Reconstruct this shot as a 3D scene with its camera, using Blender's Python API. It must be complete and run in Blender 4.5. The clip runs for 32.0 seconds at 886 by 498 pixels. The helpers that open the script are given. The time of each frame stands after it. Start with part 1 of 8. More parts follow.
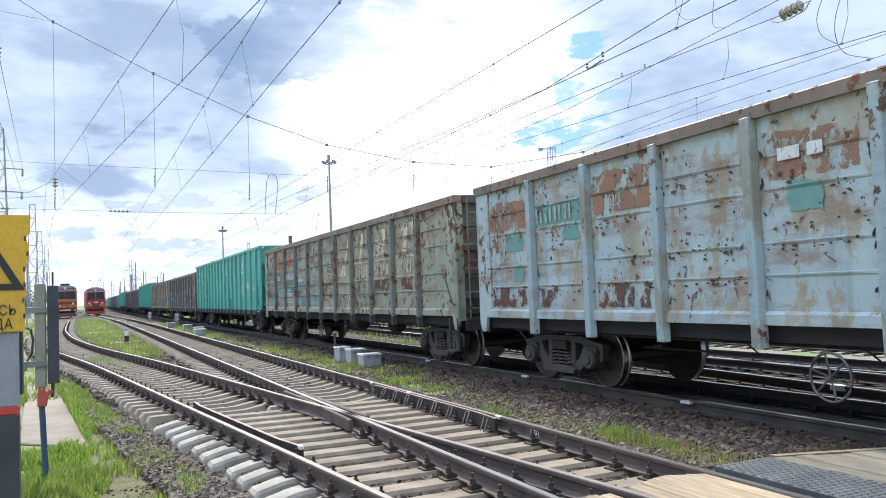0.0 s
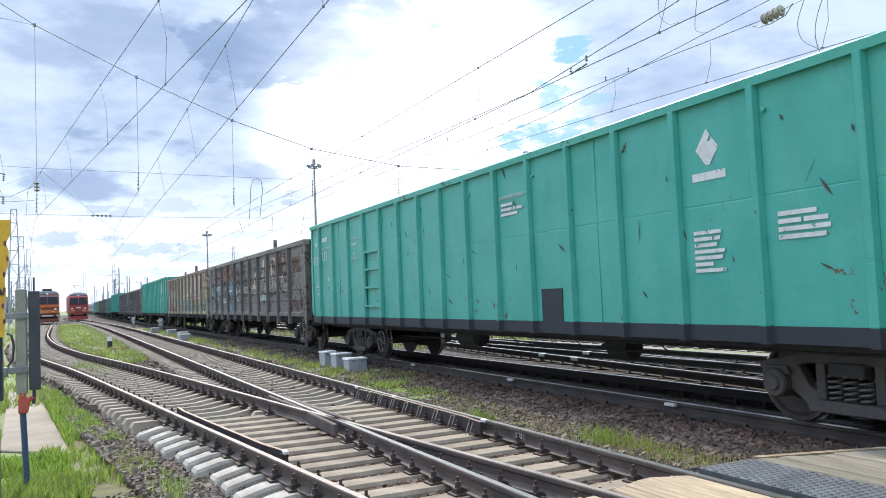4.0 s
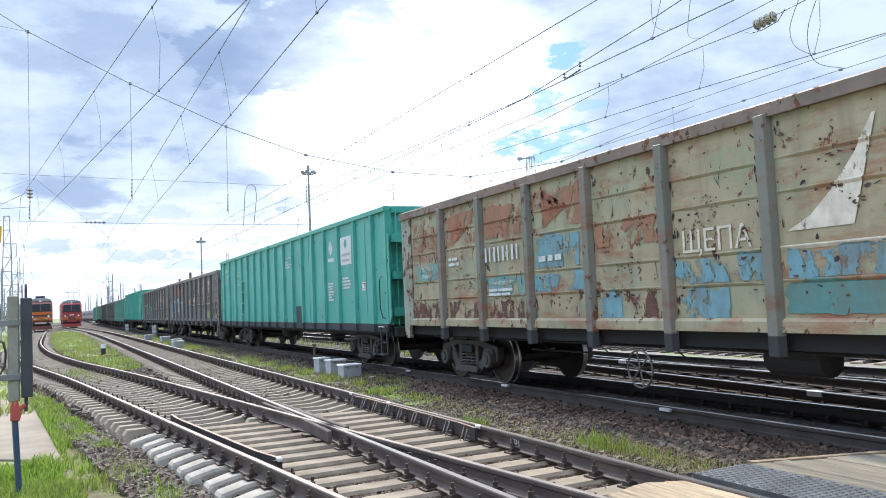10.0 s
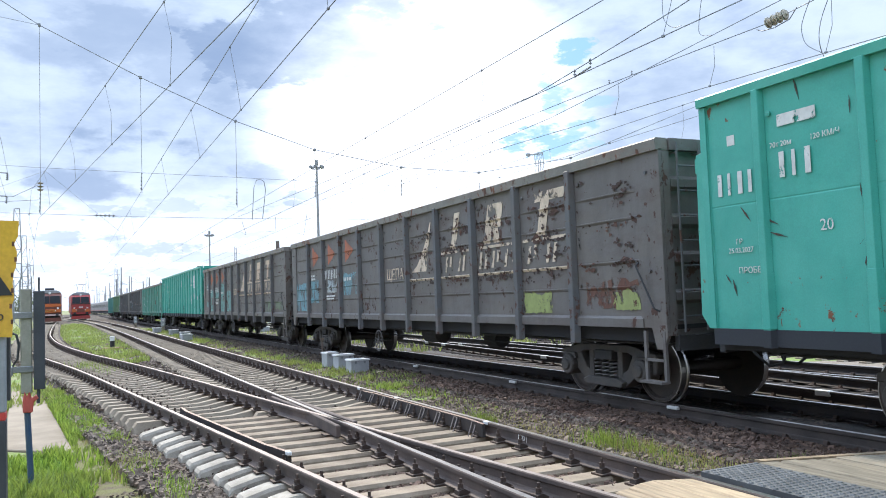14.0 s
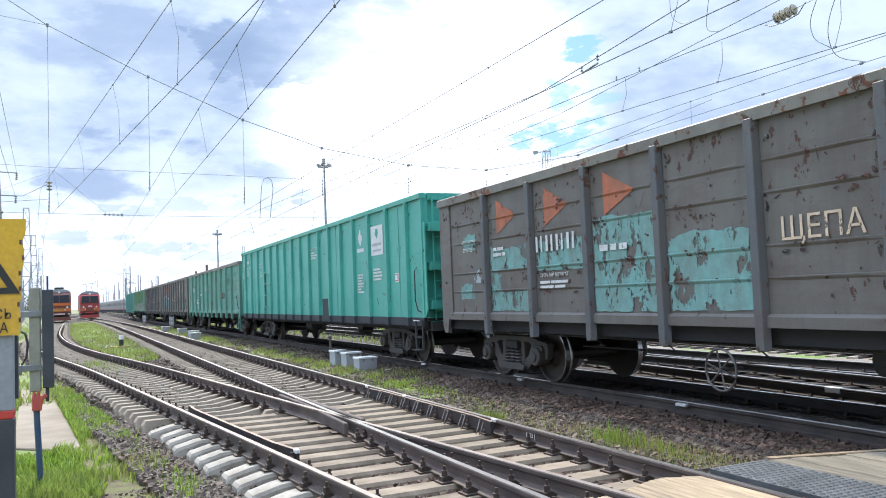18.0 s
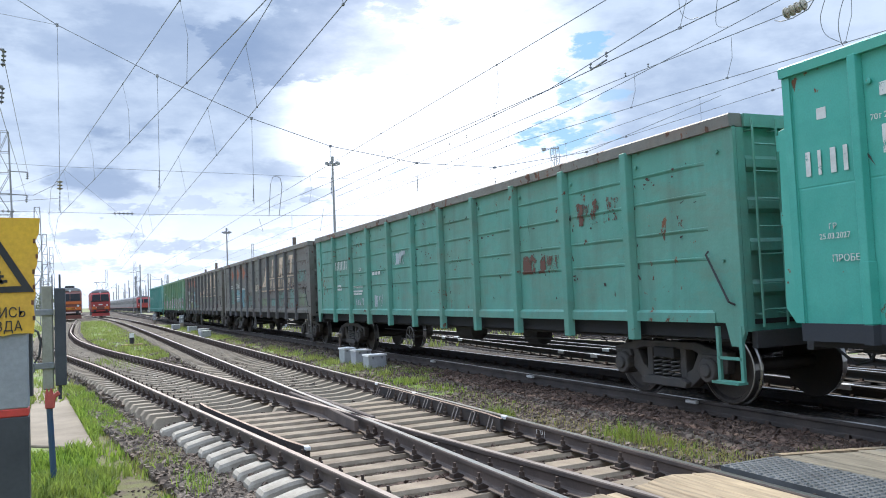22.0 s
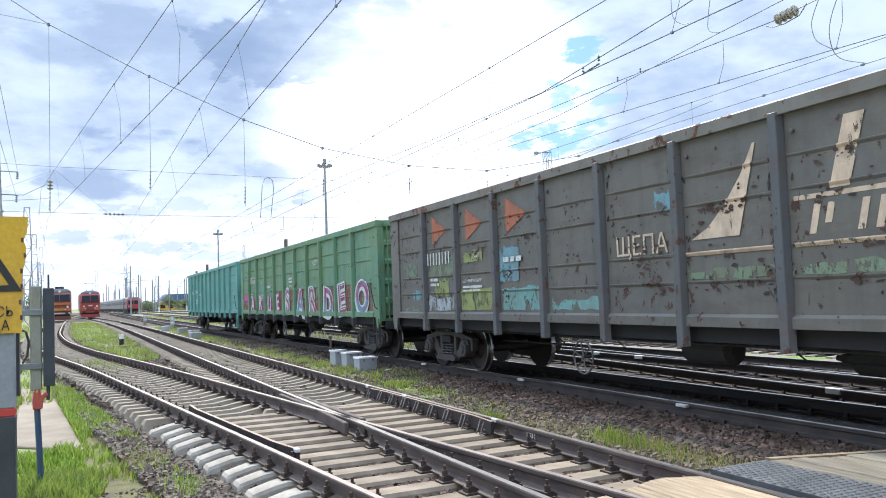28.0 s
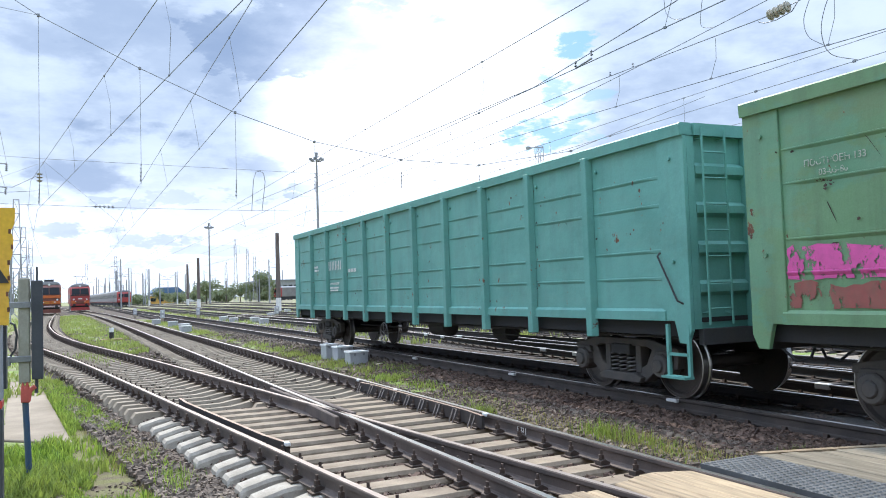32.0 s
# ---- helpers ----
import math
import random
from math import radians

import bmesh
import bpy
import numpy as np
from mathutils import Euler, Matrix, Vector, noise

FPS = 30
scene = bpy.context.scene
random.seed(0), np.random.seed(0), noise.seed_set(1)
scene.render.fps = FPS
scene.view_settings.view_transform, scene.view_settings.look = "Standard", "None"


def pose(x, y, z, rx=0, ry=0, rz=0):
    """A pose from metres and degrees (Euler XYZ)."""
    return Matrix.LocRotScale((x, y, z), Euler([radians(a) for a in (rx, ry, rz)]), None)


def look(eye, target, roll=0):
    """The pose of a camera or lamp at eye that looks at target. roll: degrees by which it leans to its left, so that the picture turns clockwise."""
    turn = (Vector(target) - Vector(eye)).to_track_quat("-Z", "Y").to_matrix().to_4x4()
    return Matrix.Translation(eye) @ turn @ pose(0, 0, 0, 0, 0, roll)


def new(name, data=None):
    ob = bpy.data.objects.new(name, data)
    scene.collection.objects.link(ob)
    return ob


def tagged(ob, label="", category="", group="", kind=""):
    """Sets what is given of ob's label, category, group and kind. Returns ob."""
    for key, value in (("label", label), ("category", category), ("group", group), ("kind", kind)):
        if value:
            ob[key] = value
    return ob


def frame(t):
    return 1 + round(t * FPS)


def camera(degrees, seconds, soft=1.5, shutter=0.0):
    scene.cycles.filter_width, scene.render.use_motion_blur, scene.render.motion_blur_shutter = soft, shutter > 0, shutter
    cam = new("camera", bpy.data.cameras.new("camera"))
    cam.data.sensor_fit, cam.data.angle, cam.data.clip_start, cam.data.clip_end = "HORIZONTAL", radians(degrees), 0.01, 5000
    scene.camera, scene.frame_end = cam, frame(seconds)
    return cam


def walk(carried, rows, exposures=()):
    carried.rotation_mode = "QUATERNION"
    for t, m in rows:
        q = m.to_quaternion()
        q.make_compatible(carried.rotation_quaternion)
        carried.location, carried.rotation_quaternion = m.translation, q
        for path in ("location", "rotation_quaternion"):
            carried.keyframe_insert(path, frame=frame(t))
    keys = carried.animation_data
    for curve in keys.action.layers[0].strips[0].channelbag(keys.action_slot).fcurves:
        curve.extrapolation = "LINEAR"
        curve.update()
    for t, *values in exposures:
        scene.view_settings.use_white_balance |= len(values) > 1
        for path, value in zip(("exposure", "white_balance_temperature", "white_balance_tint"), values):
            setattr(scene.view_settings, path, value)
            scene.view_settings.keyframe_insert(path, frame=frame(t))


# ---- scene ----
cam = camera(57.83, 32.0, soft=1.0)
# seconds, eye in metres, then degrees: heading from +Y towards +X, pitch up, roll
PATH = [
    (0, 0.006, -0.017, 1.655, 24.208, 3.043, -2.189), (0.5, 0.006, -0.026, 1.660, 24.023, 3.106, -2.193),
    (1, 0.010, -0.013, 1.659, 24.118, 3.156, -2.165), (1.5, 0.005, -0.019, 1.663, 24.032, 3.198, -2.162),
    (2, -0.000, -0.020, 1.662, 24.289, 3.245, -2.148), (2.5, 0.008, -0.011, 1.653, 24.477, 3.278, -2.201),
    (3, 0.014, -0.006, 1.656, 24.931, 3.212, -2.364), (3.5, 0.018, -0.013, 1.651, 25.331, 3.217, -2.370),
    (5.5, -0.002, -0.037, 1.668, 24.497, 3.552, -2.693), (6, 0.006, -0.039, 1.661, 24.291, 3.683, -2.639),
    (6.5, 0.001, -0.041, 1.665, 24.095, 3.789, -2.601), (7, 0.002, -0.037, 1.659, 23.913, 3.881, -2.575),
    (7.5, -0.014, -0.036, 1.667, 23.815, 3.908, -2.506), (8, -0.012, -0.035, 1.661, 23.842, 3.953, -2.441),
    (8.5, -0.015, -0.041, 1.664, 24.013, 3.881, -2.460), (9, -0.006, -0.028, 1.655, 24.277, 3.836, -2.475),
    (9.5, 0.004, -0.028, 1.654, 24.888, 3.771, -2.530), (10, 0.023, -0.015, 1.649, 25.659, 3.685, -2.604),
    (10.5, 0.017, -0.013, 1.654, 26.031, 3.612, -2.572), (11, 0.013, -0.026, 1.654, 26.135, 3.577, -2.527),
    (11.5, 0.000, -0.038, 1.654, 26.214, 3.507, -2.505), (12, -0.002, -0.031, 1.653, 26.030, 3.451, -2.393),
    (12.5, 0.007, -0.022, 1.648, 25.791, 3.421, -2.301), (13, 0.002, -0.024, 1.651, 25.563, 3.367, -2.211),
    (13.5, 0.003, -0.030, 1.650, 25.289, 3.385, -2.117), (14, -0.014, -0.038, 1.662, 25.110, 3.380, -2.111),
    (14.5, -0.016, -0.040, 1.661, 24.926, 3.400, -2.080), (16.5, 0.000, -0.032, 1.643, 24.686, 3.395, -2.138),
    (17, -0.002, -0.022, 1.649, 24.720, 3.348, -2.195), (17.5, -0.000, -0.023, 1.646, 24.697, 3.286, -2.311),
    (18, -0.003, -0.022, 1.655, 24.565, 3.259, -2.286), (18.5, 0.001, -0.026, 1.647, 24.340, 3.310, -2.276),
    (19, -0.006, -0.022, 1.651, 24.144, 3.297, -2.341), (19.5, 0.001, -0.027, 1.647, 23.917, 3.271, -2.328),
    (20, -0.003, -0.026, 1.652, 23.843, 3.241, -2.401), (20.5, 0.002, -0.023, 1.648, 23.829, 3.240, -2.446),
    (21, -0.001, -0.024, 1.653, 23.896, 3.180, -2.450), (21.5, -0.010, -0.022, 1.652, 23.856, 3.164, -2.475),
    (22, -0.018, -0.030, 1.654, 23.945, 3.104, -2.445), (22.5, -0.012, -0.032, 1.646, 24.093, 3.115, -2.479),
    (23, 0.001, -0.030, 1.653, 24.046, 3.105, -2.488), (23.5, -0.013, -0.032, 1.653, 23.897, 3.157, -2.475),
    (24, -0.021, -0.047, 1.660, 23.671, 3.169, -2.443), (24.5, -0.029, -0.043, 1.665, 23.471, 3.228, -2.436),
    (25, -0.022, -0.035, 1.656, 23.278, 3.317, -2.399), (25.5, -0.016, -0.025, 1.652, 23.404, 3.320, -2.377),
    (27.5, -0.005, -0.029, 1.651, 24.674, 3.286, -2.223), (28, -0.010, -0.022, 1.646, 24.539, 3.298, -2.114),
    (28.5, -0.006, -0.017, 1.648, 25.055, 3.235, -2.105), (29, -0.017, -0.007, 1.656, 25.245, 3.157, -2.072),
    (29.5, -0.011, -0.003, 1.653, 25.317, 3.108, -2.004), (30, -0.004, -0.005, 1.649, 25.310, 3.070, -1.980),
    (30.5, -0.003, 0.001, 1.646, 25.118, 3.023, -1.889), (31, -0.012, -0.010, 1.650, 25.201, 2.990, -1.904),
    (31.5, -0.007, -0.009, 1.647, 25.328, 2.924, -1.947), (32, 0.000, -0.000, 1.640, 25.122, 2.887, -1.886),
]


def gaze(x, y, z, yaw, pitch, roll):
    a, b = radians(yaw), radians(pitch)
    return look((x, y, z), (x + math.sin(a) * math.cos(b), y + math.cos(a) * math.cos(b), z + math.sin(b)), roll)


# the picture darkens a little as pale wagons fill it
EXPOSURE = [(t, 0.27 + e, 6170, 11) for t, e in (
    (0.0, -0.04), (3.0, 0.02), (6.0, -0.14), (8.0, 0.03), (10.0, 0.03), (12.0, -0.14), (13.0, -0.17), (14.0, 0.02), (17.0, 0.14), (18.0, 0.10), (19.0, -0.03),
    (20.0, -0.14), (21.0, -0.17), (23.0, -0.15), (24.0, -0.02), (26.5, 0.04), (28.0, 0.05), (29.0, 0.12), (30.0, -0.02), (32.0, 0.0))]
walk(cam, [(t, gaze(*r)) for t, *r in PATH], EXPOSURE)
# ---- light ----
SUN_AZ, SUN_EL = 5.0, 48.0
world = bpy.data.worlds.new("sky")
scene.world = world
world.use_nodes = True
wt = world.node_tree
wt.nodes.clear()


def wn(kind, **kw):
    n = wt.nodes.new(kind)
    for k, v in kw.items():
        n.inputs[k].default_value = v
    return n


def wl(a, b):
    wt.links.new(a, b)


def wmath(op, a, b=None, clamp=False):
    n = wt.nodes.new("ShaderNodeMath")
    n.operation, n.use_clamp = op, clamp
    for i, v in enumerate((a, b)):
        if v is None:
            continue
        if isinstance(v, (int, float)):
            n.inputs[i].default_value = v
        else:
            wl(v, n.inputs[i])
    return n.outputs[0]


def wmix(fac, a, b):
    n = wt.nodes.new("ShaderNodeMix")
    n.data_type = "RGBA"
    for s, v in ((n.inputs[0], fac), (n.inputs[6], a), (n.inputs[7], b)):
        if isinstance(v, (int, float, tuple)):
            s.default_value = v
        else:
            wl(v, s)
    return n.outputs[2]


def wramp(v, lo, hi):
    n = wt.nodes.new("ShaderNodeMapRange")
    n.interpolation_type = "SMOOTHSTEP"
    n.inputs[1].default_value, n.inputs[2].default_value = min(lo, hi), max(lo, hi)
    if lo > hi:
        n.inputs[3].default_value, n.inputs[4].default_value = 1.0, 0.0
    wl(v, n.inputs[0])
    return n.outputs[0]


def heading(yaw, pitch):
    a, b = radians(yaw), radians(pitch)
    return (math.sin(a) * math.cos(b), math.cos(a) * math.cos(b), math.sin(b))


sky = wt.nodes.new("ShaderNodeTexSky")
sky.sky_type, sky.sun_disc = "NISHITA", False
sky.sun_elevation, sky.sun_rotation = radians(SUN_EL), radians(SUN_AZ)
tc = wt.nodes.new("ShaderNodeTexCoord")
ray = tc.outputs["Generated"]
sep = wt.nodes.new("ShaderNodeSeparateXYZ")
wl(ray, sep.inputs[0])


def wnoise(vec, scale, detail, w, rough=0.55):
    n = wt.nodes.new("ShaderNodeTexNoise")
    n.noise_dimensions = "4D"
    n.inputs["Scale"].default_value, n.inputs["Detail"].default_value = scale, detail
    n.inputs["Roughness"].default_value, n.inputs["W"].default_value = rough, w
    wl(vec, n.inputs["Vector"])
    return n.outputs[0]


def wdot(yaw, pitch):
    n = wt.nodes.new("ShaderNodeVectorMath")
    n.operation = "DOT_PRODUCT"
    n.inputs[1].default_value = heading(yaw, pitch)
    wl(ray, n.inputs[0])
    return n.outputs["Value"]


# compass bearing and height over the horizon, in degrees
bearing = wmath("MULTIPLY", wmath("ARCTAN2", sep.outputs[0], sep.outputs[1]), 57.2958)
height = wmath("MULTIPLY", wmath("ARCSINE", sep.outputs[2]), 57.2958)
flat = wt.nodes.new("ShaderNodeCombineXYZ")
wl(wmath("DIVIDE", bearing, 9.0), flat.inputs[0])
wl(wmath("DIVIDE", height, 3.6), flat.inputs[1])
puff = wnoise(flat.outputs[0], 0.55, 9, 3.2, 0.58)
shred = wnoise(flat.outputs[0], 1.5, 9, 7.7, 0.60)
edge = wmath("SUBTRACT", wmath("ADD", wmath("MULTIPLY", puff, 5.0), wmath("MULTIPLY", shred, 4.5)), 4.75)


torn = wmath("MULTIPLY", wmath("SUBTRACT", wnoise(flat.outputs[0], 4.2, 9, 1.3, 0.62), 0.5), 7.0)


def cloud_mass(yaw, pitch, wide, tall, soft, fray=edge):
    """1 inside a cloud with a frayed oval outline, 0 outside; degrees."""
    a = wmath("DIVIDE", wmath("SUBTRACT", bearing, yaw), wide)
    b = wmath("DIVIDE", wmath("SUBTRACT", height, pitch), tall)
    d = wmath("ADD", wmath("MULTIPLY", a, a), wmath("MULTIPLY", b, b))
    return wramp(wmath("SUBTRACT", wmath("ADD", fray, 1.0), d), 0.0, soft)


# thin veil everywhere, then the grey undersides of single clouds: bearing, height, width, depth, tone, softness
grey = wmath("MULTIPLY", wramp(wmath("ADD", wmath("MULTIPLY", puff, 0.5), wmath("MULTIPLY", shred, 0.5)), 0.36, 0.60), 0.62)
low = wramp(height, 11.0, 4.0)
grey = wmath("MULTIPLY", grey, wmath("SUBTRACT", 1.0, wmath("MULTIPLY", low, 0.75)))
CLOUDS = ((17.0, 19.6, 9.2, 4.9, 0.95, 0.6), (6.7, 16.9, 8.7, 3.8, 0.72, 1.1), (-0.8, 16.6, 9.8, 4.0, 0.66, 1.3), (-2.8, 12.2, 5.7, 2.4, 0.50, 1.3),
          (5.1, 10.6, 7.2, 1.9, 0.85, 1.1), (0.8, 8.4, 5.7, 1.4, 0.78, 1.1), (17.3, 7.3, 3.2, 1.0, 0.72, 0.7), (13.0, 9.3, 4.2, 1.4, 0.66, 1.0),
          (43.3, 13.4, 7.5, 2.8, 0.50, 1.2), (50.4, 14.0, 6.4, 3.2, 0.58, 1.2), (46.8, 17.0, 8.7, 1.8, 0.38, 1.2), (33.9, 15.8, 4.2, 2.4, 0.26, 1.1),
          (38.7, 17.8, 3.4, 1.6, 0.28, 1.0), (0.0, 4.6, 4.2, 0.6, 0.62, 0.8), (4.9, 3.9, 3.4, 0.6, 0.55, 0.8), (8.7, 6.8, 4.5, 0.8, 0.50, 0.8), (2.6, 6.3, 3.0, 0.6, 0.55, 0.7), (20.5, 5.0, 3.0, 0.5, 0.45, 0.7), (9.0, 3.2, 3.2, 0.35, 0.5, 0.6),
          (-3.5, 6.9, 3.0, 1.0, 0.45, 0.9), (5.3, 2.4, 5.3, 0.4, 0.40, 0.8), (-2.0, 2.9, 4.2, 0.4, 0.40, 0.8), (11.7, 4.6, 2.3, 0.6, 0.38, 0.8))
for yaw, pitch, wide, tall, g, soft in CLOUDS:
    grey = wmath("MAXIMUM", grey, wmath("MULTIPLY", cloud_mass(yaw, pitch, wide, tall, soft * 1.1, edge if tall > 1.2 else torn), g))
# soft lighter billows inside the grey
grey = wmath("MULTIPLY", grey, wmath("ADD", wmath("MULTIPLY", wramp(shred, 0.30, 0.66), 0.34), 0.72))
sunglow = wramp(wdot(24.0, 12.0), math.cos(radians(14.0)), math.cos(radians(1.0)))
grey = wmath("SUBTRACT", grey, wmath("MULTIPLY", sunglow, 0.45), True)
cloud = wmix(grey, wmix(wmath("MAXIMUM", sunglow, wmath("MULTIPLY", low, 0.45)), (0.66, 0.77, 0.92, 1), (1.5, 1.55, 1.65, 1)), (0.29, 0.39, 0.575, 1))
# clouds thin out and dim away from the sun
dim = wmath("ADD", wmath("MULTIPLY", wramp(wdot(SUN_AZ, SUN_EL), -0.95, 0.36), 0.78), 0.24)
# added fill: all sky higher than the camera sees is brightened to light the yard
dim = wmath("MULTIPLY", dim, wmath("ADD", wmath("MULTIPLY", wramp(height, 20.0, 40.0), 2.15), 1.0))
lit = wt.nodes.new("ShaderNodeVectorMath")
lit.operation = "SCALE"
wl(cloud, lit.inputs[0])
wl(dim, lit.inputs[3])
# torn holes to the blue
bluesky = wt.nodes.new("ShaderNodeVectorMath")
bluesky.operation = "SCALE"
bluesky.inputs[3].default_value = 0.14
wl(sky.outputs[0], bluesky.inputs[0])
gap = wmath("MULTIPLY", wramp(wnoise(flat.outputs[0], 0.4, 8, 11.4, 0.6), 0.62, 0.70), wramp(height, 20.0, 28.0))
for yaw, pitch, wide, tall, g in ((34.9, 16.7, 1.7, 0.9, 0.95), (32.4, 10.8, 3.1, 1.3, 0.95), (35.0, 11.0, 2.0, 1.0, 0.8), (33.5, 13.8, 1.3, 1.5, 0.75), (36.9, 13.1, 1.3, 0.5, 0.6), (21.0, 8.9, 2.0, 0.4, 0.5)):
    gap = wmath("MAXIMUM", gap, wmath("MULTIPLY", cloud_mass(yaw, pitch, wide, tall, 0.9, torn), g))
hole = wmix(0.75, bluesky.outputs[0], (0.30, 0.60, 0.90, 1))
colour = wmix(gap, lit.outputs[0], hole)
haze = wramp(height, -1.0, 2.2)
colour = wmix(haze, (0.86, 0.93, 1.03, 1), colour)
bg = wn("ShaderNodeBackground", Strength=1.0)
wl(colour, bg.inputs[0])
wo = wt.nodes.new("ShaderNodeOutputWorld")
wl(bg.outputs[0], wo.inputs[0])

sun = new("sun", bpy.data.lights.new("sun", "SUN"))
sun.data.energy, sun.data.angle, sun.data.color = 3.8, radians(3.0), (1.0, 0.89, 0.71)
sun.matrix_world = look(Vector(heading(SUN_AZ, SUN_EL)) * 50, (0, 0, 0))
scene.view_settings.exposure = 0.0
# ---- materials ----
def material(name):
    m = bpy.data.materials.new(name)
    m.use_nodes = True
    return m, m.node_tree, m.node_tree.nodes["Principled BSDF"]


def noise_node(nt, scale, detail=6.0, stretch=None, w=0.0, rough=0.6):
    """3D noise in object space, metres; stretch scales the axes first."""
    t = nt.nodes.new("ShaderNodeTexCoord")
    mp = nt.nodes.new("ShaderNodeMapping")
    mp.inputs["Scale"].default_value = stretch or (1, 1, 1)
    mp.inputs["Location"].default_value = (w * 3.1, w * 1.7, w * 2.3)
    nt.links.new(t.outputs["Object"], mp.inputs[0])
    n = nt.nodes.new("ShaderNodeTexNoise")
    n.inputs["Scale"].default_value, n.inputs["Detail"].default_value, n.inputs["Roughness"].default_value = scale, detail, rough
    nt.links.new(mp.outputs[0], n.inputs["Vector"])
    return n.outputs[0]


def ramp(nt, v, lo, hi):
    n = nt.nodes.new("ShaderNodeMapRange")
    n.inputs[1].default_value, n.inputs[2].default_value = lo, hi
    nt.links.new(v, n.inputs[0])
    return n.outputs[0]


def mixc(nt, fac, a, b, blend="MIX"):
    n = nt.nodes.new("ShaderNodeMix")
    n.data_type, n.blend_type = "RGBA", blend
    for s, v in ((n.inputs[0], fac), (n.inputs[6], a), (n.inputs[7], b)):
        if isinstance(v, (int, float)):
            s.default_value = v
        elif isinstance(v, tuple):
            s.default_value = (*v, 1) if len(v) == 3 else v
        else:
            nt.links.new(v, s)
    return n.outputs[2]


def bump(nt, bsdf, v, strength, dist=0.01):
    b = nt.nodes.new("ShaderNodeBump")
    b.inputs["Strength"].default_value, b.inputs["Distance"].default_value = strength, dist
    nt.links.new(v, b.inputs["Height"])
    nt.links.new(b.outputs[0], bsdf.inputs["Normal"])


def surface(name, base, second, rough=0.7, metal=0.0, scale=3.0, fine=40.0, mix=(0.35, 0.65), bumps=0.3, dist=0.005, island=0.0, stretch=None, w=0.0, grain=0.22):
    """A two-tone worn surface: broad stains, fine grain and relief."""
    m, nt, b = material(name)
    big = noise_node(nt, scale, 6, stretch, w)
    small = noise_node(nt, fine, 4, stretch, w + 1)
    c = mixc(nt, ramp(nt, big, *mix), base, second)
    c = mixc(nt, ramp(nt, small, 0.25, 0.75), mixc(nt, grain, c, (0.0, 0.0, 0.0)), c)
    if island:
        info = nt.nodes.new("ShaderNodeObjectInfo")
        geo = nt.nodes.new("ShaderNodeNewGeometry")
        add = nt.nodes.new("ShaderNodeMath")
        add.operation = "ADD"
        nt.links.new(info.outputs["Random"], add.inputs[0])
        nt.links.new(geo.outputs["Random Per Island"], add.inputs[1])
        fr = nt.nodes.new("ShaderNodeMath")
        fr.operation = "FRACT"
        nt.links.new(add.outputs[0], fr.inputs[0])
        c = mixc(nt, ramp(nt, fr.outputs[0], -0.2, 1.2), mixc(nt, island, c, (0.0, 0.0, 0.0)), mixc(nt, 1.0, c, (1 + island * 0.8,) * 3, "MULTIPLY"))
    nt.links.new(c, b.inputs["Base Color"])
    b.inputs["Metallic"].default_value = metal
    rr = nt.nodes.new("ShaderNodeMapRange")
    rr.inputs[3].default_value, rr.inputs[4].default_value = max(rough - 0.15, 0.05), min(rough + 0.15, 1)
    nt.links.new(big, rr.inputs[0])
    nt.links.new(rr.outputs[0], b.inputs["Roughness"])
    if bumps:
        bump(nt, b, small, bumps, dist)
    return m


RUST, RUST2 = (0.20, 0.085, 0.045), (0.085, 0.045, 0.032)


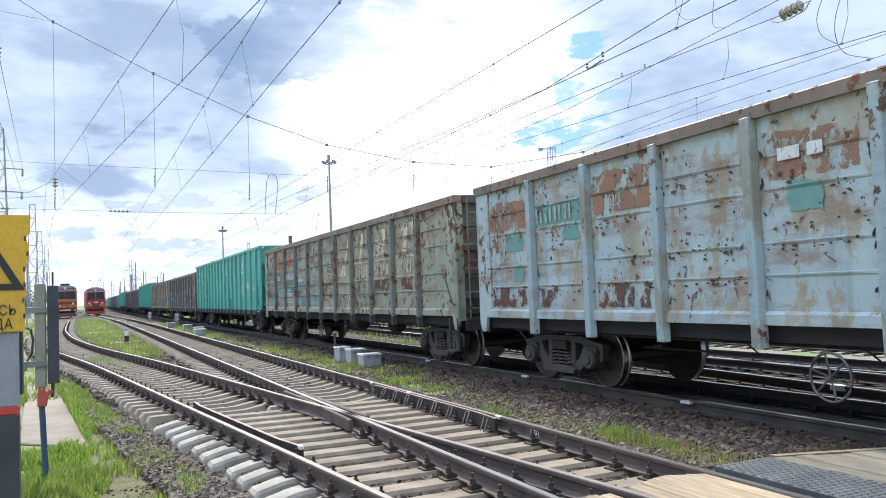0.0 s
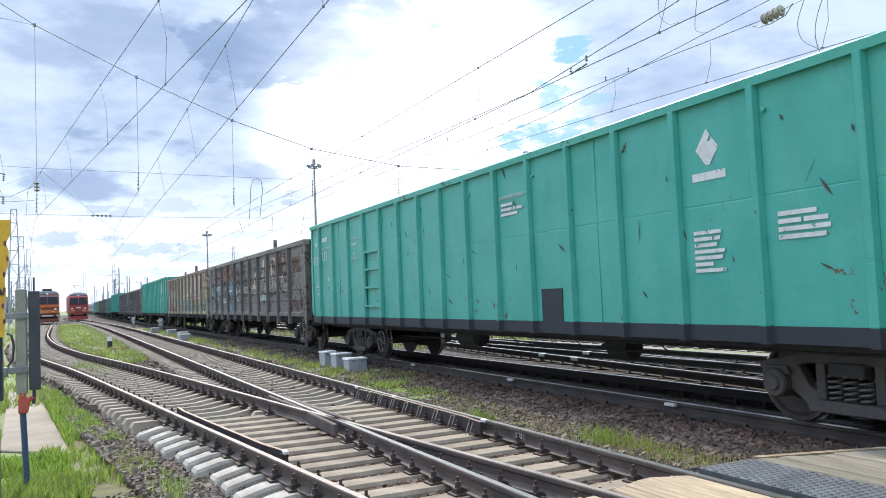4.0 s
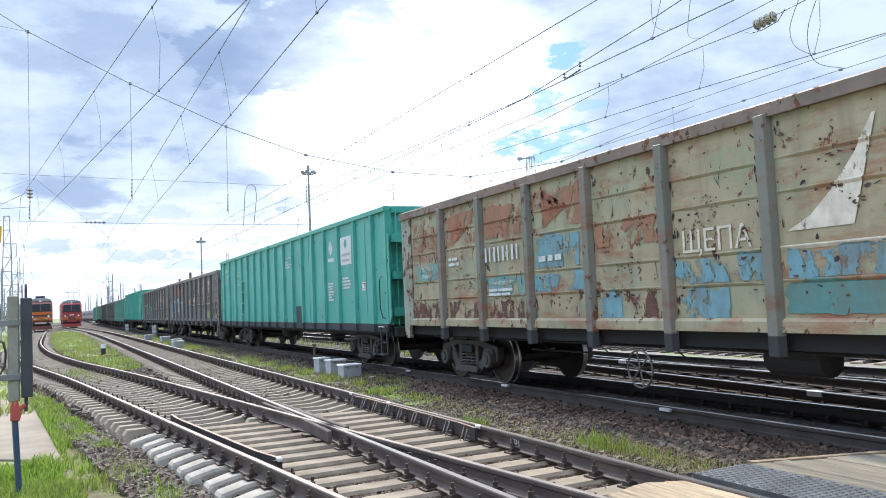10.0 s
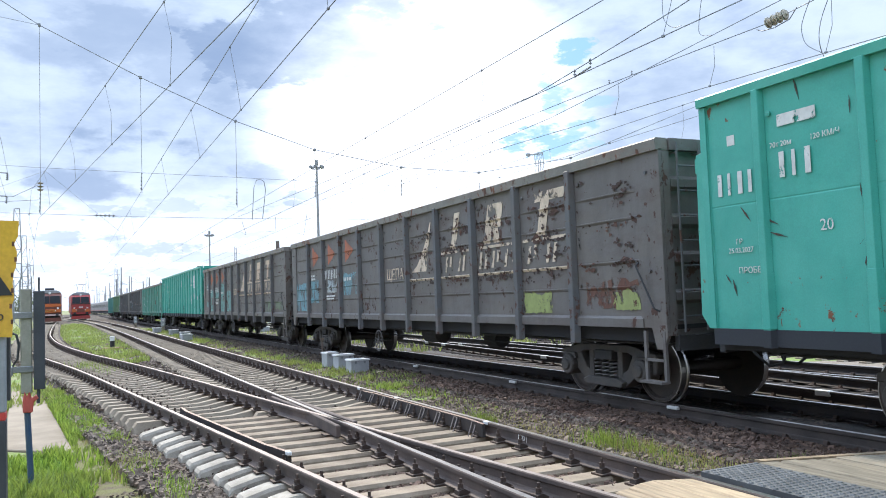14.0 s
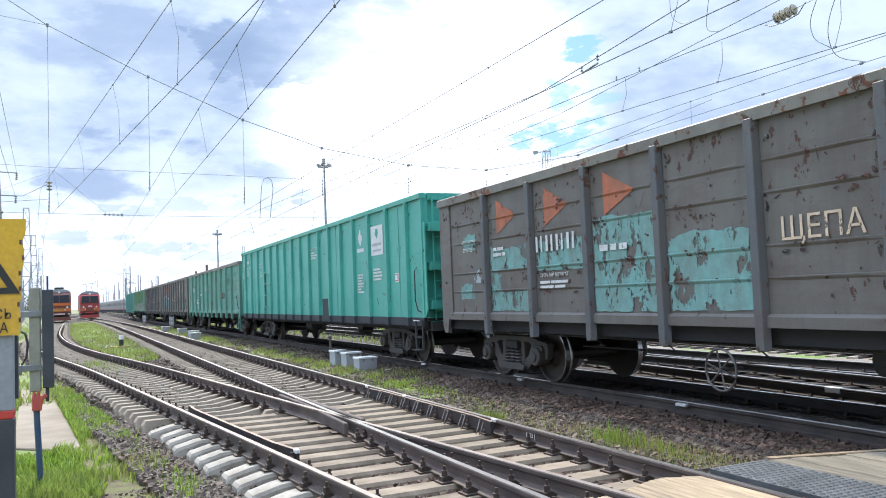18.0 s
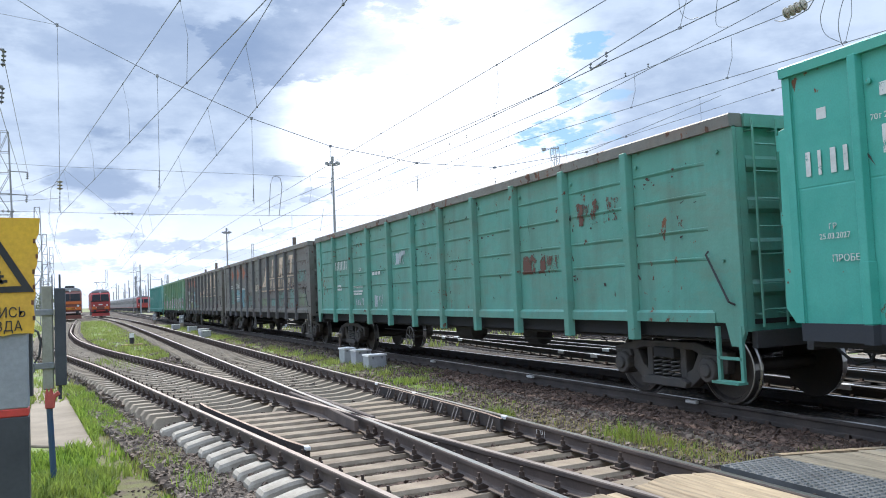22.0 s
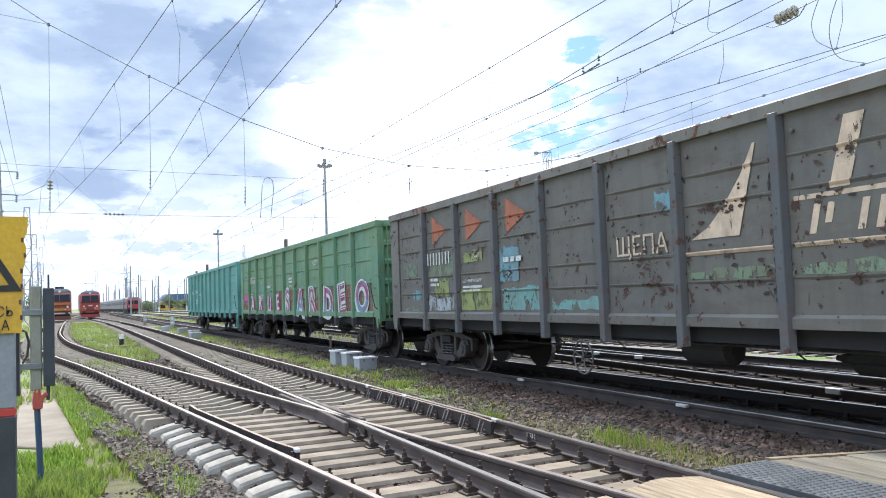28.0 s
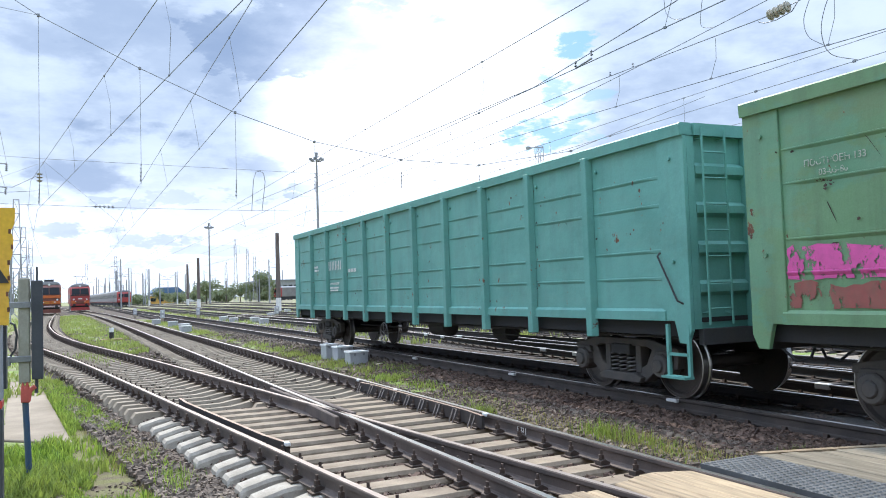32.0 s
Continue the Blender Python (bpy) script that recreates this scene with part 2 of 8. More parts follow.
def wagon_paint(name, base, second, amount, w, streak=0.35, rough=0.55, grime=(0.06, 0.055, 0.05), rust=RUST, bleed=0.35, dents=0.5, rough_edge=0.03, dab=0.55):
    """Old wagon paint: a second coat in broad patches, rust bleeding from the seams, flakes gone to bare metal, runs of grime."""
    m, nt, b = material(name)
    broad = noise_node(nt, dab, 8, (1, 1, 1.6) if dab < 1 else (1, 1, 0.6), w, 0.68)
    c = mixc(nt, ramp(nt, broad, 0.49, 0.53), base, second)
    fade = noise_node(nt, 1.4, 4, None, w + 1)
    c = mixc(nt, ramp(nt, fade, 0.35, 0.75), c, mixc(nt, 0.28, c, tuple(min(0.7, v * 1.25 + max(base) * 0.3) for v in base)))
    runs = noise_node(nt, 1.0, 6, (3.5, 3.5, 0.35), w + 2)
    c = mixc(nt, mixc(nt, 1.0, ramp(nt, runs, 0.48, 0.72), (streak,) * 3, "MULTIPLY"), c, grime)
    seep = noise_node(nt, 0.9, 9, (1, 0.8, 2.6), w + 5, 0.7)
    c = mixc(nt, mixc(nt, 1.0, ramp(nt, seep, 0.50, 0.64), (bleed,) * 3, "MULTIPLY"), c, rust)
    fine = noise_node(nt, 6.5, 7, (1, 1, 0.8), w + 4, 0.66)
    big = noise_node(nt, 0.6, 4, None, w + 6)
    add = nt.nodes.new("ShaderNodeMath")
    add.operation = "MULTIPLY_ADD"
    add.inputs[1].default_value = 0.5
    nt.links.new(big, add.inputs[0])
    nt.links.new(fine, add.inputs[2])
    edge = 0.93 - amount * 0.165
    flakes = ramp(nt, add.outputs[0], edge, edge + rough_edge)
    rustc = mixc(nt, ramp(nt, noise_node(nt, 5, 6, None, w + 8), 0.4, 0.6), rust, RUST2)
    c = mixc(nt, flakes, c, rustc)
    grain = noise_node(nt, 60, 3, None, w)
    c = mixc(nt, ramp(nt, grain, 0.3, 0.7), mixc(nt, 0.12, c, (0.0, 0.0, 0.0)), c)
    nt.links.new(c, b.inputs["Base Color"])
    rr = nt.nodes.new("ShaderNodeMapRange")
    rr.inputs[3].default_value, rr.inputs[4].default_value = rough, 0.9
    nt.links.new(flakes, rr.inputs[0])
    nt.links.new(rr.outputs[0], b.inputs["Roughness"])
    dent = mixc(nt, 0.22, noise_node(nt, 2.4, 4, None, w + 9), flakes)
    bump(nt, b, dent, dents, 0.035)
    return m


def flaking(name, colour, wear, w, scale=3.5, rough=0.7, stain=0.0):
    """Stencilled or brushed paint, stained and with bare gaps where it came off."""
    m, nt, b = material(name)
    grain = noise_node(nt, 9, 6, None, w)
    c = mixc(nt, ramp(nt, grain, 0.3, 0.7), mixc(nt, 0.25, colour, (0.05, 0.04, 0.03)), colour)
    if stain:
        runs = noise_node(nt, 1.3, 9, (2.0, 2.0, 0.8), w + 6, 0.7)
        c = mixc(nt, mixc(nt, 1.0, ramp(nt, runs, 0.44, 0.64), (stain,) * 3, "MULTIPLY"), c, (0.16, 0.11, 0.075))
    nt.links.new(c, b.inputs["Base Color"])
    b.inputs["Roughness"].default_value = rough
    n = noise_node(nt, scale, 12, (1, 1, 0.6), w + 3, 0.76)
    n2 = ramp(nt, n, 0.5 - 0.22 + wear * 0.36, 0.5 - 0.205 + wear * 0.36)
    clear = nt.nodes.new("ShaderNodeBsdfTransparent")
    ms = nt.nodes.new("ShaderNodeMixShader")
    out = nt.nodes["Material Output"]
    nt.links.new(n2, ms.inputs[0])
    nt.links.new(clear.outputs[0], ms.inputs[1])
    nt.links.new(b.outputs[0], ms.inputs[2])
    nt.links.new(ms.outputs[0], out.inputs[0])
    return m


STEEL = surface("rail_running_surface", (0.50, 0.49, 0.48), (0.36, 0.33, 0.31), 0.36, 1.0, 2, 60, bumps=0.05)
DULLSTEEL = surface("dull_rail_head", (0.34, 0.29, 0.255), (0.22, 0.18, 0.16), 0.5, 0.55, 2, 60, bumps=0.1)
RAILRUST = surface("rail_rusty_side", (0.125, 0.090, 0.072), (0.075, 0.058, 0.050), 0.8, 0.0, 2, 50, bumps=0.4)
BOLT = surface("greasy_fastening_steel", (0.045, 0.036, 0.03), (0.09, 0.055, 0.04), 0.7, 0.3, 8, 60, bumps=0.3)
CONCRETE = surface("sleeper_concrete", (0.38, 0.32, 0.24), (0.24, 0.19, 0.135), 0.9, 0, 2.2, 45, bumps=0.6, island=0.22)
BARCONC = surface("turnout_sleeper_concrete", (0.31, 0.245, 0.172), (0.17, 0.125, 0.085), 0.9, 0, 2.2, 45, bumps=0.6, island=0.25)
PALECONC = surface("pale_sleeper_end", (0.41, 0.37, 0.305), (0.26, 0.225, 0.18), 0.9, 0, 5, 60, bumps=0.6, island=0.15)
OLDWOOD = surface("old_sleeper_wood", (0.050, 0.036, 0.028), (0.026, 0.020, 0.017), 0.9, 0, 3, 30, bumps=0.6, island=0.2, stretch=(0.2, 1, 1))
SLAB = surface("slab_concrete", (0.265, 0.215, 0.155), (0.195, 0.155, 0.11), 0.9, 0, 1.2, 50, bumps=0.3)
STONE = surface("ballast_stone", (0.175, 0.138, 0.106), (0.105, 0.074, 0.053), 0.9, 0, 0.8, 14, bumps=0.15, island=0.8, grain=0.15)
REDSTONE = surface("rusty_ballast_stone", (0.150, 0.098, 0.070), (0.088, 0.052, 0.037), 0.9, 0, 0.9, 14, bumps=0.15, island=0.8, grain=0.15)
DARKSTONE = surface("oily_ballast_stone", (0.13, 0.088, 0.062), (0.06, 0.038, 0.027), 0.85, 0, 0.8, 14, bumps=0.15, island=0.8, grain=0.15)
BOGIE = surface("bogie_cast_steel", (0.060, 0.057, 0.055), (0.10, 0.086, 0.072), 0.75, 0.1, 3, 40, bumps=0.4)
SPRING = surface("bogie_spring_steel", (0.19, 0.185, 0.18), (0.12, 0.11, 0.10), 0.5, 0.5, 6, 40, bumps=0.2)
WHEEL = surface("wheel_steel", (0.06, 0.054, 0.05), (0.09, 0.072, 0.06), 0.6, 0.4, 3, 30, bumps=0.3)
TREAD = surface("wheel_tread", (0.55, 0.55, 0.55), (0.4, 0.38, 0.36), 0.3, 1.0, 3, 30, bumps=0.05)
UNDER = surface("underframe_black", (0.036, 0.038, 0.042), (0.052, 0.049, 0.046), 0.85, 0.0, 2, 40, bumps=0.3)
# a darker black for the floor frame than for the brake gear
UNDERDARK = surface("underframe_near_black", (0.016, 0.017, 0.020), (0.026, 0.024, 0.023), 0.9, 0.0, 2, 40, bumps=0.3)
SILLBLACK = surface("sill_black_paint", (0.018, 0.022, 0.031), (0.026, 0.029, 0.036), 0.6, 0.0, 1.5, 40, bumps=0.15)
WHITE = surface("white_paint", (0.78, 0.78, 0.76), (0.68, 0.67, 0.64), 0.6, 0, 3, 50, bumps=0.1)
GREYPAINT = surface("grey_cabinet_paint", (0.46, 0.47, 0.48), (0.38, 0.39, 0.40), 0.5, 0, 3, 50, bumps=0.15)
WIRE = surface("contact_wire", (0.30, 0.31, 0.33), (0.23, 0.24, 0.26), 0.6, 0.2, 3, 40, bumps=0)
GALV = surface("galvanised_steel", (0.30, 0.31, 0.32), (0.22, 0.23, 0.24), 0.5, 0.6, 3, 40, bumps=0.1)
MASTGREY = surface("mast_grey", (0.36, 0.37, 0.38), (0.28, 0.28, 0.29), 0.65, 0.2, 2, 40, bumps=0.1)
GLASSY = surface("insulator_glass", (0.36, 0.32, 0.24), (0.48, 0.44, 0.35), 0.2, 0.0, 4, 30, bumps=0)
DARKPOLE = surface("brown_pole", (0.17, 0.135, 0.115), (0.12, 0.095, 0.085), 0.8, 0, 2, 30, bumps=0.3)
# ---- mesh helpers ----
def box(bm, x0, x1, y0, y1, z0, z1):
    v = [bm.verts.new((x, y, z)) for z in (z0, z1) for y in (y0, y1) for x in (x0, x1)]
    for f in ((0, 2, 3, 1), (4, 5, 7, 6), (0, 1, 5, 4), (1, 3, 7, 5), (3, 2, 6, 7), (2, 0, 4, 6)):
        bm.faces.new([v[i] for i in f])


def prism(bm, pts, a0, a1, axis="x"):
    """A flat outline (in the other two axes) given thickness along one axis."""
    def at(p, a):
        return {"x": (a, p[0], p[1]), "y": (p[0], a, p[1]), "z": (p[0], p[1], a)}[axis]
    lo = [bm.verts.new(at(p, a0)) for p in pts]
    hi = [bm.verts.new(at(p, a1)) for p in pts]
    n = len(pts)
    bm.faces.new(lo[::-1])
    bm.faces.new(hi)
    for i in range(n):
        bm.faces.new((lo[i], lo[(i + 1) % n], hi[(i + 1) % n], hi[i]))


def tube(bm, pts, r, seg=8, caps=True, r2=None):
    """A round bar along a line of points, tapering from r to r2."""
    pts = [Vector(p) for p in pts]
    rings = []
    for i, p in enumerate(pts):
        d = (pts[min(i + 1, len(pts) - 1)] - pts[max(i - 1, 0)]).normalized()
        a = d.orthogonal().normalized() if abs(d.z) > 0.9 else d.cross(Vector((0, 0, 1))).normalized()
        b = d.cross(a)
        rr = r if r2 is None else r + (r2 - r) * i / (len(pts) - 1)
        rings.append([bm.verts.new(p + rr * (math.cos(t) * a + math.sin(t) * b)) for t in (2 * math.pi * k / seg for k in range(seg))])
    for q, s in zip(rings, rings[1:]):
        for k in range(seg):
            bm.faces.new((q[k], q[(k + 1) % seg], s[(k + 1) % seg], s[k]))
    if caps:
        bm.faces.new(rings[0][::-1])
        bm.faces.new(rings[-1])


def lathe(bm, profile, seg=24, axis="x", centre=(0, 0, 0)):
    """profile: (along, radius) pairs, turned about an axis."""
    c = Vector(centre)
    rings = []
    for a, r in profile:
        ring = []
        for k in range(seg):
            t = 2 * math.pi * k / seg
            u, v = r * math.cos(t), r * math.sin(t)
            ring.append(bm.verts.new(c + Vector({"x": (a, u, v), "y": (u, a, v), "z": (u, v, a)}[axis])))
        rings.append(ring)
    for q, s in zip(rings, rings[1:]):
        for k in range(seg):
            bm.faces.new((q[k], q[(k + 1) % seg], s[(k + 1) % seg], s[k]))
    bm.faces.new(rings[0][::-1])
    bm.faces.new(rings[-1])


def finish(bm, name, mats, bevel=0.0, smooth=False, tris=None):
    bmesh.ops.recalc_face_normals(bm, faces=bm.faces[:])
    if bevel:
        es = [e for e in bm.edges if len(e.link_faces) == 2 and e.calc_face_angle(0) > 0.6]
        bmesh.ops.bevel(bm, geom=es, offset=bevel, segments=1, affect="EDGES", clamp_overlap=True)
    me = bpy.data.meshes.new(name)
    bm.to_mesh(me)
    bm.free()
    for m in (mats if isinstance(mats, (list, tuple)) else [mats]):
        me.materials.append(m)
    if smooth:
        me.polygons.foreach_set("use_smooth", [True] * len(me.polygons))
    return me


def part(name, bm, mats, parent=None, label="", bevel=0.0, smooth=False):
    """Links a bmesh (or a ready mesh) as one mesh object under a thing or a part."""
    me = bm if isinstance(bm, bpy.types.Mesh) else finish(bm, name, mats, bevel, smooth)
    ob = new(name, me)
    if parent is not None:
        ob.parent = parent
    if label:
        ob["label"] = label
    return ob


def thing(name, label, category, m=None, group="", kind=""):
    ob = tagged(new(name), label, category, group, kind)
    if m is not None:
        ob.matrix_basis = m
    return ob


def quick(name, verts, faces, mats, index=None):
    """A mesh straight from arrays of vertices and faces."""
    me = bpy.data.meshes.new(name)
    me.from_pydata([tuple(v) for v in verts], [], [tuple(f) for f in faces])
    for m in (mats if isinstance(mats, (list, tuple)) else [mats]):
        me.materials.append(m)
    if index is not None:
        me.polygons.foreach_set("material_index", index)
    return me


def lettering(name, text, size, mats, parent, m, spacing=1.0, thick=0.002):
    """Painted words as a thin mesh in the x-z plane of the pose m."""
    cu = bpy.data.curves.new(name, "FONT")
    cu.body, cu.size, cu.extrude, cu.space_character = text, size, thick, spacing
    cu.resolution_u = 3
    tmp = bpy.data.objects.new(name, cu)
    me = bpy.data.meshes.new_from_object(tmp)
    bpy.data.objects.remove(tmp)
    bpy.data.curves.remove(cu)
    me.materials.clear()
    me.materials.append(mats)
    ob = tagged(new(name, me), kind="stuff")
    ob.parent = parent
    ob.matrix_basis = m
    return ob
# ---- ground and tracks ----
GAUGE = 0.795            # half the distance between rail centres
XT, XM = 8.62, 4.18      # centre lines of the train's track and of the next one


def spline(nodes):
    xs, ys = np.array([n[0] for n in nodes], float), np.array([n[1] for n in nodes], float)
    d = np.gradient(ys, xs)

    def at(v):
        i = int(np.clip(np.searchsorted(xs, v) - 1, 0, len(xs) - 2))
        h = xs[i + 1] - xs[i]
        s = (v - xs[i]) / h
        if s < 0 or s > 1:
            return float(ys[i + (s > 1)] + d[i + (s > 1)] * (v - xs[i + (s > 1)]))
        return float((1 + 2 * s) * (1 - s) ** 2 * ys[i] + s * (1 - s) ** 2 * h * d[i] + s * s * (3 - 2 * s) * ys[i + 1] + s * s * (s - 1) * h * d[i + 1])
    return at


main_x = spline([(-40, XM), (0, XM), (40, XM), (60, XM - 0.05), (95, XM - 0.45), (145, XM - 2.1), (200, XM - 4.6), (400, XM - 16)])
siding_x = spline([(-40, 6.2), (-10, 4.45), (5, 3.23), (8.24, 2.88), (12, 2.47), (16.8, 1.95), (24.45, 1.08), (33.5, -0.15), (43, -1.09), (58, -1.85), (80, -2.2), (105, -2.35), (130, -2.45), (200, -5.2), (400, -16.6)])


def train_x(y):
    return XT


def stations(y0, y1):
    y, out = y0, []
    while y < y1:
        out.append(y)
        y += 0.6 if y < 45 else (1.5 if y < 90 else 6.0)
    return out + [y1]


RAIL = [(-0.075, -0.18), (-0.075, -0.168), (-0.02, -0.15), (-0.010, -0.135), (-0.010, -0.055), (-0.036, -0.042), (-0.037, -0.010), (-0.030, 0.0)]
RAIL = RAIL + [(-x, z) for x, z in RAIL[::-1]]


def rail_mesh(name, line, y0, y1, offset, lift=0.0, head=None, side=None):
    """One rail swept along x = line(y) + offset; bright head, rusty web and foot."""
    vs, fs, idx = [], [], []
    ss = stations(y0, y1)
    n = len(RAIL)
    for y in ss:
        slope = (line(y + 0.1) - line(y - 0.1)) / 0.2
        k = math.sqrt(1 + slope * slope)
        for px, pz in RAIL:
            vs.append((line(y) + (offset + px) * k, y, pz + lift))
    for i in range(len(ss) - 1):
        for j in range(n):
            a, b = i * n + j, i * n + (j + 1) % n
            fs.append((a, b, b + n, a + n))
            idx.append(1 if j in (7,) else 0)
    fs += [tuple(range(n)), tuple(range((len(ss) - 1) * n, len(ss) * n))[::-1]]
    idx += [0, 0]
    return quick(name, vs, fs, [side or RAILRUST, head or STEEL], idx)


def concrete_sleeper(half):
    """Prestressed sleeper: raised, bevelled shoulders and a lower waist."""
    bm = bmesh.new()
    rings = []
    for x, w, t in ((-half, 0.125, -0.265), (-half + 0.06, 0.135, -0.185), (-half + 0.78, 0.12, -0.185), (-0.25, 0.105, -0.235), (0.25, 0.105, -0.235), (half - 0.78, 0.12, -0.185), (half - 0.06, 0.135, -0.185), (half, 0.125, -0.265)):
        rings.append([bm.verts.new((x, s * ww, z)) for s, ww, z in ((-1, w + 0.02, -0.40), (-1, w - 0.045, t), (1, w - 0.045, t), (1, w + 0.02, -0.40))])
    for q, s in zip(rings, rings[1:]):
        for k in range(4):
            bm.faces.new((q[k], q[(k + 1) % 4], s[(k + 1) % 4], s[k]))
    bm.faces.new(rings[0][::-1])
    bm.faces.new(rings[-1])
    return finish(bm, "sleeper", CONCRETE)


def bar_sleeper(half, mat, w=0.12, slope=0.30, end=None):
    """Long sleeper with a narrower top and ends that fall away past the rails."""
    bm = bmesh.new()
    rings = []
    for x, t in ((-half, -0.305), (-half + 0.03, -0.268), (-half + slope * 0.75, -0.205), (-half + slope, -0.193), (-half + slope + 0.14, -0.19), (half - slope, -0.19), (half - 0.02, -0.315), (half, -0.33)):
        rings.append([bm.verts.new((x, s * ww, z)) for s, ww, z in ((-1, w + 0.012, -0.45), (-1, w - 0.010, t - 0.035), (-1, w - 0.034, t), (1, w - 0.034, t), (1, w - 0.010, t - 0.035), (1, w + 0.012, -0.45))])
    for q, s in zip(rings, rings[1:]):
        for k in range(6):
            bm.faces.new((q[k], q[(k + 1) % 6], s[(k + 1) % 6], s[k]))
    bm.faces.new(rings[0][::-1])
    bm.faces.new(rings[-1])
    me = finish(bm, "sleeper", [mat, end or mat])
    for p in me.polygons:
        if p.center.x < -half + slope + 0.12:
            p.material_index = 1
    return me


def fastener_mesh():
    """Base plate with two clips and tall nutted bolts on each side of a rail."""
    bm = bmesh.new()
    box(bm, -0.20, 0.20, -0.085, 0.085, -0.19, -0.172)
    for s in (-1, 1):
        prism(bm, [(s * 0.05, -0.165), (s * 0.05, -0.148), (s * 0.11, -0.115), (s * 0.165, -0.13), (s * 0.17, -0.172), (s * 0.10, -0.172)], -0.045, 0.045, "y")
        lathe(bm, [(-0.12, 0.034), (-0.112, 0.034), (-0.110, 0.030), (-0.072, 0.030), (-0.070, 0.016), (-0.025, 0.015)], 6, "z", (s * 0.125, 0, 0))
    return finish(bm, "fastener", BOLT)


FASTENER = fastener_mesh()


def spike_mesh():
    """Low tie plate with a spike head on each side of a rail."""
    bm = bmesh.new()
    box(bm, -0.17, 0.17, -0.08, 0.08, -0.20, -0.176)
    for s in (-1, 1):
        prism(bm, [(s * 0.06, -0.176), (s * 0.065, -0.14), (s * 0.10, -0.125), (s * 0.12, -0.176)], -0.028, 0.028, "y")
    return finish(bm, "spike_plate", BOLT)


SPIKES = spike_mesh()


def place(name, me, parent, x, y, turn=0.0, z=0.0):
    ob = new(name, me)
    ob.parent = parent
    ob.matrix_basis = pose(x, y, z, 0, 0, turn)
    return ob


def joined(name, proto, poses, mats, parent):
    """Many copies of one mesh in one object, for what stays far off."""
    base = np.array([v.co[:] for v in proto.vertices])
    polys = [tuple(p.vertices) for p in proto.polygons]
    vs, fs = [], []
    for x, y, turn in poses:
        c, s = math.cos(radians(turn)), math.sin(radians(turn))
        o = len(vs)
        vs += [(x + c * a - s * b, y + s * a + c * b, z) for a, b, z in base.tolist()]
        fs += [tuple(i + o for i in f) for f in polys]
    ob = new(name, quick(name, vs, fs, mats))
    ob.parent = parent
    ob["kind"] = "stuff"
    return ob


def ties(track, line, y0, near, y1, pitch, proto, mats, half_gauge=GAUGE, fast=True, jitter=0.02, sink=0.0, clip=None):
    rng = random.Random(int(y0 * 7 + near * 3 + y1))
    y, rest, fa = y0, [], []
    while y < y1:
        turn = -math.degrees(math.atan((line(y + 0.2) - line(y - 0.2)) / 0.4)) + rng.uniform(-0.4, 0.4)
        x = line(y) + rng.uniform(-jitter, jitter)
        if y < near:
            place("sleeper", proto, track, x, y, turn, sink)
            if fast:
                for s in (-1, 1):
                    place("fastener", clip or FASTENER, track, line(y) + s * half_gauge, y, turn)
        else:
            rest.append((x, y, turn))
            if y < near + 35:
                fa += [(line(y) + s * half_gauge, y, turn) for s in (-1, 1)]
        y += pitch
    if rest:
        joined("far_sleepers", proto, rest, mats, track)
    if fa and fast:
        joined("far_fasteners", clip or FASTENER, fa, BOLT, track)


CHECKBLACK = surface("check_rail_black", (0.022, 0.020, 0.021), (0.05, 0.036, 0.028), 0.7, 0.1, 3, 40, bumps=0.3)
BRACE = surface("spring_clip_steel", (0.21, 0.18, 0.155), (0.13, 0.10, 0.085), 0.6, 0.2, 6, 40, bumps=0.1)
CHECKTOP = surface("check_rail_head", (0.30, 0.215, 0.16), (0.20, 0.13, 0.09), 0.55, 0.2, 3, 40, bumps=0.2)
DARKRAIL = surface("oily_rail_side", (0.080, 0.062, 0.052), (0.048, 0.040, 0.036), 0.75, 0.1, 2, 50, bumps=0.3)
SLEEPER = concrete_sleeper(1.35)
WOODSLEEPER = bar_sleeper(1.37, OLDWOOD, 0.12, 0.04)

# the track next to the train's, through the turnout
track_1 = thing("track_1", "running line of worn steel rails on concrete sleepers", "railway track", kind="structure")
for s in (-1, 1):
    part("rail", rail_mesh("rail", main_x, -12 if s > 0 else 5.6, 330, s * GAUGE), None, track_1)
part("rail", rail_mesh("rail", main_x, -12, 5.6, -GAUGE), None, track_1)
# the diverging track
track_2 = thing("track_2", "diverging siding curving away over weathered sleepers", "railway track", kind="structure")
for s in (-1, 1):
    part("rail", rail_mesh("rail", siding_x, -12, 330, s * GAUGE - (0.05 if s < 0 else 0.0), 0.0, DULLSTEEL), None, track_2)
# long sleepers shared in the turnout, then single ones
y = 4.06
rng = random.Random(5)
TURNOUT = {}
while y < 13.4:
    lo, hi = siding_x(y) - 1.33, main_x(y) + 1.33
    half = round((hi - lo) / 2, 1)
    if half not in TURNOUT:
        TURNOUT[half] = bar_sleeper(half, BARCONC, 0.158, 0.38, PALECONC)
    place("sleeper", TURNOUT[half], track_1, (lo + hi) / 2, y, 1.6 + rng.uniform(-0.5, 0.5))
    for line in (main_x, siding_x):
        for s in (-1, 1):
            if 10.5 < y < 14.5 and abs(line(y) + s * GAUGE - 3.38) < 0.22:
                continue
            place("fastener", FASTENER, track_1 if line is main_x else track_2, line(y) + s * GAUGE, y, 2.0)
    y += 0.54
ties(track_1, main_x, y + 0.03, 62, 260, 0.545, SLEEPER, CONCRETE)
ties(track_2, siding_x, y + 0.30, 62, 250, 0.545, SLEEPER, CONCRETE)
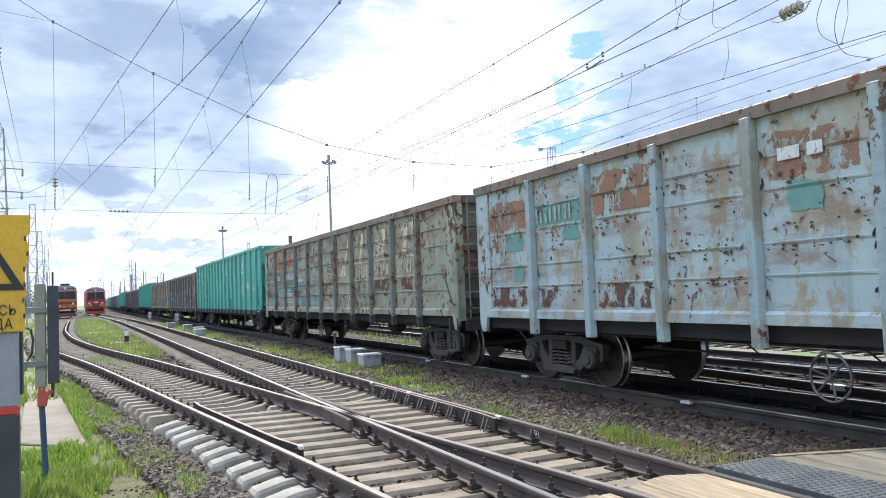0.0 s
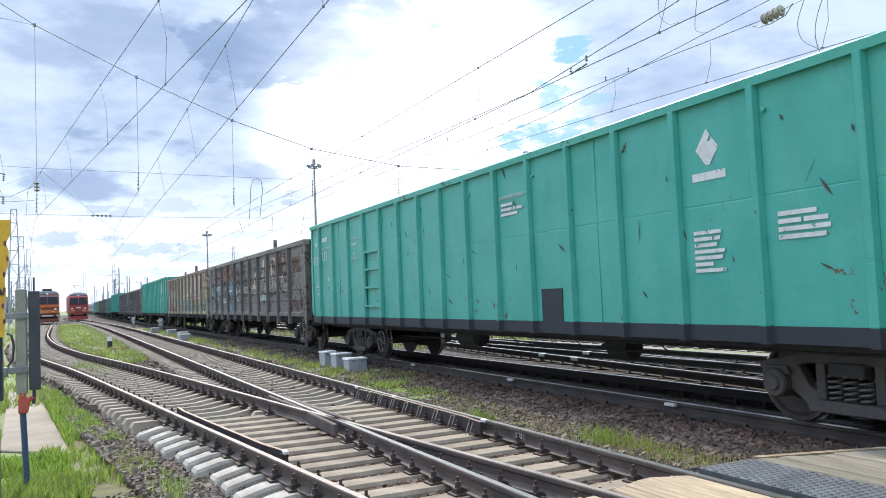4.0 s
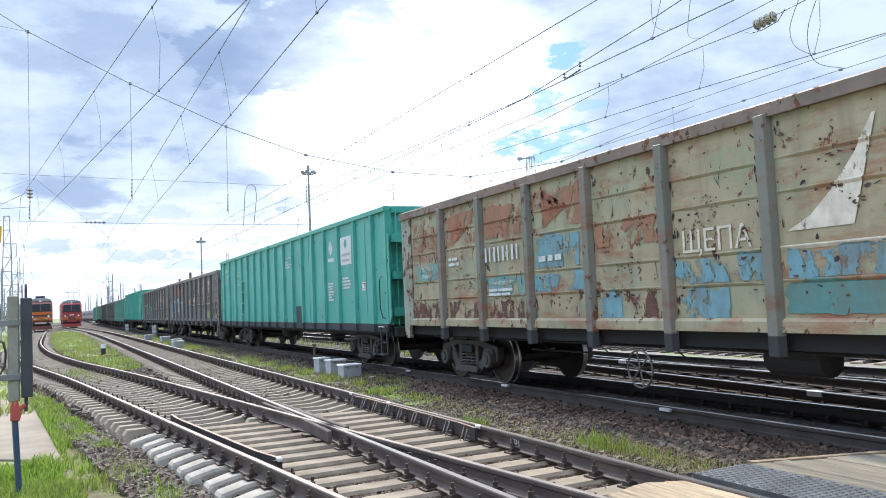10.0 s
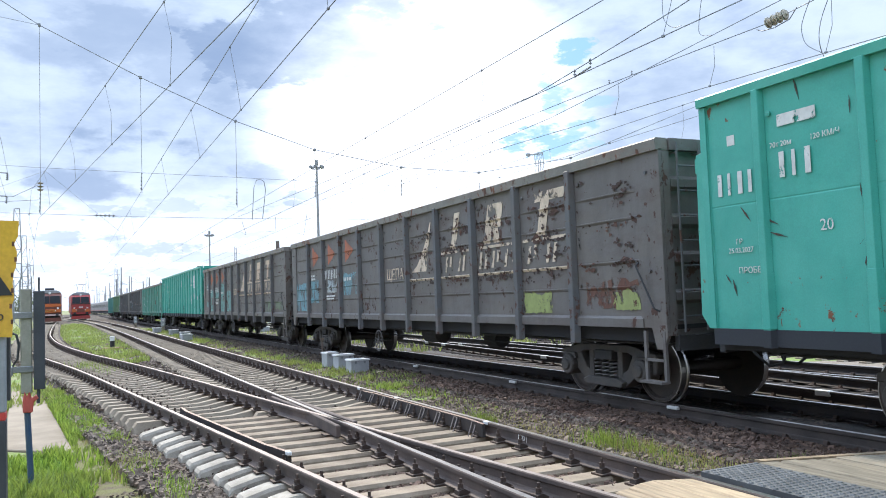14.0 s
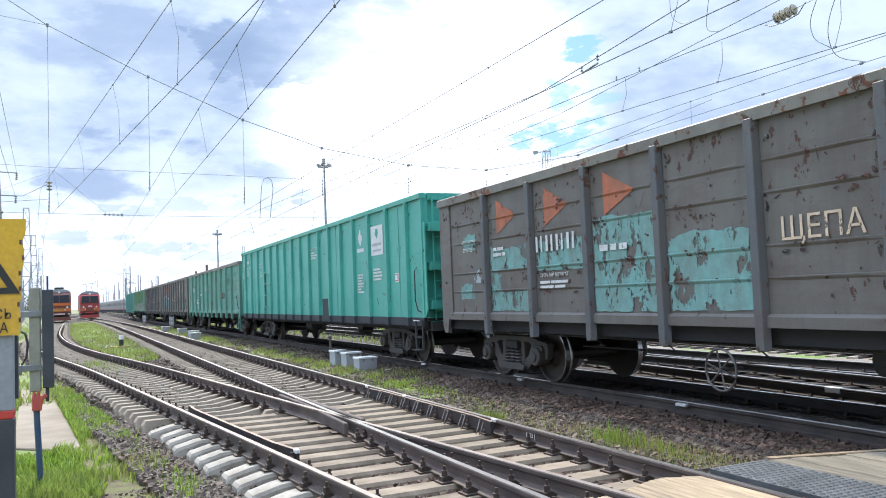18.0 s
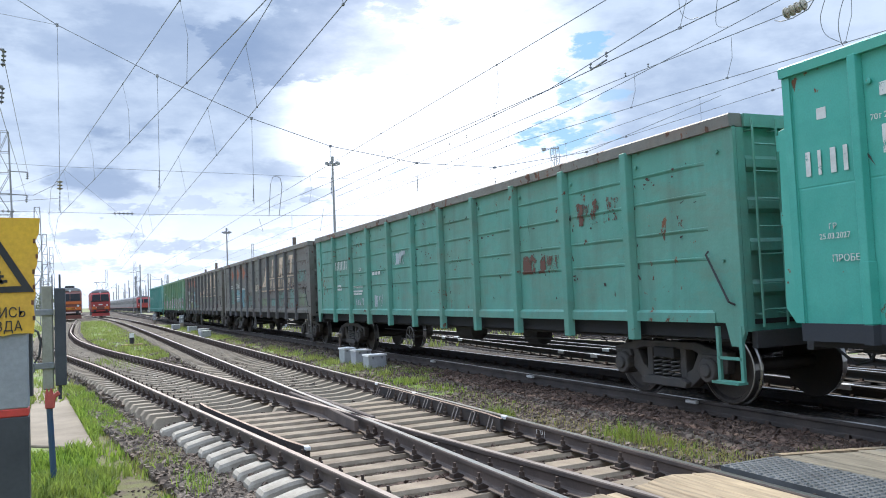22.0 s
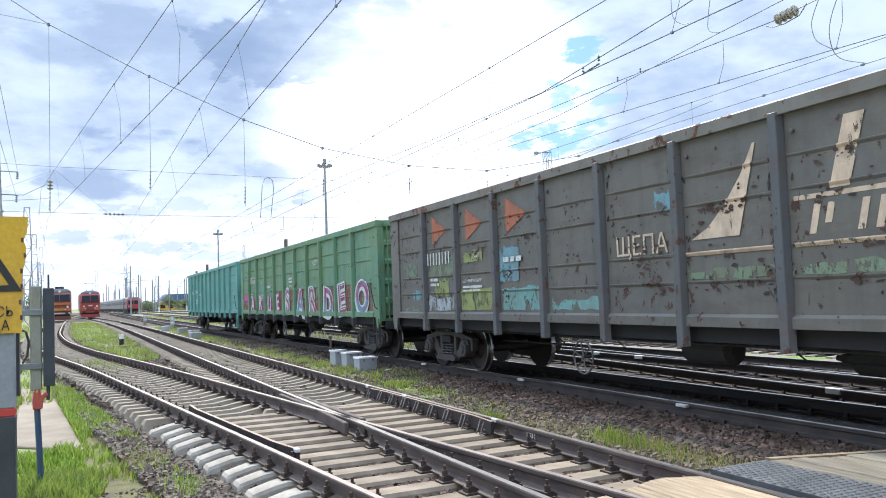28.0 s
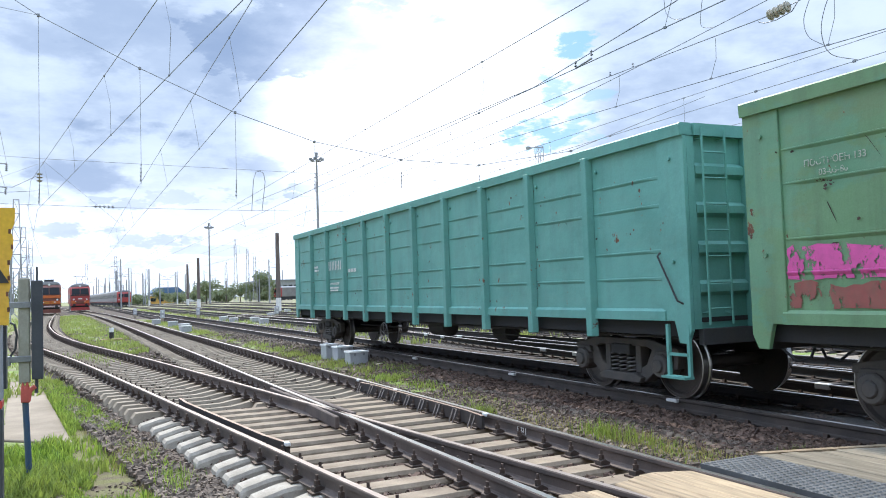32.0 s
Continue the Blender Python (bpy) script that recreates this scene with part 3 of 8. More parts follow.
# crossing frog: wing rails, nose and the two check rails
bm = bmesh.new()
for pts in ([(3.24, 14.4), (3.30, 14.4), (3.33, 12.7), (3.27, 10.4), (3.21, 10.4), (3.27, 12.6)], [(3.46, 14.2), (3.52, 14.2), (3.58, 10.6), (3.52, 10.6), (3.45, 12.6)]):
    prism(bm, pts, -0.17, -0.004, "z")
prism(bm, [(3.38, 12.2), (3.33, 13.6), (3.43, 13.6)], -0.17, -0.006, "z")
part("frog", bm, [RAILRUST], track_1, "worn cast crossing with wing rails", 0.012)
bm = bmesh.new()
for k in range(6):
    box(bm, 3.14, 3.66, 10.7 + 0.57 * k, 10.9 + 0.57 * k, -0.187, -0.168)
part("frog_plates", bm, [BOLT], track_1)
for line, off, y0, y1 in ((siding_x, -GAUGE + 0.135, 8.9, 13.9), (main_x, GAUGE - 0.10, 9.25, 14.0)):
    bm = bmesh.new()
    n = 8
    for i in range(n):
        a, b = y0 + (y1 - y0) * i / n, y0 + (y1 - y0) * (i + 1) / n
        fa = 0.05 if i == 0 else 0.0
        fb = 0.05 if i == n - 1 else 0.0
        sgn = 1 if off < 0 else -1
        pa, pb = line(a) + off + sgn * fa, line(b) + off + sgn * fb
        prism(bm, [(pa - 0.022, a), (pa + 0.022, a), (pb + 0.022, b), (pb - 0.022, b)], -0.17, 0.0, "z")
    me = finish(bm, "check_rail", [CHECKBLACK, CHECKTOP])
    for p in me.polygons:
        p.material_index = 1 if p.normal.z > 0.5 else 0
    part("check_rail", me, None, track_1 if line is main_x else track_2, "black check rail with a rubbed rusty head")
# light clamps on the rail ends
for x, y in ((siding_x(8.95) - GAUGE + 0.135 + 0.05, 8.93), (XM + GAUGE - 0.02, 9.41), (XM + GAUGE - 0.02, 12.6), (XM + GAUGE - 0.02, 14.5)):
    bm = bmesh.new()
    box(bm, -0.028, 0.028, -0.06, 0.06, -0.04, 0.006)
    ob = part("rail_clamp", bm, WHITE, track_1, "white painted joint clamp", 0.008)
    ob.location = (x, y, 0)
# rolled mark on the web of the outer rail
lettering("lettering", "1223 |", 0.085, WHITE, track_1, pose(XM + GAUGE - 0.014, 8.62, -0.115, 90, 0, -90))
# slanting heater brackets along the outer rail
for i in range(9):
    bm = bmesh.new()
    tube(bm, [(XM + GAUGE - 0.135, 0.0, -0.02), (XM + GAUGE - 0.25, -0.09, -0.18)], 0.009, 5)
    tube(bm, [(XM + GAUGE - 0.135, 0.0, -0.02), (XM + GAUGE - 0.135, 0.10, -0.01), (XM + GAUGE - 0.25, 0.01, -0.18)], 0.009, 5)
    ob = part("rail_brace", bm, BRACE, track_1, "bent wire spring clip")
    ob.location = (0, 9.5 + 0.56 * i, 0)

# the train's own track, on old timber
track_3 = thing("track_3", "line carrying the freight train, dark timber sleepers sunk in ballast", "railway track", kind="structure")
for s in (-1, 1):
    part("rail", rail_mesh("rail", train_x, -45, 400, s * GAUGE, 0.0, None, DARKRAIL if s < 0 else CHECKBLACK), None, track_3)
ties(track_3, train_x, 3.0, 40, 230, 0.58, WOODSLEEPER, OLDWOOD, sink=-0.03, clip=SPIKES)
for y in (9.05, 13.6, 18.4):
    bm = bmesh.new()
    box(bm, -0.03, 0.03, -0.11, 0.11, -0.06, -0.015)
    ob = part("rail_clamp", bm, WHITE, track_3, "white painted joint clamp", 0.008)
    ob.location = (XT - GAUGE - 0.06, y, 0)

# yard tracks beyond the train
YARD = [("track_4", spline([(-40, 13.3), (60, 13.3), (120, 13.6), (400, 15)])), ("track_5", spline([(-40, 17.9), (60, 18.1), (130, 18.8), (400, 20)])),
        ("track_6", spline([(-40, 23.0), (60, 23.3), (400, 27)])), ("track_7", spline([(-40, 29.5), (60, 30.2), (400, 36)])),
        ("track_8", spline([(-40, 36.5), (60, 37.0), (400, 48)])),
        ("track_9", spline([(-40, 8.2), (-25, 8.62), (-10, 9.7), (8, 11.25), (20, 12.35), (30, 13.1), (42, 13.3), (100, 13.3)])),
        ("track_10", spline([(-40, 23.0), (12, 23.0), (30, 21.4), (52, 19.2), (70, 18.2), (100, 18.2)])),
        ("track_11", spline([(-20, 17.9), (20, 17.9), (40, 16.6), (62, 14.4), (85, 13.35), (100, 13.35)]))]
for name, line in YARD:
    tr = thing(name, "yard track with bright worn rails", "railway track", kind="structure")
    y1 = 400 if name in ("track_4", "track_5", "track_6", "track_7", "track_8") else 75
    for s in (-1, 1):
        part("rail", rail_mesh("rail", line, -20, y1, s * GAUGE, 0.0, None, CHECKBLACK), None, tr)
    ties(tr, line, 2.0, 2.0, min(y1, 150), 0.6, WOODSLEEPER, OLDWOOD if name in ("track_4", "track_9", "track_11") else CONCRETE, clip=SPIKES)
    for k in range(5):
        bm = bmesh.new()
        box(bm, -0.05, 0.05, -0.13, 0.13, -0.08, 0.008)
        ob = part("rail_clamp", bm, WHITE, tr, "white painted joint clamp", 0.008)
        yc = 5.5 + 4.7 * k + 0.37 * len(YARD) * (k % 2) + (int(name[6:]) * 1.7) % 4
        ob.location = (line(yc) - GAUGE - 0.02, yc, 0)

# ground: a sheet to the horizon, with the ballast bed on it
def ground_material(name, kind):
    m, nt, b = material(name)
    t = nt.nodes.new("ShaderNodeTexCoord")
    vor = nt.nodes.new("ShaderNodeTexVoronoi")
    vor.inputs["Scale"].default_value = 16
    nt.links.new(t.outputs["Object"], vor.inputs["Vector"])
    sep_ = nt.nodes.new("ShaderNodeSeparateColor")
    nt.links.new(vor.outputs["Color"], sep_.inputs[0])
    st = mixc(nt, sep_.outputs[0], (0.045, 0.032, 0.024), (0.19, 0.14, 0.10))
    st = mixc(nt, ramp(nt, noise_node(nt, 0.35, 5), 0.4, 0.62), st, mixc(nt, 0.5, st, (0.10, 0.055, 0.035)))
    edge = ramp(nt, vor.outputs["Distance"], 0.25, 0.6)
    st = mixc(nt, edge, st, (0.022, 0.017, 0.014))
    soil = mixc(nt, ramp(nt, noise_node(nt, 2.5, 8), 0.35, 0.65), (0.16, 0.12, 0.085), (0.26, 0.21, 0.15))
    green = mixc(nt, ramp(nt, noise_node(nt, 6, 8), 0.3, 0.7), (0.10, 0.15, 0.03), (0.20, 0.27, 0.06))
    patch = noise_node(nt, 0.55, 9, None, 2.0, 0.7)
    if kind == "ballast":
        c = mixc(nt, ramp(nt, patch, 0.60, 0.68), st, green)
    elif kind == "oily":
        c = mixc(nt, 0.62, st, (0.045, 0.033, 0.025))
    elif kind == "yard":
        c = mixc(nt, ramp(nt, patch, 0.49, 0.58), mixc(nt, 0.55, st, (0.34, 0.29, 0.23)), green)
    elif kind == "verge":
        c = mixc(nt, ramp(nt, patch, 0.44, 0.56), mixc(nt, 0.3, st, soil), green)
    else:
        c = mixc(nt, ramp(nt, patch, 0.42, 0.58), soil, green)
    nt.links.new(c, b.inputs["Base Color"])
    b.inputs["Roughness"].default_value = 0.95
    bump(nt, b, mixc(nt, 0.5, vor.outputs["Distance"], noise_node(nt, 30, 5)), 0.9, 0.04)
    return m


BALLAST = ground_material("ballast_ground", "ballast")
CRIB = ground_material("oily_crib_ballast", "oily")
YARDBED = ground_material("pale_yard_ballast", "yard")
VERGE = ground_material("grassy_ballast", "verge")
SOIL = ground_material("grassy_soil", "soil")


def grid(name, xs_at, ys, n, z_at, mat, kind_label, category):
    vs, fs = [], []
    for y in ys:
        x0, x1 = xs_at(y)
        for i in range(n + 1):
            x = x0 + (x1 - x0) * i / n
            vs.append((x, y, z_at(x, y, i, n)))
    for j in range(len(ys) - 1):
        for i in range(n):
            a = j * (n + 1) + i
            fs.append((a, a + 1, a + n + 2, a + n + 1))
    return tagged(part(name, quick(name, vs, fs, mat), None), kind_label, category, kind="structure")


bm = bmesh.new()
box(bm, -2500, 2500, -300, 3500, -2.0, -0.46)
tagged(part("ground", bm, SOIL), "flat yard ground of soil and short grass", "ground", kind="structure")
BED = -0.29


def bed_z(x, y, i, n):
    if i == 0:
        return -0.50
    k = BED + 0.018 * noise.noise((x * 1.3, y * 1.3, 0.3)) + 0.012 * noise.noise((x * 5, y * 5, 2.0))
    if y < 16:
        k -= 0.12 * min(1.0, max(0.0, (siding_x(y) - 1.0 - x) / 0.25))
    if y < 60:
        k += 0.085 * min(1.0, max(0.0, (x - 6.2) / 0.9))
    if y < 60:
        for c in (siding_x(y), main_x(y), train_x(y)):
            if abs(x - c) < 1.3 and c < 7:
                k -= 0.045
        d = abs(x - 6.4)
        if d < 1.0:
            k -= 0.03 * (1 - d)
    return k


def bed_x(y):
    return siding_x(y) - 1.55, 11.0


ys = [-12 + 0.35 * i for i in range(190)] + [55 + 3 * i for i in range(116)]
grid("ballast_bed", bed_x, ys, 44, bed_z, BALLAST, "brown crushed-stone ballast bed with scattered weeds", "ballast")
grid("yard_bed", lambda y: (11.0, 90.0), [-12 + 2 * i for i in range(40)] + [68 + 8 * i for i in range(42)], 60, lambda x, y, i, n: BED + 0.05 + 0.02 * noise.noise((x, y, 0)) + (-0.01 if i == 0 else 0), YARDBED, "weedy ballast between the yard tracks", "ballast")


# near-black ballast under the train and on the lead beside it
NEARBLACK = surface("near_black_ballast", (0.040, 0.037, 0.035), (0.066, 0.055, 0.046), 0.9, 0, 1.2, 18, bumps=0.8, dist=0.03)
grid("crib_bed_3", lambda y: (XT - GAUGE + 0.06, XT + GAUGE - 0.06), [-12 + 0.8 * i for i in range(260)], 6, lambda x, y, i, n: -0.212 + 0.02 * noise.noise((x * 3, y * 3, 5.0)), NEARBLACK, "near-black ballast between the rails under the train", "ballast")
grid("crib_bed_4", lambda y: (XT + GAUGE + 0.1, 15.0 - max(0.0, y - 22) * 0.10), [-12 + 0.8 * i for i in range(80)], 14, lambda x, y, i, n: -0.222 + 0.03 * noise.noise((x * 2, y * 2, 6.0)), NEARBLACK, "near-black ballast round the points beyond the train", "ballast")
ys = [12 + 0.5 * i for i in range(100)] + [62 + 2 * i for i in range(50)]
for name, line in (("crib_bed_1", main_x), ("crib_bed_2", siding_x)):
    grid(name, lambda y: (line(y) - 1.22, line(y) + 1.22), ys, 8, lambda x, y, i, n: BED - 0.045 + (0.03 if 0 < i < n else -0.01) + 0.012 * noise.noise((x * 4, y * 4, 1.0)) + (0.045 if y > 60 else 0.0), CRIB, "dark oil-stained ballast between the sleepers", "ballast")


def verge(name, xa, xb, ys, label):
    grid(name, lambda y: (xa(y), xb(y)), ys, 6, lambda x, y, i, n: (BED - 0.03 if i in (0, n) else BED + 0.02 + 0.02 * noise.noise((x * 2, y, 4))), VERGE, label, "grass")


verge("verge_1", lambda y: siding_x(y) + 1.5 + 0.2 * math.sin(y * 0.9), lambda y: main_x(y) - 1.6 + 0.25 * math.sin(y * 1.3), [31 + 1.5 * i for i in range(66)], "grassy triangle between diverging tracks")
verge("verge_2", lambda y: 6.05 + 0.22 * math.sin(y * 0.8) - min(y * 0.004, 0.4), lambda y: 6.5 + min(0.5, max(0.02, (y - 14) * 0.06)) + 0.2 * math.sin(y * 1.1 + 1) * min(1, (y - 14) * 0.2), [14 + 1.0 * i for i in range(70)], "strip of grass between two tracks")


MOSS = surface("yellow_moss", (0.125, 0.125, 0.032), (0.095, 0.066, 0.042), 0.95, 0, 2.4, 35, mix=(0.42, 0.60), bumps=0.9, dist=0.02)
grid("moss_verge", lambda y: (siding_x(y) - 2.75 + 0.25 * math.sin(y * 1.7), siding_x(y) - 1.55 + 0.12 * math.sin(y * 2.3)), [5.6 + 0.3 * i for i in range(38)], 8, lambda x, y, i, n: -0.475 if i in (0, n) else -0.448 + 0.016 * noise.noise((x * 3, y * 3, 8.0)), MOSS, "yellow-green moss and trodden soil beside the ballast", "moss")


# ---- wagons ----
WHEEL_R = 0.4785
SIDE = -1.58


def side_frame_mesh():
    """Cast bogie side: arched top, two windows, spring pocket, pedestals over the axle boxes."""
    bm = bmesh.new()
    top = [(-1.22, 0.62), (-1.20, 0.72), (-0.95, 0.76), (-0.62, 0.83), (0.62, 0.83), (0.95, 0.76), (1.20, 0.72), (1.22, 0.62)]
    under = [(1.05, 0.62), (0.70, 0.66), (0.55, 0.72), (-0.55, 0.72), (-0.70, 0.66), (-1.05, 0.62)]
    prism(bm, top + under, -0.08, 0.08)
    for s in (-1, 1):
        prism(bm, [(s * 0.96, 0.66), (s * 0.66, 0.70), (s * 0.52, 0.46), (s * 0.30, 0.36), (s * 0.28, 0.19), (s * 0.47, 0.20), (s * 0.78, 0.42)], -0.075, 0.075)
        prism(bm, [(s * 0.42, 0.74), (s * 0.30, 0.74), (s * 0.30, 0.32), (s * 0.42, 0.34)], -0.085, 0.085)
        prism(bm, [(s * 1.20, 0.64), (s * 1.10, 0.64), (s * 1.09, 0.42), (s * 1.17, 0.44)], -0.07, 0.07)
        prism(bm, [(s * 0.76, 0.66), (s * 0.68, 0.66), (s * 0.66, 0.36), (s * 0.74, 0.38)], -0.07, 0.07)
    prism(bm, [(-0.46, 0.20), (0.46, 0.20), (0.50, 0.28), (0.36, 0.33), (-0.36, 0.33), (-0.50, 0.28)], -0.16, 0.16)
    return finish(bm, "side_frame", BOGIE, 0.012)


def spring_mesh():
    bm = bmesh.new()
    n, turns = 44, 4.5
    pts = [(0.075 * math.cos(2 * math.pi * turns * i / n), 0.075 * math.sin(2 * math.pi * turns * i / n), 0.33 + 0.27 * i / n) for i in range(n + 1)]
    tube(bm, pts, 0.017, 6)
    return finish(bm, "spring", SPRING, 0, True)


def wheelset_mesh():
    """Axle with two wheels: tyre, dished web, hub; bright running treads."""
    bm = bmesh.new()
    lathe(bm, [(-1.05, 0.065), (-0.92, 0.075), (-0.90, 0.09), (0.90, 0.09), (0.92, 0.075), (1.05, 0.065)], 16)
    for s in (-1, 1):
        lathe(bm, [(s * 0.70, 0.12), (s * 0.705, 0.40), (s * 0.71, 0.505), (s * 0.735, 0.505), (s * 0.745, 0.48), (s * 0.835, 0.475), (s * 0.838, 0.458), (s * 0.84, 0.42), (s * 0.80, 0.39), (s * 0.80, 0.22), (s * 0.88, 0.15), (s * 0.88, 0.09)], 36)
        for k in range(3):
            a = k * 2.09
            box(bm, s * 0.836 - 0.004, s * 0.836 + 0.004, 0.44 * math.cos(a) - 0.012, 0.44 * math.cos(a) + 0.012, 0.44 * math.sin(a) - 0.012, 0.44 * math.sin(a) + 0.012)
    me = finish(bm, "wheelset", [WHEEL, TREAD])
    for p in me.polygons:
        c = p.center
        if 0.72 < abs(c.x) < 0.842 and math.hypot(c.y, c.z) > 0.460:
            p.material_index = 1
    return me


def axle_box_mesh():
    bm = bmesh.new()
    lathe(bm, [(-0.16, 0.15), (-0.13, 0.17), (0.10, 0.17), (0.12, 0.15)], 14)
    lathe(bm, [(-0.19, 0.085), (-0.155, 0.10)], 10)
    prism(bm, [(-0.19, 0.10), (0.19, 0.10), (0.15, 0.20), (-0.15, 0.20)], -0.10, 0.10)
    return finish(bm, "axle_box", BOGIE, 0.008)


def bolster_mesh():
    bm = bmesh.new()
    prism(bm, [(-1.15, 0.60), (-0.5, 0.52), (0.5, 0.52), (1.15, 0.60), (1.15, 0.74), (0.3, 0.86), (-0.3, 0.86), (-1.15, 0.74)], -0.22, 0.22, "y")
    box(bm, -1.0, 1.0, -0.55, -0.45, 0.40, 0.50)
    box(bm, -1.0, 1.0, 0.45, 0.55, 0.40, 0.50)
    return finish(bm, "bolster", UNDER, 0.01)


def brake_shoe_mesh():
    bm = bmesh.new()
    n = 6
    o = [(0.55 * math.cos(a), 0.55 * math.sin(a)) for a in (radians(-28 + 56 * i / n) for i in range(n + 1))]
    q = [(0.49 * math.cos(a), 0.49 * math.sin(a)) for a in (radians(28 - 56 * i / n) for i in range(n + 1))]
    prism(bm, o + q, -0.05, 0.05)
    box(bm, -0.02, 0.02, 0.50, 0.56, -0.1, 0.42)
    return finish(bm, "brake_shoe", BOGIE)


FRAME, COIL, WHEELSET, AXLEBOX, BOLSTER, SHOE = side_frame_mesh(), spring_mesh(), wheelset_mesh(), axle_box_mesh(), bolster_mesh(), brake_shoe_mesh()


def sub(name, me, parent, x=0.0, y=0.0, z=0.0, rz=0.0):
    ob = new(name, me)
    ob.parent = parent
    ob.matrix_basis = pose(x, y, z, 0, 0, rz)
    return ob


def add_bogie(wagon, y):
    b = sub("bogie", BOLSTER, wagon, 0, y, 0)
    b["label"] = "grimy cast-steel two-axle bogie"
    for s in (-1, 1):
        sub("side_frame", FRAME, b, s * 1.02, 0, 0)
        for dy in (-0.19, 0.0, 0.19):
            sub("spring", COIL, b, s * 1.06, dy, 0)
    for a in (-0.925, 0.925):
        sub("wheelset", WHEELSET, b, 0, a, WHEEL_R)
        for s in (-1, 1):
            sub("axle_box", AXLEBOX, b, s * 1.05, a, WHEEL_R, 0 if s < 0 else 180)
            sub("brake_shoe", SHOE, b, s * 0.79, a, WHEEL_R, 180 if a > 0 else 0)
    return b


def coupler_mesh():
    bm = bmesh.new()
    prism(bm, [(-0.14, 0), (-0.10, 0.36), (-0.19, 0.50), (-0.12, 0.62), (-0.03, 0.56), (0.06, 0.44), (0.16, 0.50), (0.15, 0.34), (0.10, 0.28), (0.11, 0)], 0.93, 1.19, "z")
    box(bm, -0.30, 0.30, -0.12, 0.02, 0.88, 1.24)
    tube(bm, [(0.25, 0.0, 1.0), (0.27, 0.15, 0.75), (0.22, 0.35, 0.58), (0.12, 0.48, 0.62), (0.10, 0.55, 0.80)], 0.022, 7)
    return finish(bm, "coupler", UNDER, 0.012)


def handwheel_mesh():
    bm = bmesh.new()
    n = 24
    tube(bm, [(0, 0.26 * math.cos(2 * math.pi * i / n), 0.26 * math.sin(2 * math.pi * i / n)) for i in range(n + 1)], 0.016, 6)
    for k in range(3):
        a = k * math.pi / 3 + 0.3
        tube(bm, [(0, -0.26 * math.cos(a), -0.26 * math.sin(a)), (0, 0.26 * math.cos(a), 0.26 * math.sin(a))], 0.012, 5)
    tube(bm, [(-0.03, 0, 0), (0.35, 0, 0)], 0.025, 7)
    return finish(bm, "handwheel", SPRING)


def step_mesh(mat):
    bm = bmesh.new()
    for y in (0.0, 0.38):
        box(bm, -0.02, 0.02, y - 0.025, y + 0.025, 0.42, 1.10)
    box(bm, -0.12, 0.03, -0.03, 0.41, 0.42, 0.45)
    box(bm, -0.02, 0.02, 0.0, 0.38, 0.70, 0.735)
    return finish(bm, "step", mat)


COUPLER, HANDWHEEL = coupler_mesh(), handwheel_mesh()


def underframe(wagon, L, z0, tanks):
    bm = bmesh.new()
    box(bm, -0.28, 0.28, -L / 2 - 0.05, L / 2 + 0.05, z0 - 0.34, z0 - 0.02)
    for s in (-1, 1):
        box(bm, s * 1.42 - 0.06, s * 1.42 + 0.06, -L / 2 + 0.1, L / 2 - 0.1, z0 - 0.20, z0 - 0.01)
    for i in range(11):
        y = -L / 2 + 0.8 + (L - 1.6) * i / 10
        box(bm, -1.42, 1.42, y - 0.07, y + 0.07, z0 - 0.22, z0 - 0.02)
    box(bm, -1.45, 1.45, -L / 2 + 0.05, L / 2 - 0.05, z0 - 0.02, z0 + 0.04)
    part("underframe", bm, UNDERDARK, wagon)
    # brake gear slung below the floor
    bm = bmesh.new()
    lathe(bm, [(-0.45, 0.10), (-0.40, 0.20), (0.40, 0.20), (0.45, 0.10)], 16, "y", (-0.75, tanks[0], z0 - 0.36))
    box(bm, -0.85, -0.65, tanks[0] - 0.3, tanks[0] - 0.24, z0 - 0.4, z0 - 0.1)
    box(bm, -0.85, -0.65, tanks[0] + 0.24, tanks[0] + 0.3, z0 - 0.4, z0 - 0.1)
    part("air_reservoir", bm, UNDER, wagon, "", 0, False)
    bm = bmesh.new()
    lathe(bm, [(-0.30, 0.18), (0.22, 0.18), (0.26, 0.10), (0.55, 0.03)], 14, "y", (-0.35, tanks[1], z0 - 0.42))
    part("brake_cylinder", bm, UNDER, wagon)
    bm = bmesh.new()
    tube(bm, [(-0.55, -L / 2 + 3.6, z0 - 0.45), (-0.55, L / 2 - 3.6, z0 - 0.48)], 0.018, 6)
    tube(bm, [(-1.1, -L / 2 + 0.4, z0 - 0.26), (-1.1, L / 2 - 0.4, z0 - 0.26)], 0.02, 6)
    for k in range(7):
        y = -L / 2 + 4.2 + k * (L - 8.4) / 6
        tube(bm, [(-0.55, y, z0 - 0.46), (-0.75, y + 0.25, z0 - 0.16)], 0.012, 5)
    part("brake_rigging", bm, UNDER, wagon)
    hw = sub("handwheel", HANDWHEEL, wagon, -1.40, tanks[2], z0 - 0.55)
    hw["label"] = "spoked brake handwheel"
    for s in (-1, 1):
        sub("coupler", COUPLER, wagon, 0, s * L / 2, 0, 0 if s > 0 else 180)
    for d in (-1, 1):
        add_bogie(wagon, d * tanks[3])


LAYER = [0]


def lift():
    """Paint lies in layers, each a hair proud of the last."""
    LAYER[0] = (LAYER[0] + 1) % 11
    return 0.0011 * LAYER[0]


def strip(parent, name, y, w, z, h, mat, slant=0.0, depth=0.0, label=""):
    """A flat painted shape on the camera's side of a wagon; y is its edge towards the train's rear."""
    return outline(parent, name, [(y, z), (y - w, z), (y - w - slant, z + h), (y - slant, z + h)], mat, depth, label)


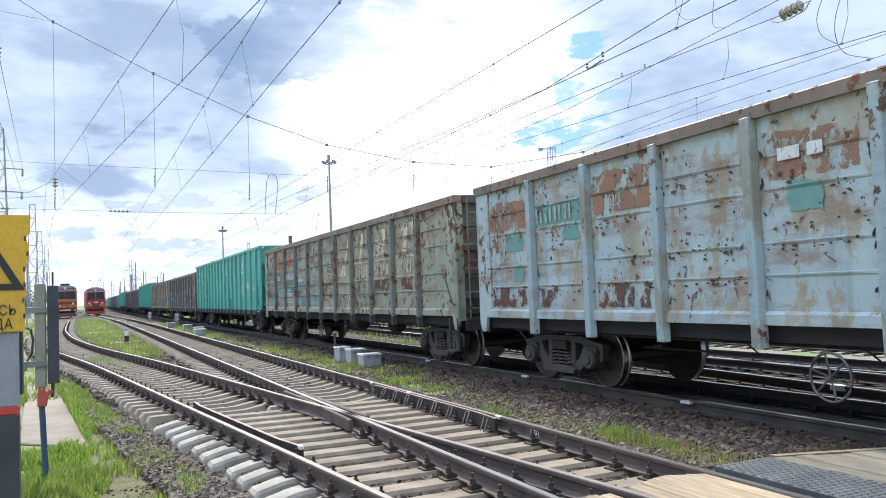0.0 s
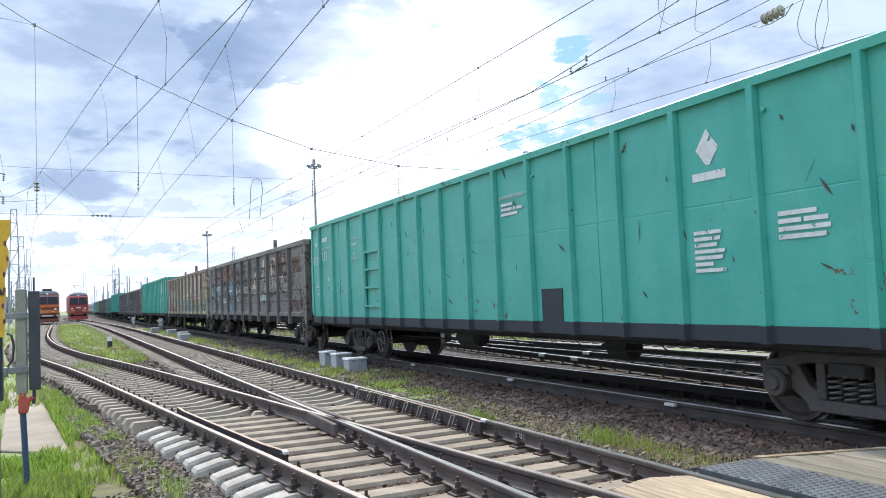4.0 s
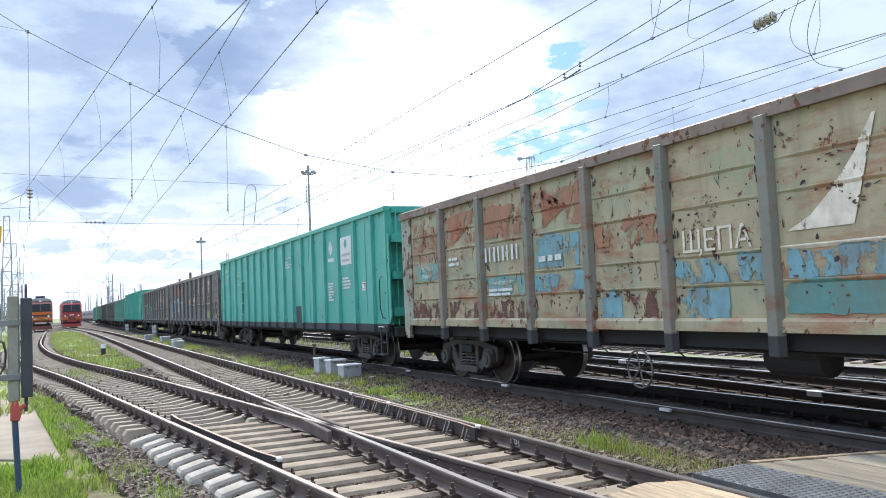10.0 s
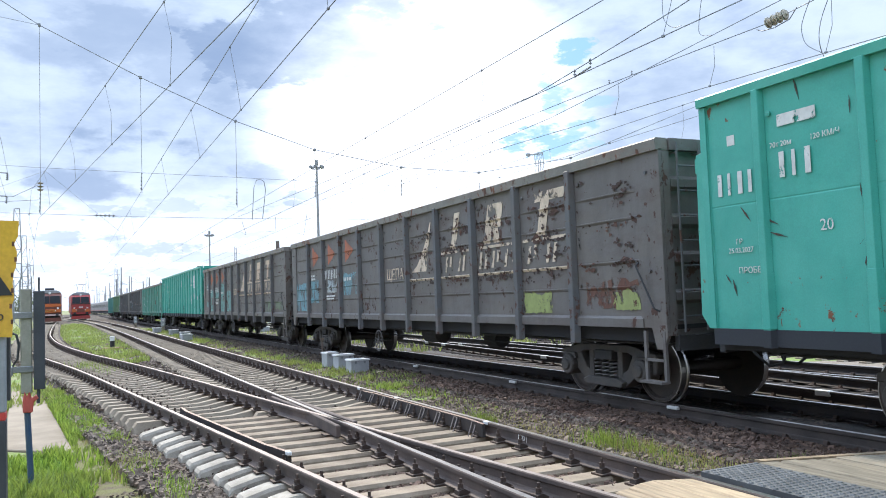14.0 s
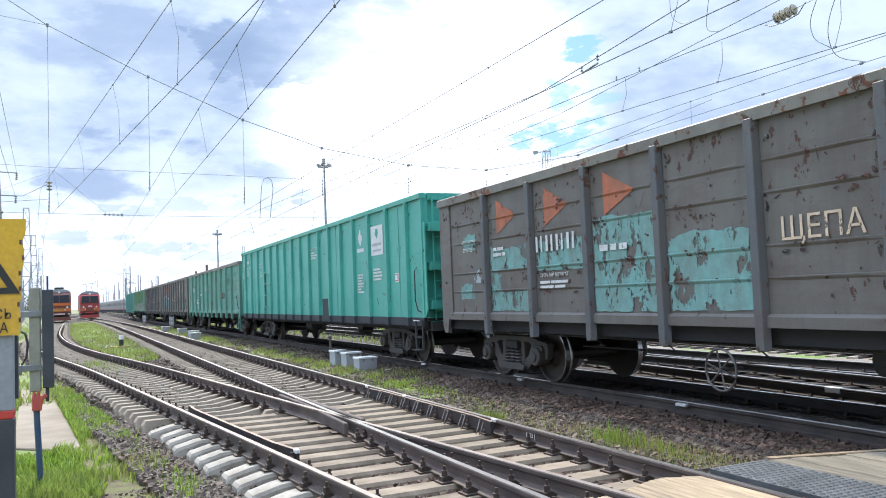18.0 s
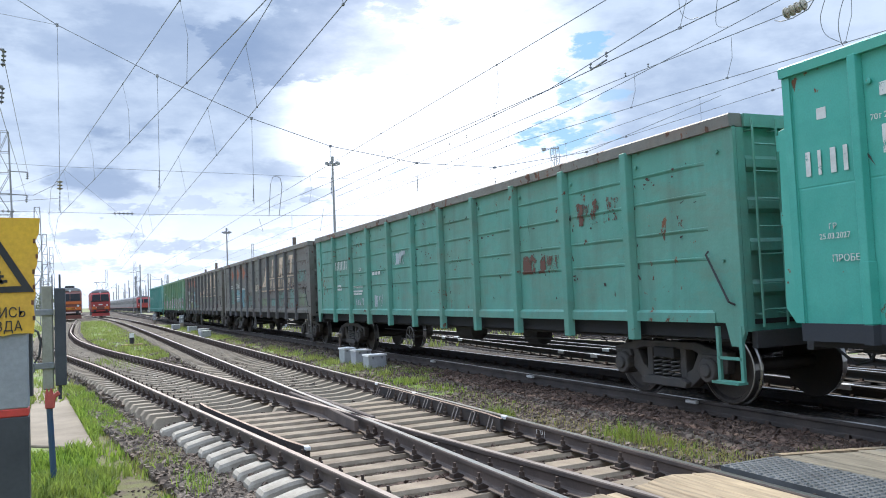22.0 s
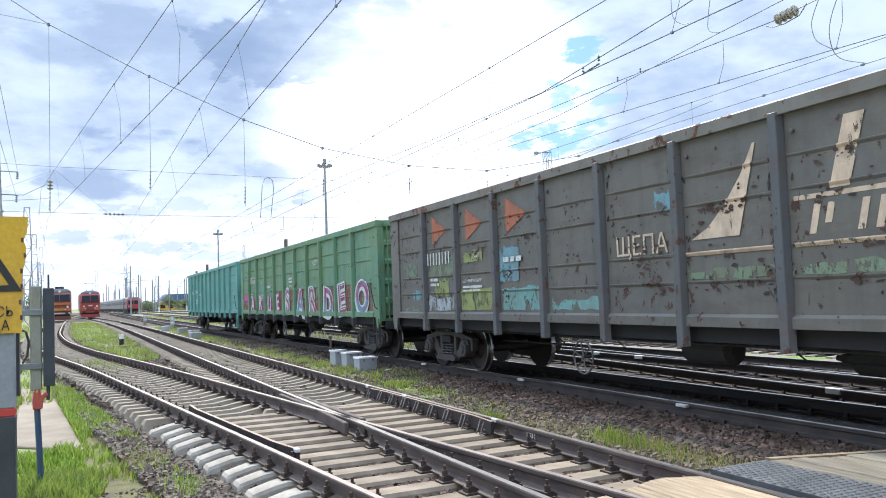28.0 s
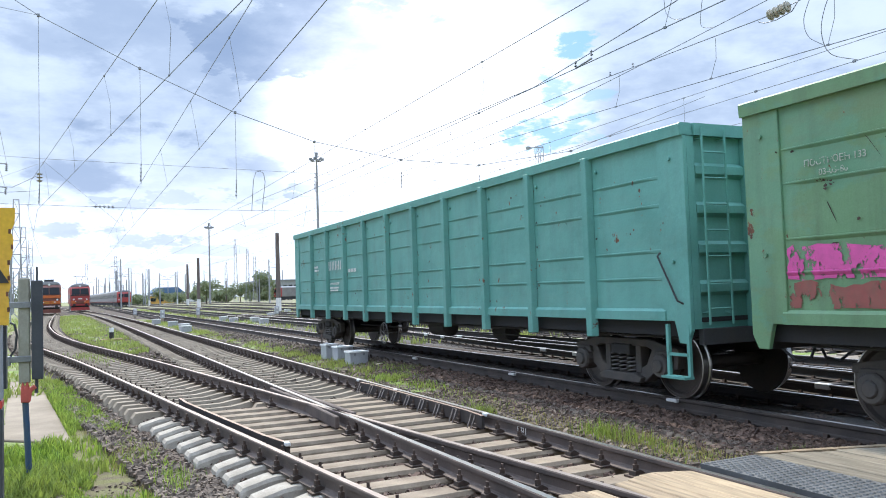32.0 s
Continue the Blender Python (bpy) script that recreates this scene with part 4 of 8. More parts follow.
def rib_height(z, ribs):
    """How far the sheet stands out at a height, over its pressed ribs."""
    out = 0.0
    for r in ribs:
        if r - 0.040 < z < r + 0.012:
            out = max(out, 0.022 * min(1.0, (z - r + 0.040) / 0.034, (r + 0.012 - z) / 0.006))
    return out


def hugging(bm, ribs, axis, at, along, outward):
    """Cuts a flat painted shape at the edges of the ribs and lays it over them."""
    for r in ribs:
        for e in (-0.040, -0.006, 0.006, 0.012):
            co, no = [0, 0, 0], [0, 0, 0]
            co[axis], no[axis] = r + e - at, 1
            bmesh.ops.bisect_plane(bm, geom=bm.verts[:] + bm.edges[:] + bm.faces[:], plane_co=co, plane_no=no)
    for v in bm.verts:
        v.co[along] += outward * rib_height(v.co[axis] + at, ribs)


SHEET = [()]


def outline(parent, name, pts, mat, depth=0.0, label=""):
    """A painted shape lying on the sheet."""
    bm = bmesh.new()
    out = SIDE - 0.007 - lift() * 0.6 - (depth * 2 if depth < 0.01 else 0.0)
    f = bm.faces.new([bm.verts.new((out, y, z)) for y, z in pts])
    f.normal_update()
    if f.normal.x > 0:
        f.normal_flip()
    hugging(bm, SHEET[0], 2, 0.0, 0, -1)
    return part(name, bm, mat, parent, label)


def words(parent, text, y, z, size, mat, depth=0.0, spacing=1.0):
    ob = lettering("lettering", text, size, mat, parent, pose(SIDE - 0.014, y, z, 90, 0, -90), spacing)
    bm = bmesh.new()
    bm.from_mesh(ob.data)
    hugging(bm, SHEET[0], 1, z, 2, 1)
    bm.to_mesh(ob.data)
    bm.free()
    return ob


def bars(parent, y, z, lines, mat, h=0.05, depth=0.0):
    """Small stencilled lines that cannot be read: rows of short bars."""
    bm = bmesh.new()
    for i, row in enumerate(lines):
        yy = y
        for w in row:
            prism(bm, [(yy, z - i * h * 1.7), (yy - w, z - i * h * 1.7), (yy - w, z - i * h * 1.7 + h), (yy, z - i * h * 1.7 + h)], SIDE - 0.016 - depth * 0.6, SIDE - 0.014 - depth * 0.6)
            yy -= w + h * 0.7
    return tagged(part("stencil_print", bm, mat, parent), kind="stuff")


def digits(parent, y, z, h, n, mat, depth=0.0):
    """A row of plain upright bars where the running number stands."""
    bm = bmesh.new()
    for i in range(n):
        a = y - i * h * 0.60
        w = h * (0.24, 0.16, 0.26, 0.2)[i % 4]
        prism(bm, [(a, z), (a - w, z), (a - w, z + h), (a, z + h)], SIDE - 0.017 - depth * 0.6, SIDE - 0.015 - depth * 0.6)
    return tagged(part("running_number", bm, mat, parent), kind="stuff")


GL, GH, GB = 19.08, 3.645, 1.14
BAY = [-GL / 2, *[-GL / 2 + 2.07 + 1.66 * i for i in range(10)], GL / 2]
RIBS = (3.03, 2.66, 2.06, 1.70)
TRAIN = []


def end_wall(wagon, s, L, zb, zt, paint, ladder_mat, bars_at):
    """Ribbed end with its ladder; s is -1 at the leading end."""
    y = s * (L / 2 - 0.06)

    def slab(name, x0, x1, d0, d1, z0, z1, mat=paint):
        bm = bmesh.new()
        a, b = y + s * d0, y + s * d1
        box(bm, x0, x1, min(a, b), max(a, b), z0, z1)
        part(name, bm, mat, wagon)
    slab("end_wall", -1.44, 1.44, -0.05, 0.0, zb - 0.1, zt - 0.16)
    for z in bars_at:
        bm = bmesh.new()
        prism(bm, [(y, z - 0.10), (y + s * 0.06, z - 0.05), (y + s * 0.06, z + 0.05), (y, z + 0.10)], -1.42, 1.42)
        part("end_rib", bm, paint, wagon)
    for x in (-0.55, 0.55):
        slab("end_post", x - 0.06, x + 0.06, 0.002, 0.08, zb - 0.1, zt - 0.165)
    slab("end_chord", -1.44, 1.44, -0.05, 0.09, zt - 0.16, zt - 0.004)
    slab("end_sill", -1.44, 1.44, 0.002, 0.09, zb - 0.30, zb - 0.102, UNDER)
    bm = bmesh.new()
    yl = y + s * 0.13
    for x in (-1.36, -0.98):
        tube(bm, [(x, yl, zb - 0.05), (x, yl, zt - 0.06)], 0.017, 6)
    n = int((zt - zb) / 0.33)
    for i in range(n):
        tube(bm, [(-1.36, yl, zb + 0.15 + 0.33 * i), (-0.98, yl, zb + 0.15 + 0.33 * i)], 0.013, 6)
    for z in (zb + 0.1, zt - 0.2):
        for x in (-1.36, -0.98):
            tube(bm, [(x, yl, z), (x, y, z)], 0.012, 5)
    part("ladder", bm, ladder_mat, wagon)


def gondola(u, label, paint, chord=None, corner=None, rim=None, ribs=RIBS, end=None, foot=None, worn=260, slim=False):
    """High-sided open wagon: ribbed sheets between pressed posts, top and bottom chords, corner plates."""
    chord, corner, rim = chord or paint, corner or paint, rim or chord or paint
    SHEET[0] = ribs
    w = thing("open_wagon", label, "freight wagon", pose(XT, u, 0), "wagons of the train")
    for i, (a, b) in enumerate(zip(BAY, BAY[1:])):
        if i == 0:
            a += 0.48
        if i == len(BAY) - 2:
            b -= 0.48
        bm = bmesh.new()
        prof = [(0.0, GB + 0.15)]
        for z in sorted(ribs):
            prof += [(0.0, z - 0.040), (-0.022, z - 0.006), (-0.022, z + 0.006), (0.0, z + 0.012)]
        prof.append((0.0, GH - 0.16))
        bulge = 0.004 * math.sin(i * 2.3 + u)
        rows = []
        n = 4
        for k in range(n + 1):
            y = a + (b - a) * k / n
            e = 0 if k in (0, n) else 1
            rows.append([bm.verts.new((SIDE + x * (1 if k not in (0, n) else 0.2) + bulge * e * math.sin((z - 1.2) * 2), y, z)) for x, z in prof])
        for q, r in zip(rows, rows[1:]):
            for j in range(len(prof) - 1):
                bm.faces.new((q[j], q[j + 1], r[j + 1], r[j]))
        box(bm, SIDE + 0.02, SIDE + 0.03, a, b, GB + 0.1, GH - 0.1)
        part("side_panel", bm, paint, w)
    root, crest = (0.090, 0.060) if slim else (0.104, 0.068)
    for i, y in enumerate(BAY[1:-1]):
        bm = bmesh.new()
        prism(bm, [(SIDE, y - root), (SIDE - 0.10, y - crest), (SIDE - 0.10, y + crest), (SIDE, y + root)], 1.10 if foot else 0.88, GH - 0.13, "z")
        post = part("post", bm, chord, w, "", 0.008)
        if foot:
            bm = bmesh.new()
            prism(bm, [(SIDE, y - root), (SIDE - 0.10, y - crest), (SIDE - 0.10, y + crest), (SIDE, y + root)], 0.88, 1.099, "z")
            part("post_foot", bm, foot, post, "blackened foot of the post", 0.008)
    bm = bmesh.new()
    for s in (-1, 1):
        prism(bm, [(s * 1.45, GH - 0.16), (s * 1.65, GH - 0.16), (s * 1.66, GH - 0.02), (s * 1.64, GH), (s * 1.47, GH), (s * 1.45, GH - 0.02)], -GL / 2, GL / 2, "y")
    part("top_chord", bm, rim, w)
    bm = bmesh.new()
    prism(bm, [(SIDE + 0.02, GB), (SIDE - 0.045, GB), (SIDE - 0.045, GB + 0.12), (SIDE - 0.01, GB + 0.155), (SIDE + 0.02, GB + 0.155)], -GL / 2 + 0.45, GL / 2 - 0.45, "y")
    part("bottom_chord", bm, paint, w)
    bm = bmesh.new()
    box(bm, 1.50, 1.56, -GL / 2 + 0.05, GL / 2 - 0.05, GB, GH - 0.13)
    part("side_wall", bm, paint, w)
    for s in (-1, 1):
        bm = bmesh.new()
        e = s * GL / 2
        prism(bm, [(e, GH - 0.14), (e, 1.02), (e - s * 0.08, 0.86), (e - s * 0.22, 0.86), (e - s * 0.30, GB), (e - s * 0.50, GB), (e - s * 0.50, GH - 0.14)], SIDE - 0.03, SIDE + 0.03)
        part("corner_plate", bm, corner, w, "", 0.006)
        bm = bmesh.new()
        box(bm, SIDE + 0.033, SIDE + 0.15, min(e - s * 0.004, e - s * 0.08), max(e - s * 0.004, e - s * 0.08), GB - 0.1, GH - 0.165)
        part("corner_post", bm, corner, w)
        bm = bmesh.new()
        box(bm, 1.445, 1.495, min(e - s * 0.004, e - s * 0.08), max(e - s * 0.004, e - s * 0.08), GB - 0.1, GH - 0.165)
        part("corner_post", bm, corner, w)
        end_wall(w, s, GL, GB, GH, end or paint, chord, (3.05, 2.55, 2.05, 1.55))
    # grab bar and step at the leading corner, lashing rings, side hooks
    bm = bmesh.new()
    y = -GL / 2
    tube(bm, [(SIDE - 0.03, y + 0.52, 2.02), (SIDE - 0.09, y + 0.50, 1.98), (SIDE - 0.09, y + 0.16, 1.40), (SIDE - 0.03, y + 0.12, 1.36)], 0.014, 6)
    part("grab_bar", bm, UNDER, w)
    sub("step", step_mesh(foot or corner), w, SIDE - 0.02, y + 0.06, 0)
    for z in (3.22, 1.9):
        for s in (-1, 1):
            bm = bmesh.new()
            lathe(bm, [(-0.03, 0.012), (-0.03, 0.026), (-0.015, 0.026), (0.0, 0.02)], 8, "x", (SIDE - 0.03, s * (GL / 2 - 0.26), z))
            part("lashing_ring", bm, chord, w)
    for y in BAY[1:-1]:
        bm = bmesh.new()
        lathe(bm, [(-0.03, 0.012), (-0.025, 0.028), (0.0, 0.024)], 8, "x", (SIDE - 0.005, y - 0.2, 3.28))
        part("lashing_ring", bm, chord, w)
    chips(w, u, ribs, worn)
    underframe(w, GL, GB, (-0.4, -2.6, 1.75, 7.485))
    TRAIN.append((w, u))
    return w


CHIP = surface("chipped_bare_steel", (0.035, 0.029, 0.026), (0.080, 0.050, 0.038), 0.85, 0, 1.1, 30, mix=(0.45, 0.62), bumps=0.1, island=0.4)


def chips(w, u, ribs, n):
    """Paint knocked off along the posts and under the pressed ribs, with long scratches across the sheets."""
    rng = random.Random(int(u * 10) + 977)
    bm = bmesh.new()
    for k in range(n):
        kind = rng.random()
        if kind < 0.5:
            y = rng.choice(BAY[1:-1]) + rng.choice((-1, 1)) * (0.125 + abs(rng.gauss(0, 0.03)))
            z = rng.uniform(1.32, 3.42)
            a, l, t = math.pi / 2 + rng.gauss(0, 0.35), rng.uniform(0.03, 0.13), rng.uniform(0.008, 0.022)
        elif kind < 0.75 and ribs:
            y, z = rng.uniform(-GL / 2 + 0.6, GL / 2 - 0.6), rng.choice(ribs) - rng.uniform(0.06, 0.10)
            a, l, t = rng.gauss(0, 0.25), rng.uniform(0.03, 0.12), rng.uniform(0.006, 0.018)
        elif kind < 0.93:
            y, z = rng.uniform(-GL / 2 + 0.3, GL / 2 - 0.3), rng.uniform(1.32, 3.42)
            a, l, t = rng.uniform(0, 3.14), rng.uniform(0.02, 0.09), rng.uniform(0.010, 0.030)
        else:
            y, z = rng.uniform(-GL / 2 + 0.6, GL / 2 - 0.6), rng.uniform(1.4, 3.3)
            a, l, t = rng.uniform(0.4, 2.7), rng.uniform(0.12, 0.4), rng.uniform(0.003, 0.006)
        if min(abs(y - q) for q in BAY[1:-1]) < 0.112:
            continue
        ca, sa = math.cos(a), math.sin(a)
        ring = []
        m = 6
        for i in range(m):
            f = 2 * math.pi * i / m
            p, q = 0.5 * l * math.cos(f) * rng.uniform(0.7, 1.2), t * math.sin(f) * rng.uniform(0.5, 1.4)
            zz = z + p * sa + q * ca
            ring.append(bm.verts.new((SIDE - 0.0075 - 0.00025 * (k % 29) - rib_height(zz, ribs) - (0.03 if abs(y + p * ca - q * sa) > GL / 2 - 0.52 else 0.0), y + p * ca - q * sa, zz)))
        bm.faces.new(ring)
    tagged(part("chipped_paint", bm, CHIP, w), kind="stuff")


RUSTSPOT = surface("rust_spots", (0.165, 0.088, 0.052), (0.080, 0.048, 0.034), 0.85, 0, 1.3, 26, mix=(0.42, 0.58), bumps=0.1, island=0.35)
BARE = surface("bare_maroon_steel", (0.062, 0.040, 0.034), (0.115, 0.056, 0.038), 0.85, 0, 1.3, 26, mix=(0.45, 0.62), bumps=0.1, island=0.35)


def blotches(w, bays, zs, n, seed, size=1.0, mat=None):
    """Rounded spots of bare metal in clusters, thickest just under the seams; bays counted from the trailing end."""
    rng = random.Random(seed)
    b = list(reversed(BAY))
    bm = bmesh.new()
    ribs = SHEET[0]
    laid = 0
    for _ in range(n):
        i = rng.choice(bays)
        cy, cz = rng.uniform(b[i + 1] + 0.2, b[i] - 0.2), rng.uniform(*zs)
        near_rib = min(ribs, key=lambda r: abs(r - 0.07 - cz))
        if rng.random() < 0.5:
            cz = near_rib - rng.uniform(0.05, 0.10)
        sy, sz = rng.uniform(0.04, 0.22), rng.uniform(0.02, 0.07)
        for _ in range(rng.randint(3, 11)):
            y, z, r = cy + rng.gauss(0, sy), cz + rng.gauss(0, sz), size * rng.uniform(0.008, 0.034)
            if not b[i + 1] + 0.125 < y < b[i] - 0.125 or not 1.32 < z < 3.44:
                continue
            ring = []
            laid += 1
            out = SIDE - 0.0165 - 0.00025 * (laid % 31)
            long = rng.uniform(1.0, 2.2)
            for k in range(8):
                f = 2 * math.pi * k / 8
                rr = r * rng.uniform(0.55, 1.35)
                zz = z + rr * math.sin(f)
                ring.append(bm.verts.new((out - rib_height(zz, ribs), y + rr * long * math.cos(f), zz)))
            bm.faces.new(ring)
    tagged(part("bare_metal", bm, mat or BARE, w), kind="stuff")


TL, TH, TB = 21.6, 3.96, 1.16
TBAY = [-10.8, -9.88, -8.56, -7.2, -5.9, -4.7, -3.5, -2.33, -1.17, 0.0, 1.17, 2.33, 3.5, 4.7, 5.9, 7.2, 8.56, 9.88, 10.8]


def chip_wagon(u, label, paint, light, sill):
    """Tall smooth-sided wagon with narrow posts, a dark sill, a framed ladder and end platforms."""
    SHEET[0] = ()
    w = thing("chip_wagon", label, "freight wagon", pose(XT, u, 0), "wagons of the train")
    for i, (a, b) in enumerate(zip(TBAY, TBAY[1:])):
        bm = bmesh.new()
        rows = []
        zs = (TB, 1.9, 2.585, 2.60, 2.615, 3.3, TH - 0.12)
        for k in range(4):
            y = a + (b - a) * k / 3
            rows.append([bm.verts.new((SIDE + (0.004 if z == 2.60 else 0.0) + 0.006 * math.sin(3 * y + z * 2.1 + u) * (k not in (0, 3)), y, z)) for z in zs])
        for q, r in zip(rows, rows[1:]):
            for j in range(len(zs) - 1):
                bm.faces.new((q[j], q[j + 1], r[j + 1], r[j]))
        box(bm, SIDE + 0.03, SIDE + 0.04, a, b, TB, TH - 0.1)
        part("side_panel", bm, paint, w)
    for y in TBAY[1:-1]:
        bm = bmesh.new()
        prism(bm, [(SIDE, y - 0.075), (SIDE - 0.075, y - 0.045), (SIDE - 0.075, y + 0.045), (SIDE, y + 0.075)], 0.98, TH - 0.11, "z")
        post = part("post", bm, paint, w, "", 0.006)
        bm = bmesh.new()
        prism(bm, [(SIDE, y - 0.085), (SIDE - 0.083, y - 0.052), (SIDE - 0.083, y + 0.052), (SIDE, y + 0.085)], TB + 0.004, 1.78, "z")
        part("post_base", bm, paint, post, "", 0.004)
    bm = bmesh.new()
    for s in (-1, 1):
        prism(bm, [(s * 1.48, TH - 0.12), (s * 1.64, TH - 0.12), (s * 1.65, TH - 0.02), (s * 1.63, TH), (s * 1.48, TH)], -TL / 2, TL / 2, "y")
    part("top_chord", bm, light, w)
    bm = bmesh.new()
    box(bm, SIDE - 0.02, SIDE + 0.06, -TL / 2 + 0.06, TL / 2 - 0.06, 0.97, TB + 0.0)
    part("sill", bm, sill, w, "black side sill")
    for y in TBAY[1:-1]:
        bm = bmesh.new()
        prism(bm, [(SIDE - 0.02, y - 0.085), (SIDE - 0.085, y - 0.055), (SIDE - 0.085, y + 0.055), (SIDE - 0.02, y + 0.085)], 0.96, TB - 0.004, "z")
        part("sill_bracket", bm, sill, w)
    bm = bmesh.new()
    box(bm, 1.50, 1.56, -TL / 2 + 0.05, TL / 2 - 0.05, TB, TH - 0.1)
    part("side_wall", bm, paint, w)
    for s in (-1, 1):
        bm = bmesh.new()
        e = s * TL / 2
        prism(bm, [(e, TH - 0.12), (e, 3.30), (e + s * 0.10, 3.28), (e + s * 0.14, 1.32), (e + s * 0.02, TB), (e - s * 0.12, TB), (e - s * 0.12, TH - 0.12)], SIDE - 0.012, SIDE + 0.02)
        part("end_fairing", bm, light, w, "", 0.004)
        end_wall(w, s, TL, TB, TH, paint, light, (3.2, 2.3, 1.5))
        for z in (3.22, 2.35, 1.48):
            bm = bmesh.new()
            box(bm, -1.50, 1.50, min(e, e + s * 0.22), max(e, e + s * 0.22), z - 0.14, z + 0.04)
            part("end_beam", bm, light, w)
    for y in (-9.3, -4.17, 8.05):
        bm = bmesh.new()
        box(bm, SIDE - 0.009, SIDE + 0.002, y - 0.012, y + 0.012, TB + 0.01, TH - 0.13)
        part("weld_seam", bm, paint, w)
    for s in (-1, 1):
        for x in (-1.525, 1.49):
            bm = bmesh.new()
            e = s * (TL / 2 - 0.06)
            box(bm, x - 0.085, x + 0.085, e - 0.05, e + 0.05, TB, TH - 0.125)
            part("corner_post", bm, paint, w)
    # framed ladder on the side
    y0 = TBAY[14] - 0.10
    ladder = None
    for y in (y0, y0 - 1.0):
        bm = bmesh.new()
        box(bm, SIDE - 0.07, SIDE - 0.02, y - 0.025, y + 0.025, 1.42, 2.86)
        stile = part("ladder_stile", bm, light, w)
        ladder = ladder or stile
    for z in (1.45, 1.92, 2.38, 2.83):
        bm = bmesh.new()
        box(bm, SIDE - 0.075, SIDE - 0.02, y0 - 1.0, y0, z - 0.025, z + 0.025)
        part("ladder_rung", bm, light, ladder)
    bm = bmesh.new()
    box(bm, SIDE - 0.016, SIDE + 0.01, TBAY[7] - 0.85, TBAY[7] - 0.25, TB - 0.02, 1.68)
    part("hatch", bm, sill, w, "dark square hatch")
    bm = bmesh.new()
    y = -TL / 2
    tube(bm, [(SIDE - 0.01, y + 0.42, 2.30), (SIDE - 0.07, y + 0.40, 2.22), (SIDE - 0.07, y + 0.42, 1.55), (SIDE - 0.06, y + 0.30, 1.32), (SIDE, y + 0.24, 1.28)], 0.014, 6)
    part("grab_bar", bm, UNDER, w)
    sub("step", step_mesh(UNDER), w, SIDE - 0.02, y + 0.15, 0)
    bm = bmesh.new()
    tube(bm, [(SIDE - 0.06, y + 0.55, 1.08), (SIDE - 0.10, y + 0.5, 1.10), (SIDE - 0.10, y + 0.15, 1.09)], 0.012, 6)
    part("release_handle", bm, WHITE, w, "small white brake release handle")
    for y in TBAY[1:-1:2]:
        bm = bmesh.new()
        lathe(bm, [(-0.03, 0.018), (-0.025, 0.035), (0.0, 0.03)], 8, "x", (SIDE - 0.005, y - 0.14, 3.55))
        part("lashing_ring", bm, paint, w)
    underframe(w, TL, 1.10, (1.6, -3.0, 5.4, 7.8))
    TRAIN.append((w, u))
    return w


def centre(n):
    """Where wagon n's middle lies along the train, from the second wagon's leading end."""
    u = -20.064
    for k in range(1, n):
        u += 22.369 if k in (3, 6, 9) else 20.064
    return u + (TL if n in (3, 6, 9) else GL) / 2


BLUEGREY = wagon_paint("paint_worn_pale_blue", (0.37, 0.45, 0.455), (0.335, 0.305, 0.215), 0.42, 1.0, bleed=0.75, rust=(0.24, 0.145, 0.095), dab=2.3)
BLUEPOST = wagon_paint("paint_pale_blue_post", (0.30, 0.385, 0.40), (0.25, 0.255, 0.20), 0.30, 1.6, bleed=0.4, rust=(0.20, 0.12, 0.08), dab=1.2)
NUMBERTEAL = flaking("patch_number_teal", (0.145, 0.33, 0.29), 0.22, 26.0, 4.0, 0.6, 0.2)
DEEPGREEN = flaking("patch_deep_green", (0.125, 0.200, 0.150), 0.24, 27.0, 3.2, 0.6, 0.3)
BEIGE = wagon_paint("paint_worn_beige_green", (0.31, 0.315, 0.225), (0.25, 0.285, 0.21), 0.70, 2.0, bleed=0.8, rust=(0.22, 0.10, 0.055))
GREEN1 = wagon_paint("paint_sea_green", (0.045, 0.33, 0.26), (0.05, 0.35, 0.275), 0.0, 3.0, 0.10, 0.42, (0.03, 0.12, 0.09), bleed=0.0, dents=0.3)
GREEN1B = wagon_paint("paint_sea_green_light", (0.06, 0.36, 0.28), (0.05, 0.34, 0.265), 0.02, 3.4, 0.08, 0.42, bleed=0.0, dents=0.3)
DARK1 = wagon_paint("paint_brown_grey", (0.158, 0.142, 0.120), (0.143, 0.132, 0.118), 0.66, 4.0, rust=(0.075, 0.040, 0.032))
TAN = wagon_paint("paint_worn_tan_green", (0.36, 0.305, 0.185), (0.30, 0.30, 0.185), 0.45, 5.0, bleed=1.0, rust=(0.30, 0.14, 0.075))
DARK2 = wagon_paint("paint_dark_slate", (0.128, 0.117, 0.109), (0.134, 0.119, 0.105), 0.35, 7.0, rust=(0.075, 0.042, 0.034))
DARK3 = wagon_paint("paint_dark_grey", (0.128, 0.114, 0.099), (0.137, 0.126, 0.110), 0.35, 8.0, rust=(0.085, 0.048, 0.038))
GREEN2 = wagon_paint("paint_grey_green", (0.085, 0.28, 0.215), (0.10, 0.265, 0.20), 0.10, 10.0, 0.3, bleed=0.15)
DARK4 = wagon_paint("paint_dark_brown", (0.137, 0.124, 0.107), (0.125, 0.126, 0.107), 0.35, 11.0, rust=(0.085, 0.048, 0.038))
DARK5 = wagon_paint("paint_dark_olive_grey", (0.139, 0.127, 0.105), (0.127, 0.122, 0.105), 0.32, 12.0, rust=(0.085, 0.050, 0.040))
OLIVE = wagon_paint("paint_olive_green", (0.125, 0.245, 0.12), (0.115, 0.26, 0.155), 0.12, 13.0, bleed=0.15)
